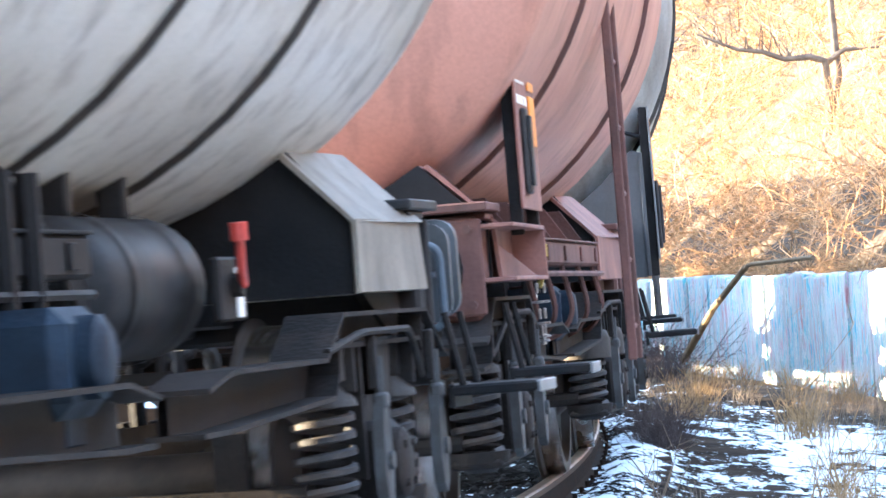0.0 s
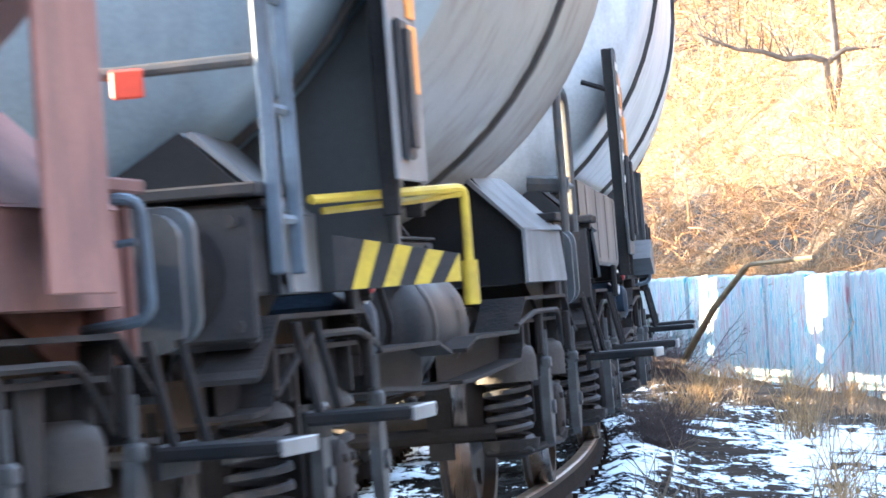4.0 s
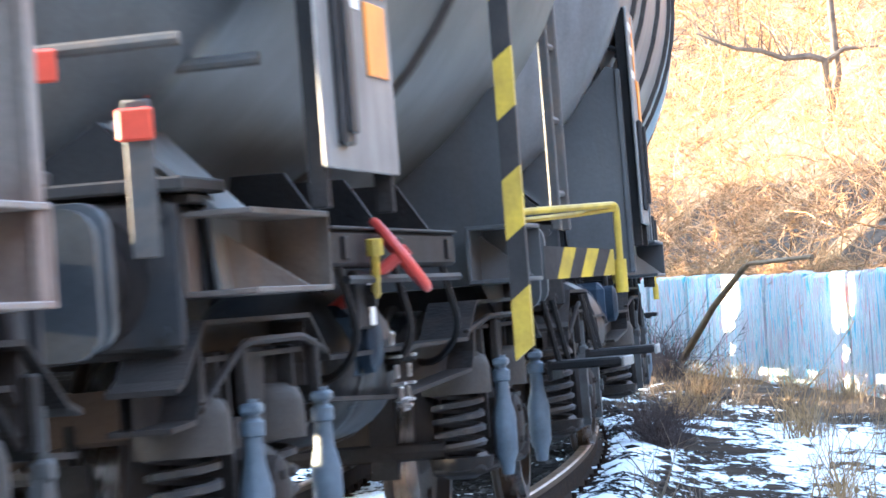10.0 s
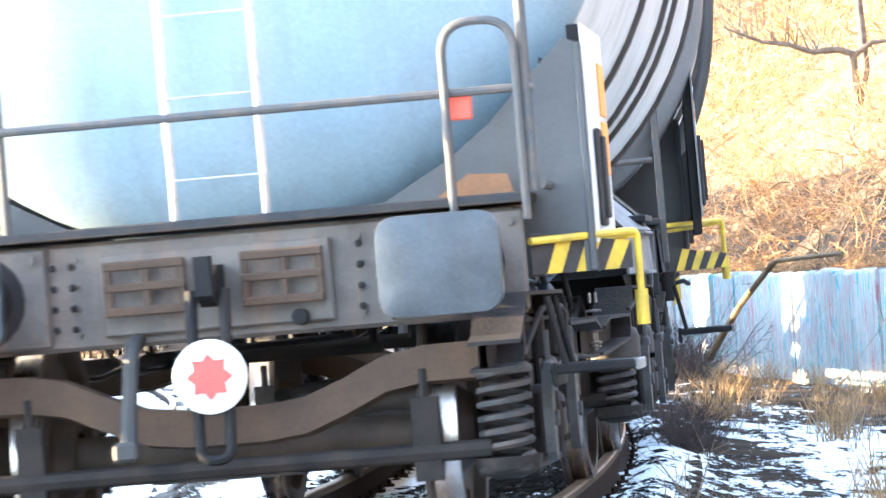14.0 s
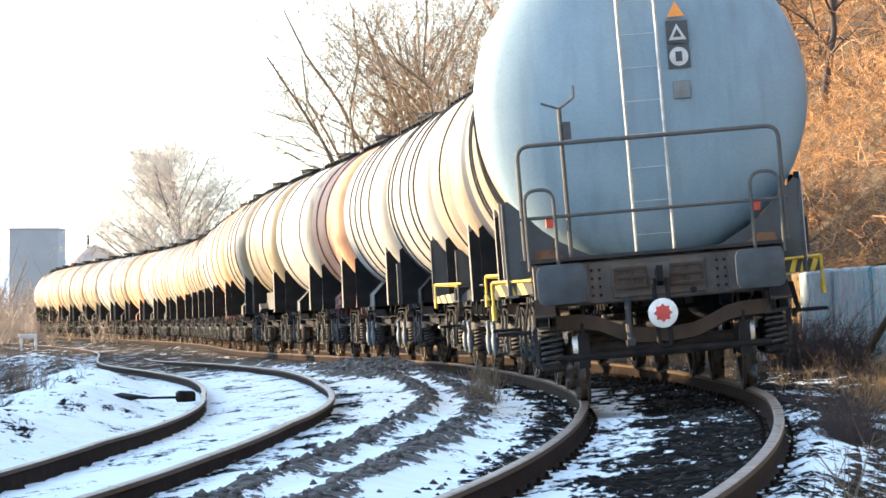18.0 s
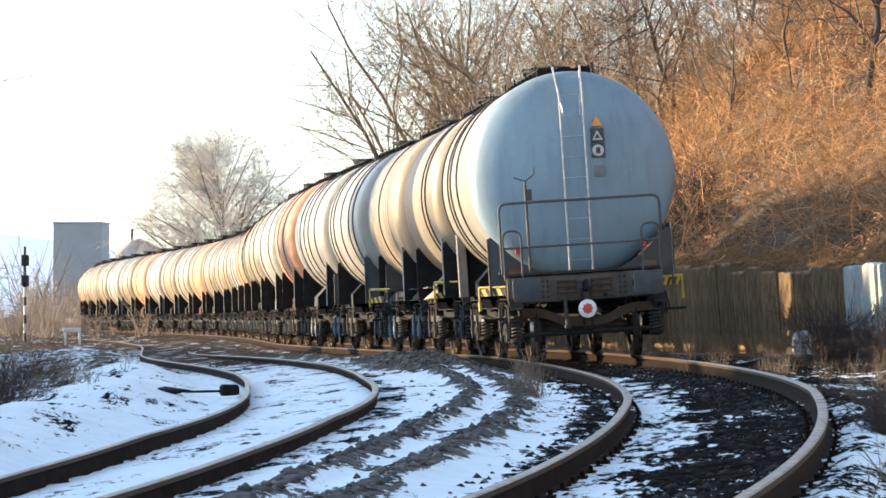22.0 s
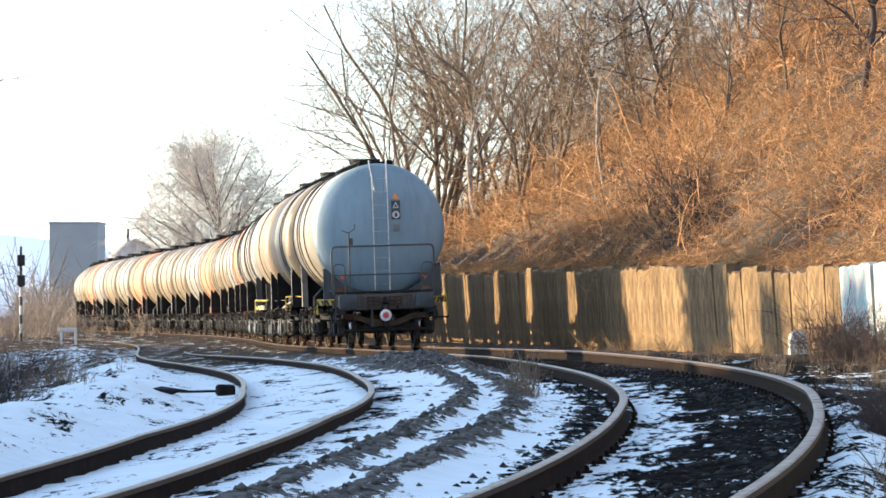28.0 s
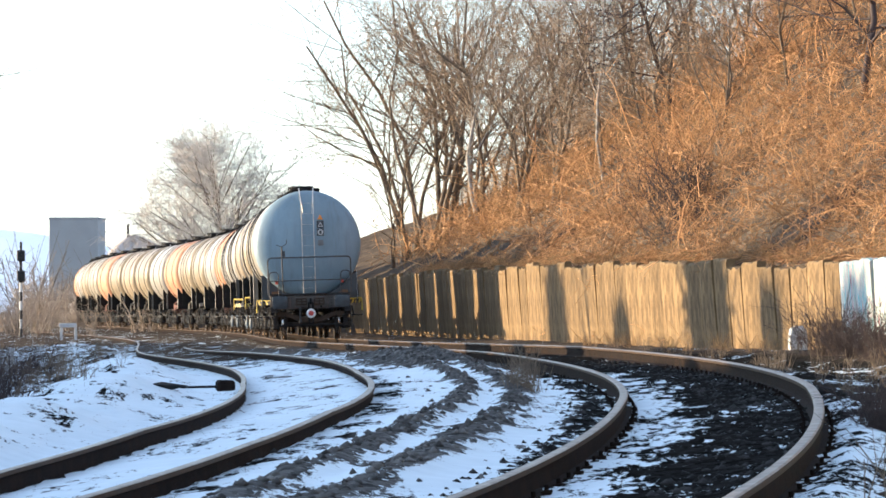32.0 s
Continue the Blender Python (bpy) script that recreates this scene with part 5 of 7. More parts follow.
        part("side_beam", sided(("skirt", a[0]), lambda: me_skirt(a[0], M["skirt"]), s), w, pose(0, y, 0))
    elif kind == "letters":
        tagged(part("lettering", sided("letters", me_letters, s), w, pose(s * off, y, a[0], 0, -s * a[1], 0)), kind="stuff")
    elif kind == "post":
        rp = part("reflector_post", shared("reflector_post", me_reflector_post), w, pose(s * off, y, a[0]))
        part("reflector", shared("side_reflector", me_side_reflector), rp, pose(0, -0.025, 0.3), "orange-red reflector")


BOTH = ("corner", "stripe", "tall", "step", "box", "hoop", "sill", "skirt")


def build_wagon(cfg):
    """One two-axle tank wagon, front towards +y, its origin at rail level in the middle."""
    L, half = cfg["L"], cfg["L"] / 2 - 0.82
    axles = [a - L / 2 for a in cfg["axles"]]
    w = thing("tank_wagon", cfg["label"], "tank wagon", group="wagons of the tank train")
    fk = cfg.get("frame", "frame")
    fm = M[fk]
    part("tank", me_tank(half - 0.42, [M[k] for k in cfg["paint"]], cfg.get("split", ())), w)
    for y, bw in cfg["bands"]:
        bm_ = cfg.get("band_mat", "band") if bw < 0.3 else "dark"
        part("band", shared(("band", bw, bm_), lambda: me_band(bw, 0.012 if bw > 0.3 else 0.022, M[bm_])), w, pose(0, y * half, Z_TANK))
    sm = cfg.get("saddle", cfg["paint"][0])
    dp = cfg.get("depth", 0.75)
    for e, ya in zip((-1, 1), axles):
        turn = 0 if e > 0 else 180
        sd = part("saddle", shared(("saddle", sm, dp), lambda: me_saddle(M[sm], dp)), w, pose(0, ya + e * (cfg.get("saddle_at", -0.15) - (0.75 if cfg.get("tail") and e < 0 else 0)), 0, 0, 0, turn))
        for s in (-1, 1):
            part("saddle_flange", sided(("flange", sm, dp), lambda: me_flange(M[sm], dp), s), sd)
        ys = min(abs(ya) + 0.7, L / 2 - 1.0)
        tail = bool(cfg.get("tail")) and e < 0
        part("end_frame", shared(("end", fk, L, ys, tail), lambda: me_end_frame(M["end_paint"] if fk == "frame" else fm, L, ys, tail)), w, pose(0, 0, 0, 0, 0, turn))
        for s in (-1, 1):
            bf = part("buffer", shared("buffer", me_buffer), w, pose(s * 0.875, e * (L / 2 - 0.62), 1.06, 0, 0, turn))
            part("buffer_plate", shared("buffer_plate", me_buffer_plate), bf)
        part("coupling", shared("hook", me_hook), w, pose(0, e * (L / 2 - 0.6), 0, 0, 0, turn))
        part("brake_hose", shared("hose", me_hose), w, pose(0, e * (L / 2 - 0.6), 0, 0, 0, turn))
        if cfg.get("rail_end", 0) in (e, 2):
            part("handrail", shared("handrail", me_handrail), w, pose(0, e * (L / 2 - 0.58), 1.3, 0, 0, turn))
        part("end_ladder", shared("end_ladder", me_end_ladder), w, pose(0, e * (half + 0.03), 0, 0, 0, turn), "thin galvanised ladder")
    part("walkway", shared(("walk", L), lambda: me_walkway(half)), w)
    part("dome", shared("dome", me_dome), w)
    part("outlet_pipe", shared("outlet", me_outlet), w, pose(0, 0.2, 0))
    part("brake_rigging", shared(("pipes", L), lambda: me_pipes(-half - 0.3, half + 0.3)), w)
    for kind, rel, off, *a in cfg["items"]:
        side_item(w, 1, rel - L / 2, kind, off, a)
        if kind in BOTH and (cfg.get("left_rail") or kind in ("sill", "skirt", "tall")):
            side_item(w, -1, rel - L / 2, kind, off, a)
    part("side_post", shared("side_post", me_side_post), w, pose(-1.3, (half - 0.7) * (1 if cfg.get("tail") else -1), 0))
    for e in (1,) if cfg.get("tail") else (-1, 1):
        part("end_fin", shared("end_fin", me_end_fin), w, pose(0, e * (half - 0.55), 0), "dark triangular stay plate")
    wagon_rows.append((w, L, axles, running_gear(w, axles, cfg)))
    return w


def tail_end(w, L):
    """What only the last wagon's rear carries: tail disc, lamp iron, signs, reflectors."""
    y = -(L / 2 - 0.6)
    d = part("tail_disc", shared("disc", me_disc), w, pose(0.0, y - 0.31, 0.735), "round white tail disc with a red star")
    part("disc_star", shared("disc_star", me_disc_star), d, None, "red star")
    part("lamp_iron", shared("lamp_iron", me_post), w, pose(-0.76, y + 0.02, 1.28))
    for sx in (-1, 1):
        part("gusset", shared(("gusset", sx), lambda: me_gusset(sx)), w, pose(sx * 0.95, y + 0.06, 1.3), "rust-brown corner gusset")
        tagged(part("draw_gear_plate", shared("draw_frame", me_draw_frame), w, pose(sx * 0.25, y - 0.055, 1.07), "rusty slotted plate"), "rusty slotted plate", kind="stuff")
        tagged(part("rivets", shared("rivets", me_rivets), w, pose(sx * 0.56 - 0.035, y - 0.02, 0.94)), kind="stuff")
    hy = -(L / 2 - 0.82)
    for z, me in ((3.44, "sign_tri_small"), (3.24, "sign_tri"), (3.02, "sign_round"), (2.72, "sign_plate")):
        part("sign", shared(me, lambda: me_sign(me)), w, pose(0.36, hy + 0.03 - 0.03, z), "small warning sign on the tank end")
    for s in (-1, 1):
        part("reflector", shared("reflector", me_reflector), w, pose(s * 0.92, y + 0.05, 1.62))


def me_draw_frame():
    """Slotted cheek plate beside the draw hook, with bolt heads."""
    g = Geo()
    for z0, z1 in ((-0.1, -0.065), (-0.012, 0.02), (0.065, 0.1)):
        g.box(-0.15, -0.03, z0, 0.15, 0.0, z1, 0.006)
    for x in (-0.15, -0.01, 0.12):
        g.box(x, -0.026, -0.1, x + 0.03, 0.0, 0.1, 0.005)
    return g.done("draw_gear_plate", M["rust_beam"])


def me_rivets():
    g = Geo()
    for i in range(2):
        for j in range(4):
            g.tube([(0.07 * i, 0, 0.075 * j), (0.07 * i, -0.02, 0.075 * j)], [0.014, 0.009], 8)
    return g.done("rivets", M["frame"], True)


def me_gusset(sx):
    g = Geo()
    g.prism([(-0.14, 0.0), (0.14, 0.0), (0.12 * sx, 0.07), (-0.02 * sx, 0.08)], "y", -0.012, 0.012)
    return g.done("gusset", M["gusset"])


def me_disc():
    g = Geo()
    g.lathe([(0.0, 0.0), (0.0, 0.12), (0.006, 0.132), (0.016, 0.132), (0.02, 0.12), (0.02, 0.0)], "y", 32)
    g.tube([(0, 0.02, 0.06), (0, 0.05, 0.12)], 0.01, 6)
    return g.done("tail_disc", M["white_paint"], True)


def me_disc_star():
    g = Geo()
    g.prism(star(8, 0.062, 0.086), "y", -0.006, 0.0)
    return g.done("disc_star", M["red"])


def me_sign(kind):
    g = Geo()
    if kind == "sign_plate":
        g.box(-0.075, -0.012, -0.08, 0.075, 0.0, 0.08, 0.004)
        return g.done(kind, M["board"])
    if kind == "sign_tri_small":
        g.prism([(-0.08, -0.06), (0.08, -0.06), (0, 0.08)], "y", -0.01, 0)
        return g.done(kind, M["orange"])
    g.cur = 1
    g.box(-0.1, -0.008, -0.105, 0.1, 0.0, 0.105, 0.003)
    g.cur = 0
    if kind == "sign_tri":
        g.prism([(-0.08, -0.07), (0.08, -0.07), (0, 0.075)], "y", -0.013, -0.008)
        g.cur = 1
        g.prism([(-0.04, -0.045), (0.04, -0.045), (0, 0.03)], "y", -0.017, -0.013)
    else:
        g.lathe([(-0.008, 0.085), (-0.013, 0.085), (-0.013, 0.0)], "y", 24)
        g.cur = 1
        g.box(-0.03, -0.018, -0.045, 0.03, -0.013, 0.045)
    return g.done(kind, M["post"], False, (M["slate"],))


# Fittings of each wagon: kind, distance from its rear buffer faces, distance from its middle line, sizes.
# Splits over angles 100 to 260 put the sunlit left side's tone into the colour.
TRAIN = [
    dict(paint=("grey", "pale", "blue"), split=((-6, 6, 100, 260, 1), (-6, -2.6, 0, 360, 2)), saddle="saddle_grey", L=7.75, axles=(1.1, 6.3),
         # these rings' dark colour stands in for the shading along raised stiffeners
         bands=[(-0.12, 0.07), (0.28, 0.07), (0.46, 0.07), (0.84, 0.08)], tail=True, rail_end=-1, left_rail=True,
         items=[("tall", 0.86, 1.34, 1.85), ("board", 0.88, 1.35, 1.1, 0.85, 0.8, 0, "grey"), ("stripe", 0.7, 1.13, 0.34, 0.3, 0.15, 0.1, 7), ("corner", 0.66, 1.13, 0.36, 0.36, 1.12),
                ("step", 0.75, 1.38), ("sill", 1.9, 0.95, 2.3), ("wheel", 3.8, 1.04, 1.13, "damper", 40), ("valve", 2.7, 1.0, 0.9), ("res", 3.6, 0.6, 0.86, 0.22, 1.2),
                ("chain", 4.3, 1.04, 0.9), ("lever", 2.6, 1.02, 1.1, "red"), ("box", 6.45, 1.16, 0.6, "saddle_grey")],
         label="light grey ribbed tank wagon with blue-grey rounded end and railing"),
    # mid_grey on the right of the rear head is shading put into the colour
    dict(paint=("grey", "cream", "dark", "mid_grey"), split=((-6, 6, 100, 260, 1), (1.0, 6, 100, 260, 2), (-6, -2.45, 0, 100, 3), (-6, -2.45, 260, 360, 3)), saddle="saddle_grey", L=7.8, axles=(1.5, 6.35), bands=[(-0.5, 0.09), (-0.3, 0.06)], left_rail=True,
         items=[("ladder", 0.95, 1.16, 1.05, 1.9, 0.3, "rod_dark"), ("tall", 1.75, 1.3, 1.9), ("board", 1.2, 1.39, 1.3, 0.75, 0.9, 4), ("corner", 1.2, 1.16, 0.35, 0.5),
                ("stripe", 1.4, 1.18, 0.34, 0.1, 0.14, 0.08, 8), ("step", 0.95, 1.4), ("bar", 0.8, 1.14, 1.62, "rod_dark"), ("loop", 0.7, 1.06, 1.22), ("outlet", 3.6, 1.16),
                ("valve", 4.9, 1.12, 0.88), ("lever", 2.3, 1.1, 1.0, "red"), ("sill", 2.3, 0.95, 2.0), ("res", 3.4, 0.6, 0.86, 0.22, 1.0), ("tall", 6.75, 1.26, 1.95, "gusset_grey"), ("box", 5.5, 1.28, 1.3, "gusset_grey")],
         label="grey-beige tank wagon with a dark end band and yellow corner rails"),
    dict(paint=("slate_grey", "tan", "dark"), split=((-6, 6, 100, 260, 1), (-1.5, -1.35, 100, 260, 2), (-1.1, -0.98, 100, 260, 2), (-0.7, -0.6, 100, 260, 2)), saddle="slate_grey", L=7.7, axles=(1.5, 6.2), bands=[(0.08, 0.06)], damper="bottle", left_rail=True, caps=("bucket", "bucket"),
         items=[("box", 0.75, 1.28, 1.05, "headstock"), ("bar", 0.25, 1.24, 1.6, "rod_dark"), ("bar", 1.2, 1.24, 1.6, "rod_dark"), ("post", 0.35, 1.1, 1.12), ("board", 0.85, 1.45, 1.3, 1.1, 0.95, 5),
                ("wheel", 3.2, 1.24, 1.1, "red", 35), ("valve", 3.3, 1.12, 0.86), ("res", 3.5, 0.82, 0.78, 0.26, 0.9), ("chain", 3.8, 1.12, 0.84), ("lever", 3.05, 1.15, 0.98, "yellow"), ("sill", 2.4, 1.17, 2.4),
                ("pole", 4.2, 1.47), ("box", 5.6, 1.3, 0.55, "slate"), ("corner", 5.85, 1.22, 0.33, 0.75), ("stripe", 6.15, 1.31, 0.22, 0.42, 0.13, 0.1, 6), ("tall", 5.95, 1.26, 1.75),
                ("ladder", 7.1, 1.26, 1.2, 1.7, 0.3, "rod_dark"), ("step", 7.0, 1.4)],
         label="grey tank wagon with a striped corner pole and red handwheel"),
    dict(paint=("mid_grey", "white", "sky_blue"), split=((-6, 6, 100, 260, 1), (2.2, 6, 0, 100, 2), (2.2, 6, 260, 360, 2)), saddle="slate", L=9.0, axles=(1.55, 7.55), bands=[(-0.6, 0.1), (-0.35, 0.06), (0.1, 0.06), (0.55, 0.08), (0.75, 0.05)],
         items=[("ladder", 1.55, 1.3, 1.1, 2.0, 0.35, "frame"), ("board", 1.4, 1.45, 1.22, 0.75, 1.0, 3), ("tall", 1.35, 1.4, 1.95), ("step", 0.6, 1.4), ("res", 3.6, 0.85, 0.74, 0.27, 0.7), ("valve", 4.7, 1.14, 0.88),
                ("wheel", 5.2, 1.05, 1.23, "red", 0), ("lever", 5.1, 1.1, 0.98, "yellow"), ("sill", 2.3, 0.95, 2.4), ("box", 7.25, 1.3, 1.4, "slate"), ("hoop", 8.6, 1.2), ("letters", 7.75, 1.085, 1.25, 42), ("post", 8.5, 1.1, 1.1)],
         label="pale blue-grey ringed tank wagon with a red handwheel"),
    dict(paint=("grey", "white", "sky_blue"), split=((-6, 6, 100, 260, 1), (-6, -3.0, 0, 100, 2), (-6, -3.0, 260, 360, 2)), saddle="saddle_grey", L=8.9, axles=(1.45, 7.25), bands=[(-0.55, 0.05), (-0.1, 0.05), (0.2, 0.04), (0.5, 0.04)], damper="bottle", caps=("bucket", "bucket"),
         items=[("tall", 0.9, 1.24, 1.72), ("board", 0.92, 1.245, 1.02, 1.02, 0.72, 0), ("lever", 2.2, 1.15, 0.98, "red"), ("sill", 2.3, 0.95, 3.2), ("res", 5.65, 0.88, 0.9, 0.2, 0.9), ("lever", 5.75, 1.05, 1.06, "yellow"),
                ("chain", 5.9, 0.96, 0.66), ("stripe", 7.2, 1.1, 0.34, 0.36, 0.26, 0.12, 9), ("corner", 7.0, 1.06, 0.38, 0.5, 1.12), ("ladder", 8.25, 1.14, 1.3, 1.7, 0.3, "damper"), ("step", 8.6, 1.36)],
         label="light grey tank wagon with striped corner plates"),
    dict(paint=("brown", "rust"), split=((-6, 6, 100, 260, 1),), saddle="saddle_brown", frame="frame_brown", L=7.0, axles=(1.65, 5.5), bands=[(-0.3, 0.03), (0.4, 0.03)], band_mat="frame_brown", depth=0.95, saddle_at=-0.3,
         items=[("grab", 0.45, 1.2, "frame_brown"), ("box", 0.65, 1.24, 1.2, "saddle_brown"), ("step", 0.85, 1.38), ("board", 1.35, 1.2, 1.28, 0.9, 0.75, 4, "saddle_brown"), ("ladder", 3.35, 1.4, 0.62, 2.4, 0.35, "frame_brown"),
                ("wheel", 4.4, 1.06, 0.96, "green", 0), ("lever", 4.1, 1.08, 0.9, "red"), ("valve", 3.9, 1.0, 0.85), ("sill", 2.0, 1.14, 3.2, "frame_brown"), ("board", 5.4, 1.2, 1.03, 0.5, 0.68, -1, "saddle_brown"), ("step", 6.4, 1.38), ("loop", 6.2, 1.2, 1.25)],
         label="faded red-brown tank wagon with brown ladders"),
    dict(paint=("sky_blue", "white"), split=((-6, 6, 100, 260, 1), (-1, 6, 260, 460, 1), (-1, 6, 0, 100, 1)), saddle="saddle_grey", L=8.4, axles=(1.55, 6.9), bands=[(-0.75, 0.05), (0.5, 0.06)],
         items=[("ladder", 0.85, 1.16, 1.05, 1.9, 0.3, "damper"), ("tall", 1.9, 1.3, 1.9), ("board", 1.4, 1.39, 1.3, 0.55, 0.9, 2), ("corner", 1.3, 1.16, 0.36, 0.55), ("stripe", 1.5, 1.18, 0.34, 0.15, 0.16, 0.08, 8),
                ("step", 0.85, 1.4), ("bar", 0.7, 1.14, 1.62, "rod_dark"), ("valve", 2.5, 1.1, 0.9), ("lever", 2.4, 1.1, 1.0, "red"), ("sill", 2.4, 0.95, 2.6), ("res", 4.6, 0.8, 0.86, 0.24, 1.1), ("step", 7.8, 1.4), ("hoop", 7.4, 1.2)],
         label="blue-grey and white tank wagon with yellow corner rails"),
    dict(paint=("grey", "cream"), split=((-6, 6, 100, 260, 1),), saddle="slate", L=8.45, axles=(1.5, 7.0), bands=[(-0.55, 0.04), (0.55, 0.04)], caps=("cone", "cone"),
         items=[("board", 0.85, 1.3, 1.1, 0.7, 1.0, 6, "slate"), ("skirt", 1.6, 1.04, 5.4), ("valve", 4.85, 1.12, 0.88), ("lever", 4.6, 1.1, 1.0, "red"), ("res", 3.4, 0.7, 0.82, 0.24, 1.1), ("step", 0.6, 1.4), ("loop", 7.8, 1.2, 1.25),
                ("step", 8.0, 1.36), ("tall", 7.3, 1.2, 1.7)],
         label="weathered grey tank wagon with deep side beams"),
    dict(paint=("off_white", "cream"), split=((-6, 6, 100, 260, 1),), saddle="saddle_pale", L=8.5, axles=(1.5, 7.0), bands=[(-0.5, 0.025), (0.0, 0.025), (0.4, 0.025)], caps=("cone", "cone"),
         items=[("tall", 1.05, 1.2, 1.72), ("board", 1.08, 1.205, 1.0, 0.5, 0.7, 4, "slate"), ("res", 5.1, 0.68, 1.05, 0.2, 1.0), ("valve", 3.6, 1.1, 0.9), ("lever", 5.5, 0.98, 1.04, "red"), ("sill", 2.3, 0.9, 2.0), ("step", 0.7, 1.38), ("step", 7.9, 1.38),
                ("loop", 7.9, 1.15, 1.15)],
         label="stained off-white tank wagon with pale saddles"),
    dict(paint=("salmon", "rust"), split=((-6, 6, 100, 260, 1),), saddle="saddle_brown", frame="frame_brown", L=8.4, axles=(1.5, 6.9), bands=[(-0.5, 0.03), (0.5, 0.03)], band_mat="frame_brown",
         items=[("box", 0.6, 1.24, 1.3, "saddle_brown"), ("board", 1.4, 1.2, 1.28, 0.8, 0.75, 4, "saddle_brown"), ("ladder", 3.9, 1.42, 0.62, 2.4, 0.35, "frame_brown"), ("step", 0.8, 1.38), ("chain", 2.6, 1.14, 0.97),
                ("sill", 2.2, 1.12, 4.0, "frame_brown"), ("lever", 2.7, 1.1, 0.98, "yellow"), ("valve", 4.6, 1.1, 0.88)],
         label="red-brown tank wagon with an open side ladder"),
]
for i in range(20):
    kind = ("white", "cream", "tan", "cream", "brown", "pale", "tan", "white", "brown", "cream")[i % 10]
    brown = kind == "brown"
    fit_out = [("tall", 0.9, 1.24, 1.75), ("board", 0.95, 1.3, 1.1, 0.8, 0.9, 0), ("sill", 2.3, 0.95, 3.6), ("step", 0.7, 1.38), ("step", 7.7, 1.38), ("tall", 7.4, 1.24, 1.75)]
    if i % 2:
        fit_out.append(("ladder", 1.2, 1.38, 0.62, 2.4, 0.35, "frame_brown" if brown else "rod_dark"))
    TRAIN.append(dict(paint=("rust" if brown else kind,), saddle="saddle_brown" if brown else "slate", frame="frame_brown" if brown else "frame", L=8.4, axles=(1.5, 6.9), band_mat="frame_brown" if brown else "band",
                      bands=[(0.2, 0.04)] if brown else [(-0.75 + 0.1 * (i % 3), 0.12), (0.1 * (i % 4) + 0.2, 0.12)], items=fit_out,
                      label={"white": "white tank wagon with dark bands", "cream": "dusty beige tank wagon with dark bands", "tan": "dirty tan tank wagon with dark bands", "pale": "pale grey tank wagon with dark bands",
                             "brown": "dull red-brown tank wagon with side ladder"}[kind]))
for cfg in TRAIN:
    build_wagon(cfg)
tail_end(wagon_rows[0][0], TRAIN[0]["L"])


# ---- motion of the train ----
def tail_s(t):
    """Arc length of the train's rear buffer faces at t seconds: an almost steady 5.3 metres a second."""
    return float(np.interp(t, (0, 14, 15.5, 17.5, 19, 21, 23, 28, 32), (-60.15, 14.05, 22.6, 32.7, 40.4, 51.6, 63.0, 90.2, 111.9)))


def motions():
    times = [i * 0.5 for i in range(65)]
    fine = [i * 0.1 for i in range(321)]
    back = 0.0
    for n, (w, L, axles, sets) in enumerate(wagon_rows):
        rows = []
        mid, base = (axles[0] + axles[1]) / 2, axles[1] - axles[0]
        for t in times:
            s = tail_s(t) + back + L / 2
            a, b = on_track(s + axles[0]), on_track(s + axles[1])
            head = math.atan2(b[0] - a[0], b[1] - a[1])
            cant = (a[4] + b[4]) / 2
            lift = (a[2] + b[2]) / 2 + 0.75 * math.sin(cant)
            tilt = math.degrees(math.atan2(b[2] - a[2], base))
            turn = pose(0, 0, 0, 0, 0, -math.degrees(head)) @ pose(0, 0, 0, tilt, -math.degrees(cant), 0)
            rows.append((t, Matrix.Translation(((a[0] + b[0]) / 2, (a[1] + b[1]) / 2, lift)) @ turn @ Matrix.Translation((0, -mid, 0))))
        walk(w, rows)
        if n < 10:
            for ws, yy in zip(sets, axles):
                walk(ws, [(t, pose(0, yy, 0.46, -math.degrees(tail_s(t) / 0.46), 0, 0)) for t in fine])
        back += L

# ---- retaining wall ----
def wall_place(s, extra=0.0):
    o = np.interp(s, WALL_S, WALL_O) + extra
    x, y, z, th, c = on_track(s, o)
    return x, y, th, float(np.interp(s, WALL_S, FOOT_Z)), float(np.interp(s, WALL_S, TOP_Z))


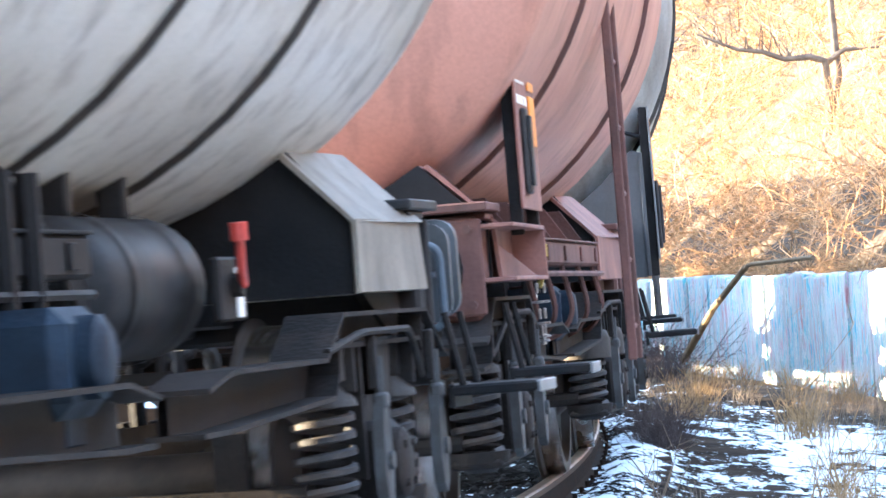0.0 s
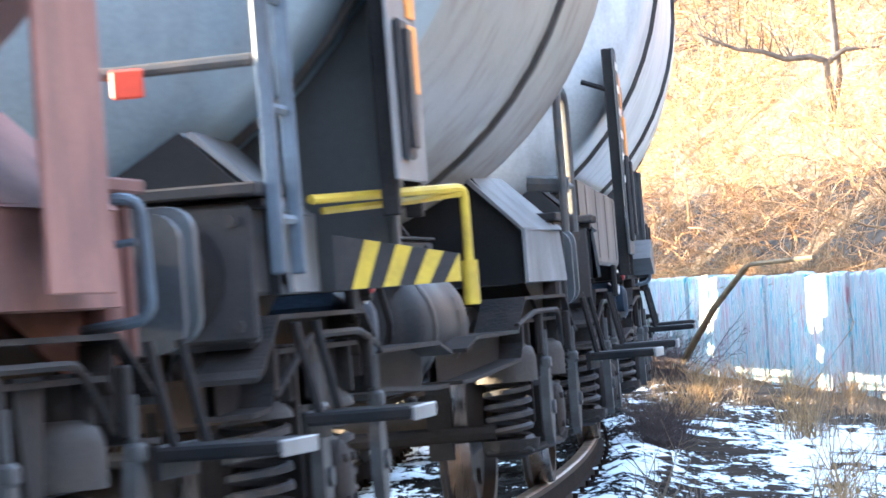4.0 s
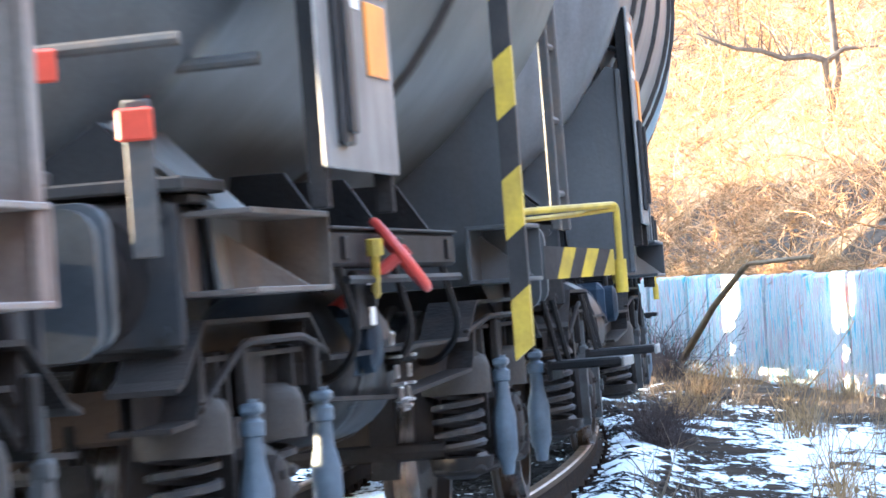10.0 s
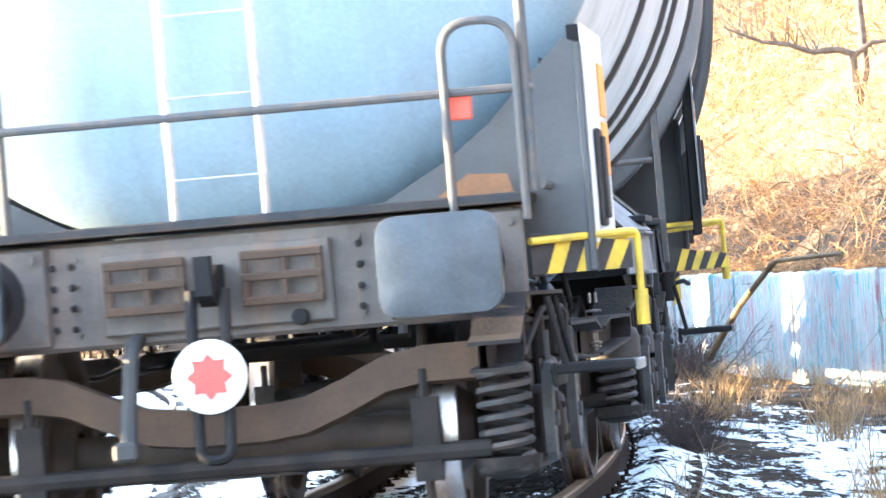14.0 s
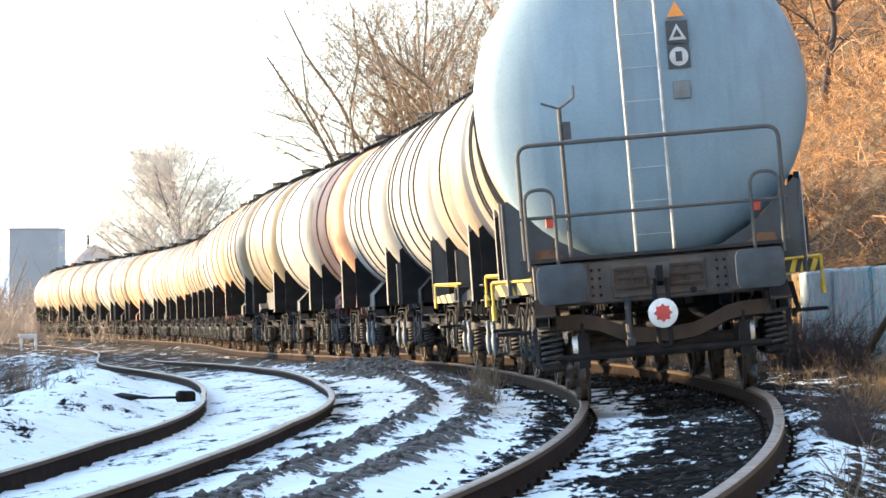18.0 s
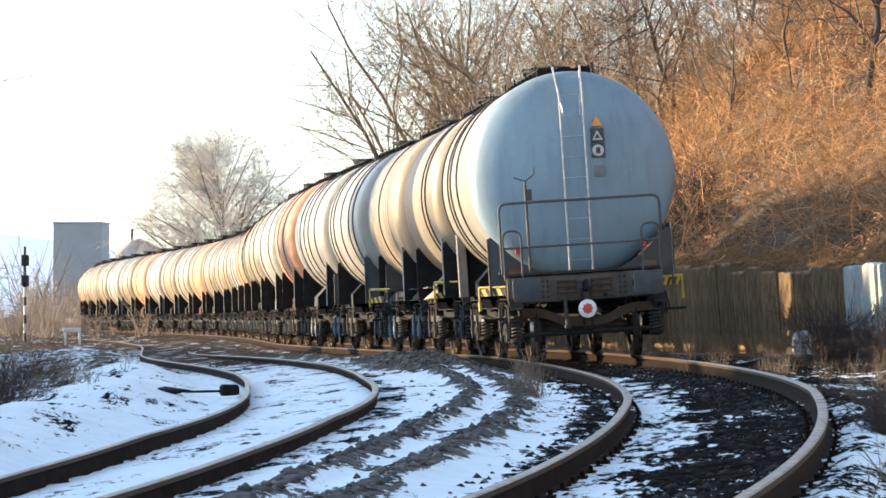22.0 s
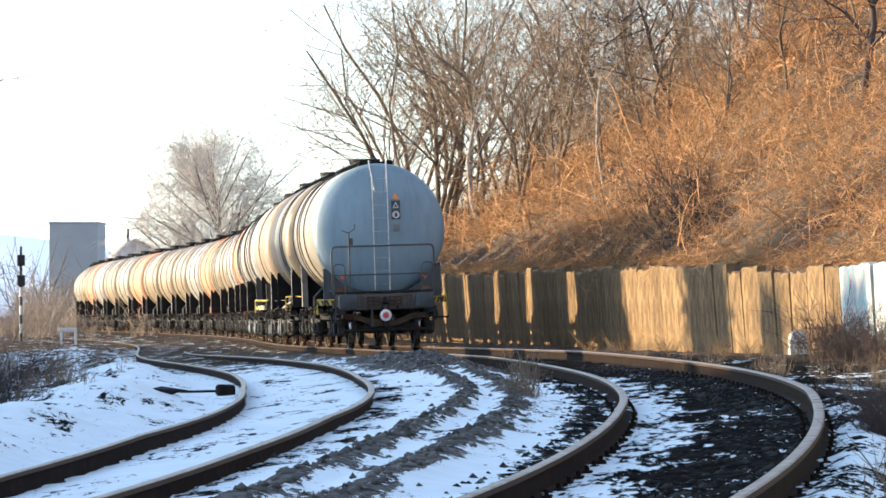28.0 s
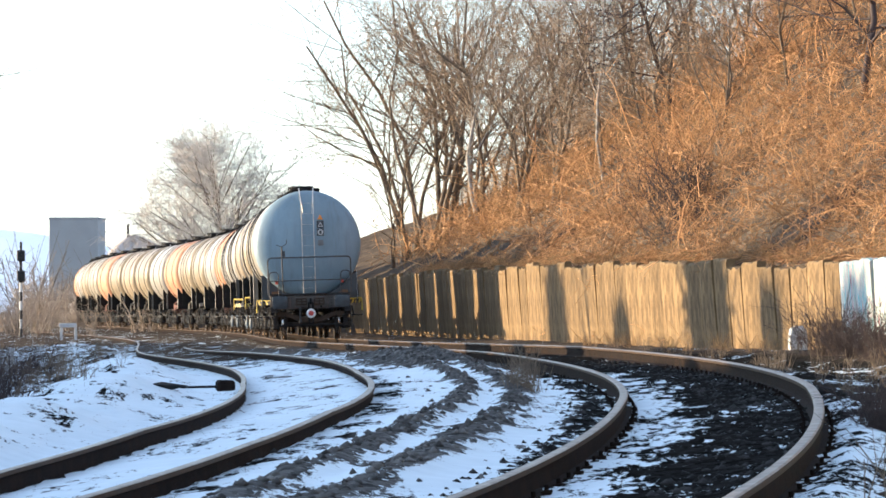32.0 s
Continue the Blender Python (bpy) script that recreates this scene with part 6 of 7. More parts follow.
def painted_concrete():
    """Old concrete under sprayed paint that has run and faded."""
    m = mat("painted_panel", (0.4, 0.41, 0.41), (0.28, 0.29, 0.29), 0.85, 0, 1.6, 0.6, (0.16, 0.15, 0.14), 0.6, per_object=0.15)
    nt = m.node_tree
    b = nt.nodes["Principled BSDF"]
    src = b.inputs["Base Color"].links[0].from_socket
    geo = nt.nodes.new("ShaderNodeNewGeometry")
    mp = nt.nodes.new("ShaderNodeMapping")
    mp.inputs["Scale"].default_value = (6.5, 6.5, 1.5)
    nt.links.new(geo.outputs["Position"], mp.inputs["Vector"])
    n = nt.nodes.new("ShaderNodeTexNoise")
    n.inputs["Scale"].default_value, n.inputs["Detail"].default_value = 1.6, 5
    n.inputs["Roughness"].default_value = 0.62
    nt.links.new(mp.outputs["Vector"], n.inputs["Vector"])
    r = nt.nodes.new("ShaderNodeValToRGB")
    cols = [(0.38, (0.04, 0.24, 0.36)), (0.42, (0.06, 0.36, 0.4)), (0.445, (0.1, 0.38, 0.4)), (0.455, (0.5, 0.49, 0.46)), (0.475, (0.52, 0.51, 0.47)), (0.483, (0.1, 0.22, 0.33)), (0.495, (0.12, 0.24, 0.33)),
            (0.503, (0.5, 0.47, 0.44)), (0.525, (0.52, 0.49, 0.45)), (0.533, (0.07, 0.24, 0.15)), (0.548, (0.09, 0.26, 0.16)), (0.556, (0.48, 0.45, 0.42)), (0.575, (0.24, 0.14, 0.27)), (0.6, (0.42, 0.3, 0.3)), (0.65, (0.32, 0.1, 0.11))]
    r.color_ramp.elements[0].position, r.color_ramp.elements[0].color = cols[0][0], (*cols[0][1], 1)
    r.color_ramp.elements[1].position, r.color_ramp.elements[1].color = cols[-1][0], (*cols[-1][1], 1)
    for p, c in cols[1:-1]:
        r.color_ramp.elements.new(p).color = (*c, 1)
    nt.links.new(n.outputs["Fac"], r.inputs["Fac"])
    n2 = nt.nodes.new("ShaderNodeTexNoise")
    n2.inputs["Scale"].default_value, n2.inputs["Detail"].default_value = 1.1, 5
    nt.links.new(mp.outputs["Vector"], n2.inputs["Vector"])
    mr = nt.nodes.new("ShaderNodeMapRange")
    mr.inputs["From Min"].default_value, mr.inputs["From Max"].default_value = 0.38, 0.52
    mr.inputs["To Max"].default_value = 0.9
    nt.links.new(n2.outputs["Fac"], mr.inputs["Value"])
    mx = nt.nodes.new("ShaderNodeMix")
    mx.data_type = "RGBA"
    nt.links.new(mr.outputs[0], mx.inputs["Factor"])
    nt.links.new(src, mx.inputs["A"])
    nt.links.new(r.outputs["Color"], mx.inputs["B"])
    nt.links.new(mx.outputs["Result"], b.inputs["Base Color"])
    return m


M["painted"] = painted_concrete()


def me_panel(material, seed):
    """Upright concrete slab with worn edges and a chipped top, one metre wide and high before it is placed."""
    rr = random.Random(seed)
    g = Geo()
    n = 6
    top = [1.0 + rr.uniform(-0.025, 0.012) for _ in range(n + 1)]
    v, f = [], []
    for i in range(n + 1):
        x = -0.497 + 0.994 * i / n
        b = 0.012 if i in (0, n) else 0.0
        v += [(x, -0.09 + b, -0.25), (x, -0.09 + b + rr.uniform(-0.006, 0.006), top[i] - 0.02), (x, -0.075 + b, top[i]), (x, 0.09, top[i]), (x, 0.09, -0.25)]
    for i in range(n):
        a = i * 5
        f += [(a + k, a + 5 + k, a + 5 + (k + 1) % 5, a + (k + 1) % 5) for k in range(5)]
    f += [(0, 1, 2, 3, 4), (n * 5 + 4, n * 5 + 3, n * 5 + 2, n * 5 + 1, n * 5)]
    g.add(v, f)
    return g.done("panel", material)


wall = thing("wall", "weathered concrete retaining wall of upright slabs", "wall", kind="structure")
plain = [me_panel(M["panel"], 20 + i) for i in range(4)]
painted = [me_panel(M["painted"], 30 + i) for i in range(4)]
rng = random.Random(11)
s = 18.0
k = 0
while s < 190:
    wd = rng.uniform(1.35, 1.65)
    x, y, th, zf, zt = wall_place(s + wd / 2)
    me = (painted if s < 65.4 else plain)[k % 4]
    h = zt - zf + rng.uniform(-0.1, 0.07) * (0.25 if s < 65.4 else 1.0)
    m = Matrix.Translation((x, y, zf)) @ pose(0, 0, 0, 0, 0, -math.degrees(th) - 90 + rng.uniform(-0.8, 0.8)) @ pose(0, 0, 0, rng.uniform(2.5, 5.0), 0, 0) @ Matrix.Diagonal((wd, 1, h, 1))
    part("panel", me, wall, m)
    s += wd
    k += 1



# ---- bare trees and brush ----
def branch_mesh(rr, trunk_h, r0, spread, levels, kids, wob=0.15, droop=0.0, lean=(0, 0), twig_r=0.006, crown_from=0.25, reach=1.0):
    """Trunk and branches of a bare tree, as two sets of tapered tubes: (trunk and limbs, twigs)."""
    sets = {0: ([], []), 1: ([], [])}

    def tube(pts, ra, rb, which, n):
        v, f = sets[which]
        base = len(v)
        P = [Vector(p) for p in pts]
        m = len(P)
        for i, p in enumerate(P):
            d = (P[min(i + 1, m - 1)] - P[max(i - 1, 0)]).normalized()
            a = d.orthogonal().normalized()
            b = d.cross(a)
            r = ra + (rb - ra) * i / (m - 1)
            for k in range(n):
                w = 2 * math.pi * k / n
                v.append(tuple(p + (a * math.cos(w) + b * math.sin(w)) * r))
        for i in range(m - 1):
            for k in range(n):
                f.append((base + i * n + k, base + i * n + (k + 1) % n, base + (i + 1) * n + (k + 1) % n, base + (i + 1) * n + k))

    def grow(p, d, length, r, lev):
        n = 5 if lev == 0 else (3 if lev < levels else 2)
        pts, q, dd = [p.copy()], p.copy(), d.copy()
        for i in range(n):
            dd = (dd + Vector((rr.gauss(0, wob), rr.gauss(0, wob), rr.gauss(0.03, wob * 0.7) - droop * (lev > 1)))).normalized()
            q = q + dd * length / n
            pts.append(q.copy())
        r1 = max(r * (0.35 if lev == 0 else 0.3), twig_r * 0.5)
        tube(pts, r, r1, 0 if lev < 2 else 1, 7 if lev == 0 else (4 if lev == 1 else 3))
        if lev >= levels:
            return
        cnt = kids[lev]
        for i in range(cnt):
            t = crown_from + (1 - crown_from) * (i + rr.random()) / cnt if lev == 0 else 0.2 + 0.8 * (i + rr.random()) / cnt
            j = min(int(t * n), n - 1)
            o = pts[j].lerp(pts[j + 1], t * n - j)
            dirn = (pts[j + 1] - pts[j]).normalized()
            side = dirn.orthogonal().normalized()
            side.rotate(Matrix.Rotation(rr.uniform(0, 2 * math.pi), 3, dirn))
            ang = rr.uniform(0.45, 0.95) * spread
            nd = (dirn * math.cos(ang) + side * math.sin(ang)).normalized()
            ln = length * (reach * (0.62 - 0.3 * t) if lev == 0 else 0.5 - 0.15 * t) * rr.uniform(0.75, 1.25)
            grow(o, nd, ln, max(r * (1 - 0.65 * t) * 0.5, twig_r), lev + 1)

    grow(Vector((0, 0, -0.15)), Vector((lean[0], lean[1], 1)).normalized(), trunk_h, r0, 0)
    return sets


def build_tree(name, label, rr, where, bark="bark", twig="twig", yaw=0.0, group="bare trees on the bank", **kw):
    sets = branch_mesh(rr, **kw)
    t = thing(name, label, "tree", Matrix.Translation(where) @ pose(0, 0, 0, 0, 0, yaw), group)
    part("trunk", mesh_of("trunk", *sets[0], M[bark], True), t)
    part("crown", mesh_of("crown", *sets[1], M[twig], True), t)
    return t


def at_view(px, d):
    """Plan place from a sideways slope (px) and a nominal distance d along the lens axis."""
    return (px / 5400.0 * d, d * 1.2963)


def on_bank(px, off):
    """The place on the bank, off metres right of the track, that lies in the direction px."""
    d = np.arange(50, 190, 0.5)
    o = frenet(px / 5400.0 * d, d * 1.2963)[1]
    k = int(np.argmax(o >= off)) if (o >= off).any() else len(d) - 1
    x, y = at_view(px, float(d[k]))
    return (x, y, float(ground_z(np.array([x]), np.array([y]))[0]))


rr = random.Random(21)
proto_me = []
for i in range(5):
    rs = random.Random(40 + i)
    both = {0: ([], []), 1: ([], [])}
    for k in range((3, 2, 4, 2, 3)[i]):
        a = rs.uniform(0, 6.283)
        q = branch_mesh(rs, trunk_h=rs.uniform(6.5, 9.5), r0=rs.uniform(0.06, 0.1), spread=1.15, levels=3, kids=(12, 7, 5), wob=0.17, droop=0.04,
                        lean=(0.13 * math.cos(a), 0.13 * math.sin(a)), crown_from=0.22, twig_r=0.007)
        for w in (0, 1):
            n = len(both[w][0])
            both[w][0].extend((x + 0.2 * math.cos(a), y + 0.2 * math.sin(a), z) for x, y, z in q[w][0])
            both[w][1].extend(tuple(j + n for j in f) for f in q[w][1])
    proto_me.append((mesh_of("trunk", *both[0], M["bark"], True), mesh_of("crown", *both[1], M["twig"], True)))


def plant(i, where, scale, yaw, label):
    t = thing("bare_tree", label, "tree", Matrix.Translation(where) @ pose(0, 0, 0, rng.uniform(-4, 4), rng.uniform(-4, 4), yaw) @ Matrix.Scale(scale, 4), "bare trees on the bank")
    part("trunk", proto_me[i][0], t)
    part("crown", proto_me[i][1], t)
    return t


# on the bank: direction from the lens axis, metres right of the track, size
for px, off, sc in ((-90, 7.0, 0.8), (-62, 8.2, 1.25), (-38, 9.0, 1.45), (-15, 8.0, 1.4), (12, 8.8, 1.4), (30, 11.0, 1.4), (62, 9.0, 1.25), (95, 10.0, 1.15), (130, 8.5, 0.9),
                    (160, 11.5, 1.1), (200, 9.0, 0.85), (235, 12.0, 1.05), (285, 10.0, 0.75), (330, 13.0, 0.95), (380, 10.5, 0.6), (440, 13.0, 0.8), (500, 10.5, 0.5),
                    (545, 14.0, 0.85), (610, 11.0, 0.5), (660, 14.0, 0.8), (735, 12.0, 0.6)):
    plant(rr.randrange(5), on_bank(px, off), sc * rr.uniform(0.92, 1.08), rr.uniform(0, 360), "leafless tree of several grey-brown stems on the bank")
build_tree("birch_tree", "leaning pale birch with bare twigs", random.Random(3), on_bank(70, 8.8), "birch",
           trunk_h=8.5, r0=0.1, spread=0.9, levels=3, kids=(9, 6, 5), lean=(-0.26, 0.05), crown_from=0.3)
build_tree("birch_tree", "tall pale birch with bare twigs", random.Random(6), on_bank(46, 9.6), "birch",
           trunk_h=12.0, r0=0.09, spread=0.9, levels=3, kids=(11, 6, 5), lean=(-0.05, 0.0), crown_from=0.4)
build_tree("birch_tree", "slender pale birch with bare twigs", random.Random(8), on_bank(285, 9.5), "birch",
           trunk_h=7.5, r0=0.06, spread=0.9, levels=3, kids=(10, 6, 4), lean=(-0.22, 0.0), crown_from=0.4)
# old tree with a long level branch above the painted wall
x, y = at_view(1082, 52)
z = float(ground_z(np.array([x]), np.array([y]))[0])
old = build_tree("bare_tree", "gnarled leafless tree with a long level branch", random.Random(14), (x, y, z), trunk_h=6.5, r0=0.085, spread=0.9, levels=3, kids=(5, 5, 4), crown_from=0.6)
g = Geo()
kn = 5.53 - z
g.tube([(0.1, -0.05, kn - 1.3), (0.04, -0.12, kn - 0.5), (-0.05, -0.2, kn + 0.05), (-0.3, -0.25, kn + 0.12), (-0.75, -0.3, kn + 0.07), (-1.15, -0.3, kn + 0.2), (-1.6, -0.3, kn + 0.24), (-2.3, -0.3, kn + 0.5)],
       [0.06, 0.075, 0.085, 0.06, 0.05, 0.045, 0.035, 0.015], 8)
g.tube([(-0.05, -0.2, kn), (0.3, -0.25, kn + 0.25), (0.9, -0.3, kn + 0.3)], [0.06, 0.045, 0.02], 7)
rb = random.Random(4)
for i in range(26):
    a = -0.2 - 2.0 * rb.random()
    h = kn + 0.1 - 0.1 * a * (a < -1)
    g.tube([(a, -0.3, h), (a - rb.uniform(-0.1, 0.3), -0.3 + rb.gauss(0, 0.2), h + rb.uniform(0.2, 0.5)), (a - rb.uniform(0, 0.6), -0.3 + rb.gauss(0, 0.3), h + rb.uniform(0.5, 1.1))], [0.016, 0.011, 0.005], 4)
part("limb", g.done("limb", M["bark"], True), old)
# spreading dark tree high on the bank
x, y = at_view(742, 70)
build_tree("bare_tree", "dark spreading leafless tree above the brush", random.Random(31), (x, y, float(ground_z(np.array([x]), np.array([y]))[0]) - 0.2), "thorn", "thorn", yaw=40,
           trunk_h=6.0, r0=0.1, spread=1.6, levels=3, kids=(14, 9, 7), wob=0.22, crown_from=0.2, twig_r=0.008)
x, y = at_view(420, 92)
build_tree("bare_tree", "dark spreading leafless tree above the brush", random.Random(33), (x, y, float(ground_z(np.array([x]), np.array([y]))[0]) - 0.2), "thorn", "thorn", yaw=10,
           trunk_h=7.0, r0=0.09, spread=1.4, levels=3, kids=(13, 8, 5), wob=0.2, crown_from=0.3, twig_r=0.009)
# round tree far down the line
x, y = at_view(-372, 250)
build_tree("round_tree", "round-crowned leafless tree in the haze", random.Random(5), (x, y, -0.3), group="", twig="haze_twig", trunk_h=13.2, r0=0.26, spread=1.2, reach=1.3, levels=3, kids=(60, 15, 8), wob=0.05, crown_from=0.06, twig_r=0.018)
# tree at the side, whose twigs reach into view
x, y = at_view(-984, 75)
build_tree("side_tree", "leafless tree beside the side track", random.Random(9), (x, y, -0.6), group="", trunk_h=7.4, r0=0.13, spread=0.9, levels=3, kids=(16, 8, 6), crown_from=0.3)


def scatter(name, label, category, material, places, variants, seed):
    """One object of many small plants: variants are vertex and face arrays, places rows of x, y, z, size, yaw."""
    rn = np.random.RandomState(seed)
    V, F, n = [], [], 0
    for x, y, z, sc, yaw in places:
        v, f = variants[rn.randint(len(variants))]
        c, s_ = math.cos(yaw), math.sin(yaw)
        V.append(np.stack([x + sc * (v[:, 0] * c - v[:, 1] * s_), y + sc * (v[:, 0] * s_ + v[:, 1] * c), z + sc * v[:, 2]], 1))
        F.append(f + n)
        n += len(v)
    V, F = np.concatenate(V), np.concatenate(F)
    me = bpy.data.meshes.new(name)
    me.vertices.add(len(V))
    me.vertices.foreach_set("co", V.ravel().astype(np.float32))
    w = F.shape[1]
    me.loops.add(F.size)
    me.loops.foreach_set("vertex_index", F.ravel().astype(np.int32))
    me.polygons.add(len(F))
    me.polygons.foreach_set("loop_start", np.arange(0, F.size, w, dtype=np.int32))
    me.materials.append(material)
    me.update()
    me.validate()
    return tagged(new(name, me), label, category, "", "stuff")


def tube_into(V, F, pts, ra, rb):
    """Adds a three-sided tapered tube along pts to the lists V and F."""
    n, m = len(V), len(pts)
    ax = np.asarray(pts[-1]) - np.asarray(pts[0])
    u = np.cross(ax, (0.31, 0.87, 0.2))
    u = u / max(np.linalg.norm(u), 1e-9)
    w = np.cross(ax, u)
    w = w / max(np.linalg.norm(w), 1e-9)
    for i, p in enumerate(pts):
        r = ra + (rb - ra) * i / (m - 1)
        for k in range(3):
            V.append(tuple(p + r * (u * math.cos(2.094 * k) + w * math.sin(2.094 * k))))
    for i in range(m - 1):
        for k in range(3):
            F.append((n + i * 3 + k, n + i * 3 + (k + 1) % 3, n + i * 3 + 3 + (k + 1) % 3, n + i * 3 + 3 + k))


def along(pts, t):
    j = min(int(t * (len(pts) - 1)), len(pts) - 2)
    return pts[j] + (pts[j + 1] - pts[j]) * (t * (len(pts) - 1) - j)


def stems(seed, count, height, r, fan, forks, segs=2, spread_foot=0.25, wob=0.12):
    """A clump of thin forked stems, as arrays of three-sided tubes."""
    rn = np.random.RandomState(seed)
    V, F = [], []
    for _ in range(count):
        a, q = rn.uniform(0, 6.283), rn.uniform(0, spread_foot)
        d = np.array([rn.normal(0, fan), rn.normal(0, fan), 1.0])
        h = height * rn.uniform(0.5, 1.1)
        pts = [np.array([q * math.cos(a), q * math.sin(a), 0.0])]
        for i in range(segs):
            d = d + rn.normal(0, wob, 3)
            pts.append(pts[-1] + d * h / segs)
        tube_into(V, F, pts, r, r * 0.4)
        for _f in range(forks):
            o = along(pts, rn.uniform(0.3, 0.95))
            tube_into(V, F, [o, o + (0.45 * d + rn.normal(0, 0.75, 3)) * h * rn.uniform(0.15, 0.4)], r * 0.5, r * 0.25)
    return np.array(V, float), np.array(F, int)


def bramble(seed, canes, size, r, twigs, flat=0.0):
    """A tangle of arching canes with short twigs that point every way."""
    rn = np.random.RandomState(seed)
    V, F = [], []
    for _ in range(canes):
        a, q = rn.uniform(0, 6.283), 0.55 * size * math.sqrt(rn.uniform(0, 1))
        p = np.array([q * math.cos(a), q * math.sin(a), rn.uniform(-0.05, 0.3) * size])
        az, el = rn.uniform(0, 6.283), rn.uniform(0.15 - flat, 1.4 - flat)
        d = np.array([math.cos(az) * math.cos(el), math.sin(az) * math.cos(el), math.sin(el)])
        ln = size * rn.uniform(0.6, 1.25)
        pts = [p]
        for i in range(4):
            d = d + rn.normal(0, 0.22, 3) - np.array([0, 0, 0.16])
            d = d / np.linalg.norm(d)
            pts.append(pts[-1] + d * ln / 4)
        tube_into(V, F, pts, r, r * 0.4)
        for _f in range(twigs):
            o = along(pts, rn.uniform(0.15, 1.0))
            e = rn.normal(0, 1.0, 3)
            e = (e / np.linalg.norm(e) + 0.5 * d) * size * rn.uniform(0.12, 0.38)
            tube_into(V, F, [o, o + e], r * 0.5, r * 0.22)
    return np.array(V, float), np.array(F, int)


def spots(seed, count, s0, s1, o0, o1, size, lift=-0.03):
    rn = np.random.RandomState(seed)
    s, o = rn.uniform(s0, s1, count), rn.uniform(o0, o1, count)
    x, y, _, th, _ = on_track(s, o)
    z = ground_z(x, y)
    return np.stack([x, y, z + lift, rn.uniform(*size, count), rn.uniform(0, 6.283, count)], 1)


shrubs = [bramble(60 + i, 7, 1.4, 0.0128, 7) for i in range(7)]
scatter("brush", "dense tangled reddish-brown brush on the bank", "brush", M["brush"],
        np.concatenate([spots(1, 600, 38, 112, 6.2, 11, (0.55, 1.05)), spots(11, 430, 40, 112, 11, 18, (0.7, 1.4)), spots(2, 380, 108, 175, 6.6, 20, (0.9, 1.7)), spots(3, 170, 38, 110, 18, 29, (1.0, 1.8))]), shrubs, 4)
creeper = [bramble(210 + i, 6, 0.8, 0.009, 6, 0.6) for i in range(4)]
scatter("wall_creeper", "low brown brush hanging over the wall's top", "brush", M["brush"],
        np.concatenate([spots(14, 420, 36, 150, 5.4, 6.3, (0.4, 0.85)), spots(16, 220, 60, 128, 5.8, 8.2, (0.7, 1.2))]), creeper, 24)
thicket = [bramble(230 + i, 12, 1.3, 0.0055, 12, -0.25) for i in range(4)]
scatter("thicket", "grey-brown leafless thicket behind the trees on the bank", "thicket", M["twig"], spots(17, 80, 118, 196, 9.5, 21, (2.0, 3.4)), thicket, 25)
tufts = [stems(80 + i, 12, 0.5, 0.006, 0.45, 0, 2, 0.14) for i in range(4)]
scatter("dry_grass", "dry yellow grass hanging over the wall and on the bank", "grass", M["grass"],
        np.concatenate([spots(5, 520, 36, 155, 5.45, 6.6, (0.4, 0.9)), spots(6, 260, 38, 116, 6.5, 14, (0.5, 1.2)), spots(7, 70, 31, 90, 3.9, 5.1, (0.5, 1.0))]), tufts, 6)
clump = [stems(150 + i, 26, 0.5, 0.005, 0.3, 2, 3, 0.22) for i in range(3)]
pl = []
for px, d, n in ((842, 28.5, 3), (850, 29.2, 3), (880, 39, 3), (1060, 23, 4), (1144, 16, 3), (1130, 33, 4), (990, 41, 3), (930, 43, 3)):
    for i in range(n):
        a, b = at_view(px + rr.gauss(0, 14), d + rr.gauss(0, 0.8))
        pl.append((a, b, float(ground_z(np.array([a]), np.array([b]))[0]) - 0.02, rr.uniform(0.5, 1.0), rr.uniform(0, 6.28)))
scatter("tall_grass", "clumps of tall straw-coloured dead grass in the gravel", "grass", M["grass"], np.array(pl), clump, 13)
weeds = [stems(90 + i, 9, 0.42, 0.004, 0.22, 3, 2, 0.16) for i in range(4)]
scatter("weeds", "thin dead weeds standing in the snow beside the rails", "weed", M["weed"],
        np.concatenate([spots(8, 90, 15, 77, 1.2, 4.6, (0.4, 1.1)), spots(15, 70, 24, 44, 2.5, 4.6, (0.5, 1.0)), spots(9, 14, 41, 49, -1.9, -1.5, (0.7, 1.1)), spots(10, 160, 28, 97, -12, -6.6, (0.6, 1.4)),
                        spots(12, 30, 23, 33, -8, -6.4, (0.7, 1.2))]), weeds, 7)


thorns = [stems(170 + i, 24, 0.75, 0.007, 0.55, 7, 3, 0.35, 0.25) for i in range(4)]
pl = []
for px, d, n in ((788, 20.5, 8), (800, 20.8, 8), (660, 47, 3), (690, 46, 4), (725, 45, 5), (765, 44, 5), (800, 43, 5), (-700, 52, 1), (-745, 46, 2), (-775, 42, 2), (-735, 58, 2), (-765, 37, 2)):
    for i in range(n):
        a, b = at_view(px + rr.gauss(0, 11), d + rr.gauss(0, 0.4 if d > 30 else 0.12))
        pl.append((a, b, float(ground_z(np.array([a]), np.array([b]))[0]) - 0.03, rr.uniform(0.6, 1.05) * min(1.0, d / 45), rr.uniform(0, 6.28)))
for i in range(5):
    so, oo = rr.uniform(90, 100), rr.uniform(6.0, 8.0)
    a, b, _, _, _ = on_track(so, oo)
    pl.append((float(a), float(b), float(ground_z(np.array([a]), np.array([b]))[0]) - 0.05, rr.uniform(1.3, 2.1), rr.uniform(0, 6.28)))
scatter("thorn_bush", "dark tangled thorn bushes along the wall and the bank", "bush", M["thorn"], np.array(pl), thorns, 14)

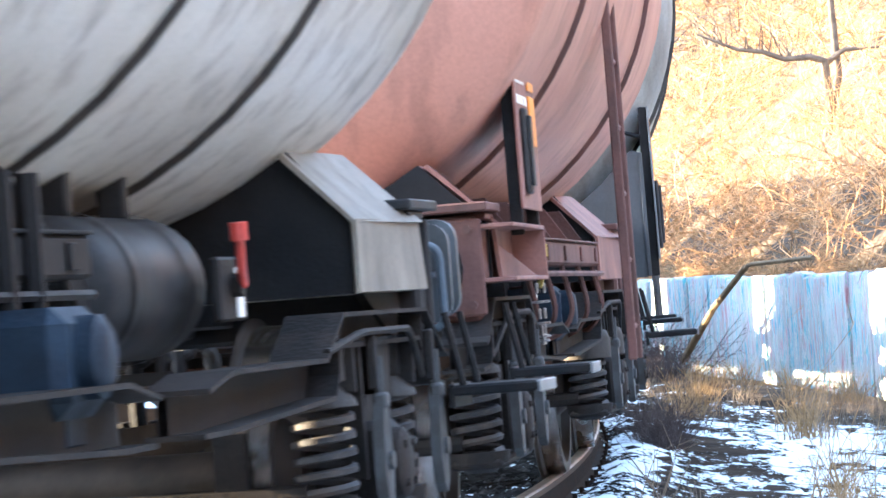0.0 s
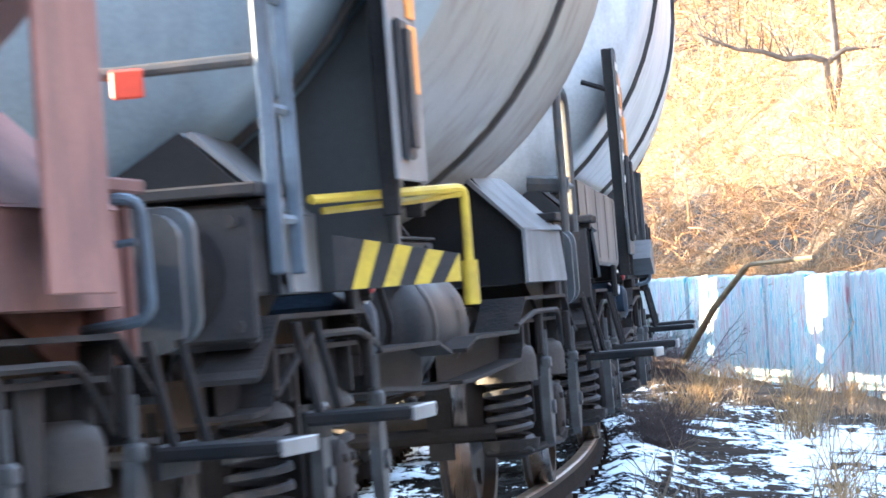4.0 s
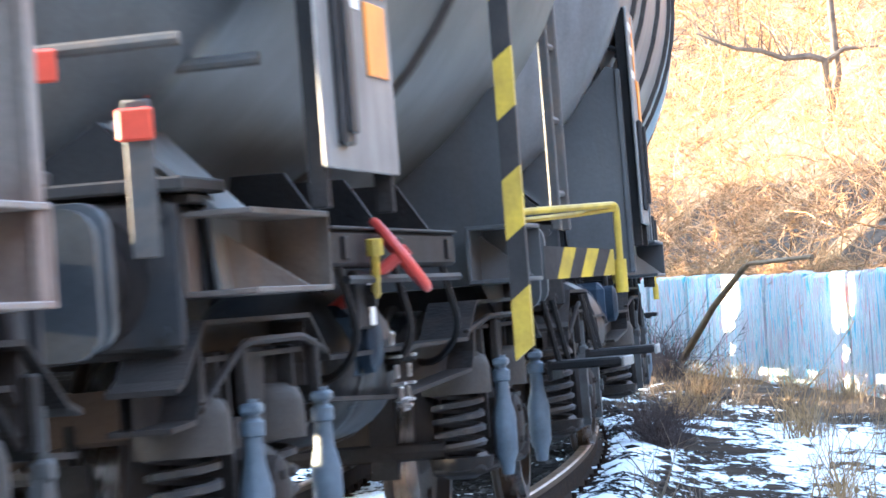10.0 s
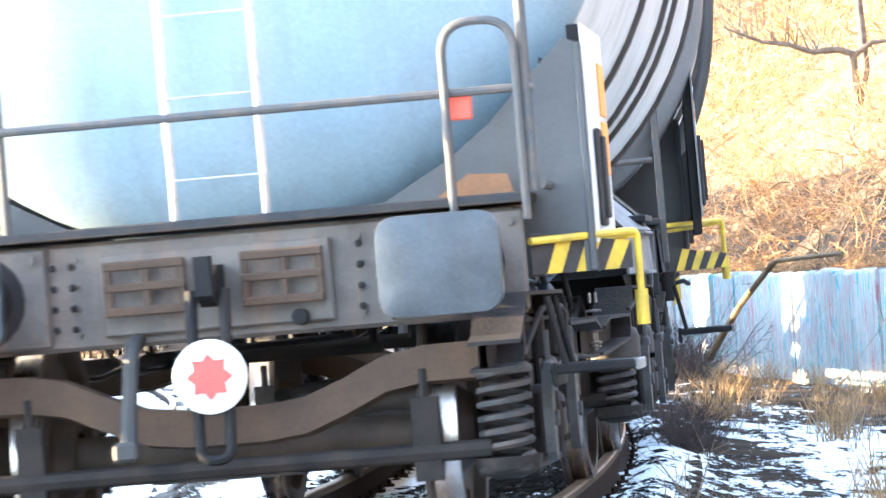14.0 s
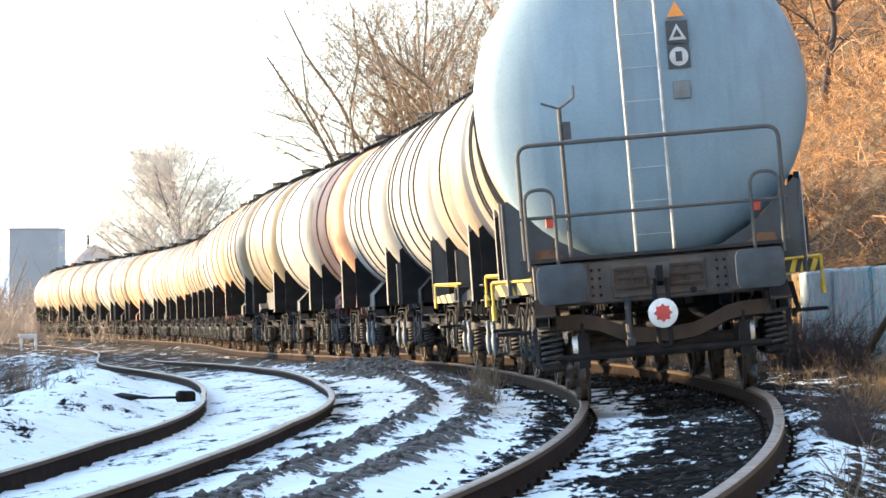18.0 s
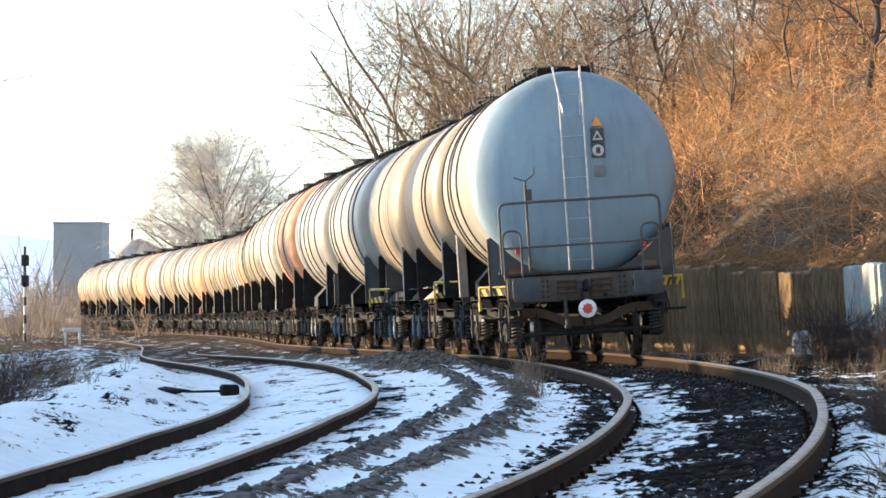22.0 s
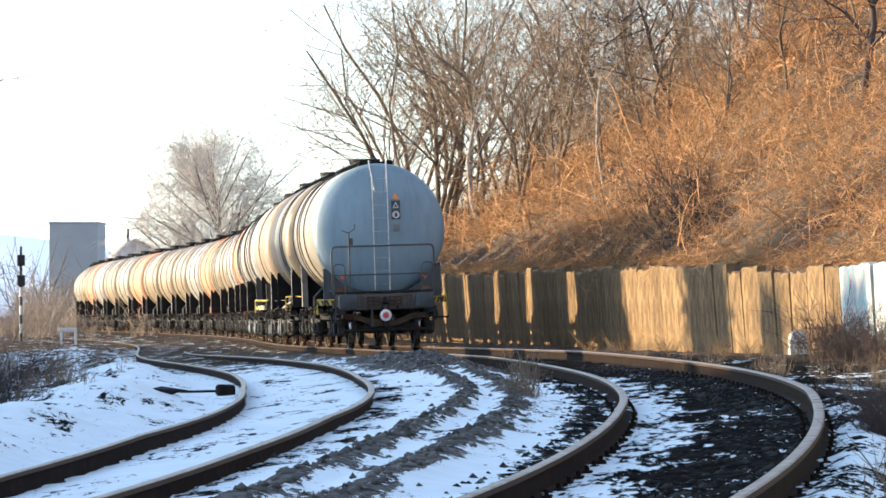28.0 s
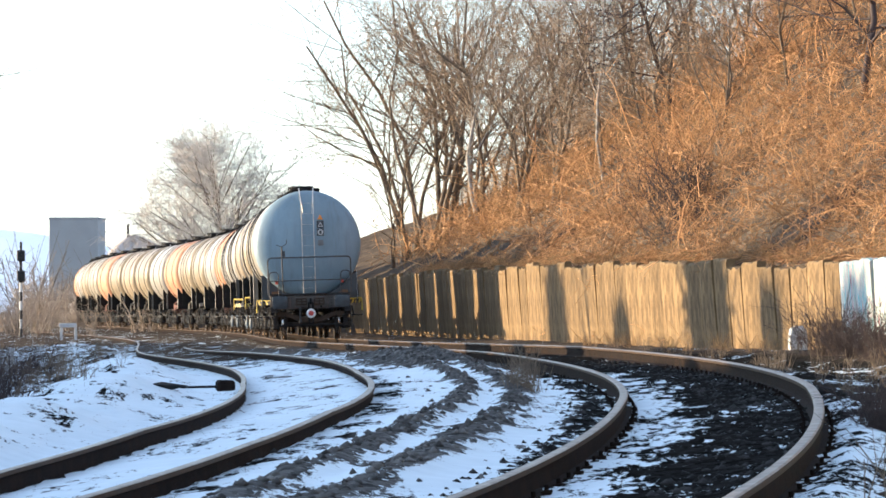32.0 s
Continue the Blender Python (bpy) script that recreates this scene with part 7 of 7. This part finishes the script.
# unseen leafless bushes, added on the embankment so that their shade falls across the wall
shade_stems = [stems(190 + i, 75, 1.0, 0.034, 0.1, 5, 2, 0.36, 0.08) for i in range(2)]
pl = []
for so, wide, up in ((78.3, 0.7, 3.3), (79.1, 0.7, 3.1), (89.2, 0.7, 1.0), (99.0, 0.7, 2.0), (72.3, 0.3, 1.4), (64.5, 0.8, 1.6)):
    wx, wy = wall_place(so)[:2]
    t = 14.0
    for _ in range(8):
        t = (wx + 0.127 * (wy + to_sun.y * t) + 6.6) / -to_sun.x
    a, b = wx + to_sun.x * t, wy + to_sun.y * t
    zb = float(ground_z(np.array([a]), np.array([b]))[0])
    for i in range(4):
        pl.append((a + rr.gauss(0, 0.08), b + rr.gauss(0, 0.3 * wide), zb - 0.1, max(up + to_sun.z * t - zb, 0.6) * rr.uniform(0.8, 1.0), rr.uniform(0, 6.28)))
scatter("hedge_bush", "unseen narrow leafless bushes added to cast shade on the wall", "bush", M["thorn"], np.array(pl), shade_stems, 15)


# ---- ballast stones ----
def stone_arrays(seed):
    rn = np.random.RandomState(seed)
    base = np.array([(1, 0, 0), (-1, 0, 0), (0, 1, 0), (0, -1, 0), (0, 0, 1), (0, 0, -1)], float) * rn.uniform(0.7, 1.2, (6, 1)) + rn.normal(0, 0.14, (6, 3))
    f = np.array([(0, 2, 4), (2, 1, 4), (1, 3, 4), (3, 0, 4), (2, 0, 5), (1, 2, 5), (3, 1, 5), (0, 3, 5)])
    return base * np.array([0.034, 0.028, 0.022]), f


stones = [stone_arrays(i) for i in range(6)]
scatter("ballast", "loose dark ballast stones along the rails", "ballast", M["stone"],
        np.concatenate([spots(31, 420, 28, 62, 0.8, 1.35, (0.6, 1.3), 0.0), spots(32, 420, 14, 62, -1.3, -0.85, (0.6, 1.2), 0.0), spots(33, 1300, 14, 60, 0.0, 0.68, (0.6, 1.4), 0.0)]), stones, 9)
scatter("gravel", "loose grey gravel heaped between the tracks", "gravel", M["grit"],
        np.concatenate([spots(34, 620, 17, 60, -1.86, -1.6, (0.6, 1.4), 0.0), spots(35, 620, 17, 60, -2.38, -2.15, (0.6, 1.4), 0.0), spots(36, 1300, 57, 74, -2.6, -1.1, (0.8, 1.8), 0.0),
                        spots(37, 110, 18, 60, -3.0, -1.1, (0.7, 1.3), 0.0)]), stones, 19)


# ---- small things by the line ----
def place(px, d, z=None):
    x, y = at_view(px, d)
    return (x, y, float(ground_z(np.array([x]), np.array([y]))[0]) if z is None else z)


g = Geo()
g.tube([place(823, 42.5, 0.45), place(880, 41.2, 1.2), place(938, 39.8, 1.73)], [0.055, 0.045, 0.04], 8)
g.tube(bend([place(938, 39.8, 1.71), place(944, 39.7, 1.76), place(1062, 38.4, 1.83)], 0.1), 0.03, 8)
ob = tagged(new("leaning_pole", g.done("leaning_pole", M["pole"], True)), "bent grey-brown wooden pole leaning against the wall", "pole")

stone_at = place(628, 51)
g = Geo()
prof = [(0.30, 0.0), (0.30, 0.34), (0.24, 0.45), (0.12, 0.5), (-0.12, 0.5), (-0.24, 0.45), (-0.30, 0.34), (-0.30, 0.0)]
g.prism([(a * 0.5, b) for a, b in prof], "y", -0.08, 0.08)
ob = new("marker_stone", g.done("marker_stone", M["post"]))
ob.matrix_basis = Matrix.Translation(stone_at) @ pose(0, 0, -0.03, 0, 0, 8)
tagged(ob, "small rounded whitewashed marker stone beside the track", "marker stone")

sig = thing("railway_signal", "two-headed light signal on a banded mast", "signal", Matrix.Translation(place(-747, 150, -0.45)))
for i in range(6):
    g = Geo().tube([(0, 0, 0.0 + 0.45 * i), (0, 0, 0.45 * (i + 1))], 0.07, 10)
    part("mast_band", g.done("mast_band", M["post" if i % 2 else "black"], True), sig)
part("mast", Geo().tube([(0, 0, 2.7), (0, 0, 4.7)], 0.06, 10).done("mast", M["frame"], True), sig)
for z in (2.75, 3.75):
    hd = part("signal_head", Geo().box(-0.2, -0.1, z, 0.2, 0.1, z + 0.55, 0.04).done("signal_head", M["black"]), sig)
    for q in (0.14, 0.4):
        gg = Geo()
        gg.lathe([(-0.1, 0.07), (-0.22, 0.075), (-0.22, 0.06), (-0.12, 0.055), (-0.12, 0.0)], "y", 14, (0, 0, z + q))
        part("lens_hood", gg.done("lens_hood", M["black"], True), hd)

bar = thing("white_barrier", "low white concrete barrier frame beside the track", "barrier", Matrix.Translation(place(-664, 120, -0.28)) @ pose(0, 0, 0, 0, 0, 6))
part("beam", Geo().box(-0.36, -0.08, 0.5, 0.36, 0.08, 0.66, 0.02).done("beam", M["post"]), bar)
for sx in (-0.3, 0.26):
    part("leg", Geo().box(sx, -0.07, 0, sx + 0.1, 0.07, 0.5, 0.015).done("leg", M["post"]), bar)

ob = new("white_post", Geo().box(-0.07, -0.05, -0.1, 0.07, 0.05, 0.5, 0.02).done("white_post", M["post"]))
ob.matrix_basis = Matrix.Translation(place(-768, 62)) @ pose(0, 0, 0, 0, 6, 10)
tagged(ob, "short tilted white marker post in the snow", "marker post")

pm = thing("point_lock", "small rusty point lock box at the side rail", "point lock", Matrix.Translation(place(-385, 42.5)) @ pose(0, 0, 0, 0, 0, 12))
part("body", Geo().box(-0.12, -0.16, 0, 0.12, 0.16, 0.16, 0.03).done("body", M["rail"]), pm)
part("rod", Geo().tube([(-0.12, 0, 0.07), (-0.6, 0.1, 0.06), (-1.0, 0.12, 0.05)], 0.02, 6).done("rod", M["frame"]), pm)

v, f = stone_arrays(77)
ob = new("boulder", mesh_of("boulder", v * np.array([7.0, 5.0, 3.0]), f, M["stone"]))
ob.matrix_basis = Matrix.Translation(place(-492, 38)) @ pose(0, 0, 0.03)
tagged(ob, "dark snow-rimmed stone lying on the bank", "stone")


# ---- far things ----
tw = thing("tower_block", "plain grey concrete tower in the haze", "building", Matrix.Translation((-59.9, 648, -1.0)) @ pose(0, 0, 0, 0, 0, -4))
part("wall", Geo().box(-4.0, -4, 0, 4.0, 4, 16.8, 0.05).done("wall", M["concrete"]), tw)
part("roof", Geo().box(-4.1, -4.1, 16.8, 4.1, 4.1, 17.1, 0.05).done("roof", M["concrete"]), tw)
def me_mound():
    """Low rounded hill of scrub, uneven all round."""
    v, f = [], []
    nu, nv = 32, 9
    for j in range(nv + 1):
        r = 1 - j / nv
        for i in range(nu):
            a = 2 * math.pi * i / nu
            q = r * (1 + 0.12 * math.sin(3 * a + 1) + 0.06 * math.sin(7 * a))
            v.append((12 * q * math.cos(a), 12 * q * math.sin(a), 13.0 * (1 - r ** 1.6) * (1 + 0.05 * math.sin(5 * a + 3 * r))))
    for j in range(nv):
        f += [(j * nu + i, j * nu + (i + 1) % nu, (j + 1) * nu + (i + 1) % nu, (j + 1) * nu + i) for i in range(nu)]
    return mesh_of("slope", v, f, M["mound"], True)


mound = thing("mound", "scrubby grey-brown mound with a thin mast on top", "hill", Matrix.Translation((-47.5, 609, -1.0)))
part("slope", me_mound(), mound)
part("mast", Geo().tube([(-1, 0, 13), (-1, 0, 15.2)], 0.22, 6).done("mast", M["frame"]), mound)
xs = np.linspace(-900, 900, 61)
ridge = 20 + 22 * np.abs(np.sin(xs / 210.0)) + 9 * np.sin(xs / 61.0)
v = [(x, 2200, -5) for x in xs] + [(x, 2300, float(h)) for x, h in zip(xs, ridge)] + [(x, 2600, -5) for x in xs]
n = len(xs)
f = [(i, i + 1, n + i + 1, n + i) for i in range(n - 1)] + [(n + i, n + i + 1, 2 * n + i + 1, 2 * n + i) for i in range(n - 1)]
# distance haze is put into the hills as pale blue colour and a faint glow
hills = mat("hazed_far_hills", (0.6, 0.63, 0.68), (0.66, 0.68, 0.72), 1, 0, 0.01, 0)
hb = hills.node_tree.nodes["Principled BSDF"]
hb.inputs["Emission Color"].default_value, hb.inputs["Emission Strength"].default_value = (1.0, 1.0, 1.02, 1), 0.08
tagged(new("backdrop_hills", mesh_of("backdrop_hills", v, f, hills, True)), "wooded hills on the horizon with pale blue haze in their colour", "hills", "", "structure")
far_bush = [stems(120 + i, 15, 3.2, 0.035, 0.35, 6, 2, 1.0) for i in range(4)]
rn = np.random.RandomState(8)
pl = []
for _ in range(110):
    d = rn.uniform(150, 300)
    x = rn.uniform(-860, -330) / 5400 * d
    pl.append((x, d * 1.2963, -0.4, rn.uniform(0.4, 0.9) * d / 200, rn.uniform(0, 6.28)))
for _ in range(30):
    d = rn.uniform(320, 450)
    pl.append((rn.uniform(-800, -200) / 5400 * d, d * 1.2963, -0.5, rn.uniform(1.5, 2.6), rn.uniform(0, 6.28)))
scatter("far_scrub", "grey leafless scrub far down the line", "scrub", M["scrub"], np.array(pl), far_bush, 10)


motions()
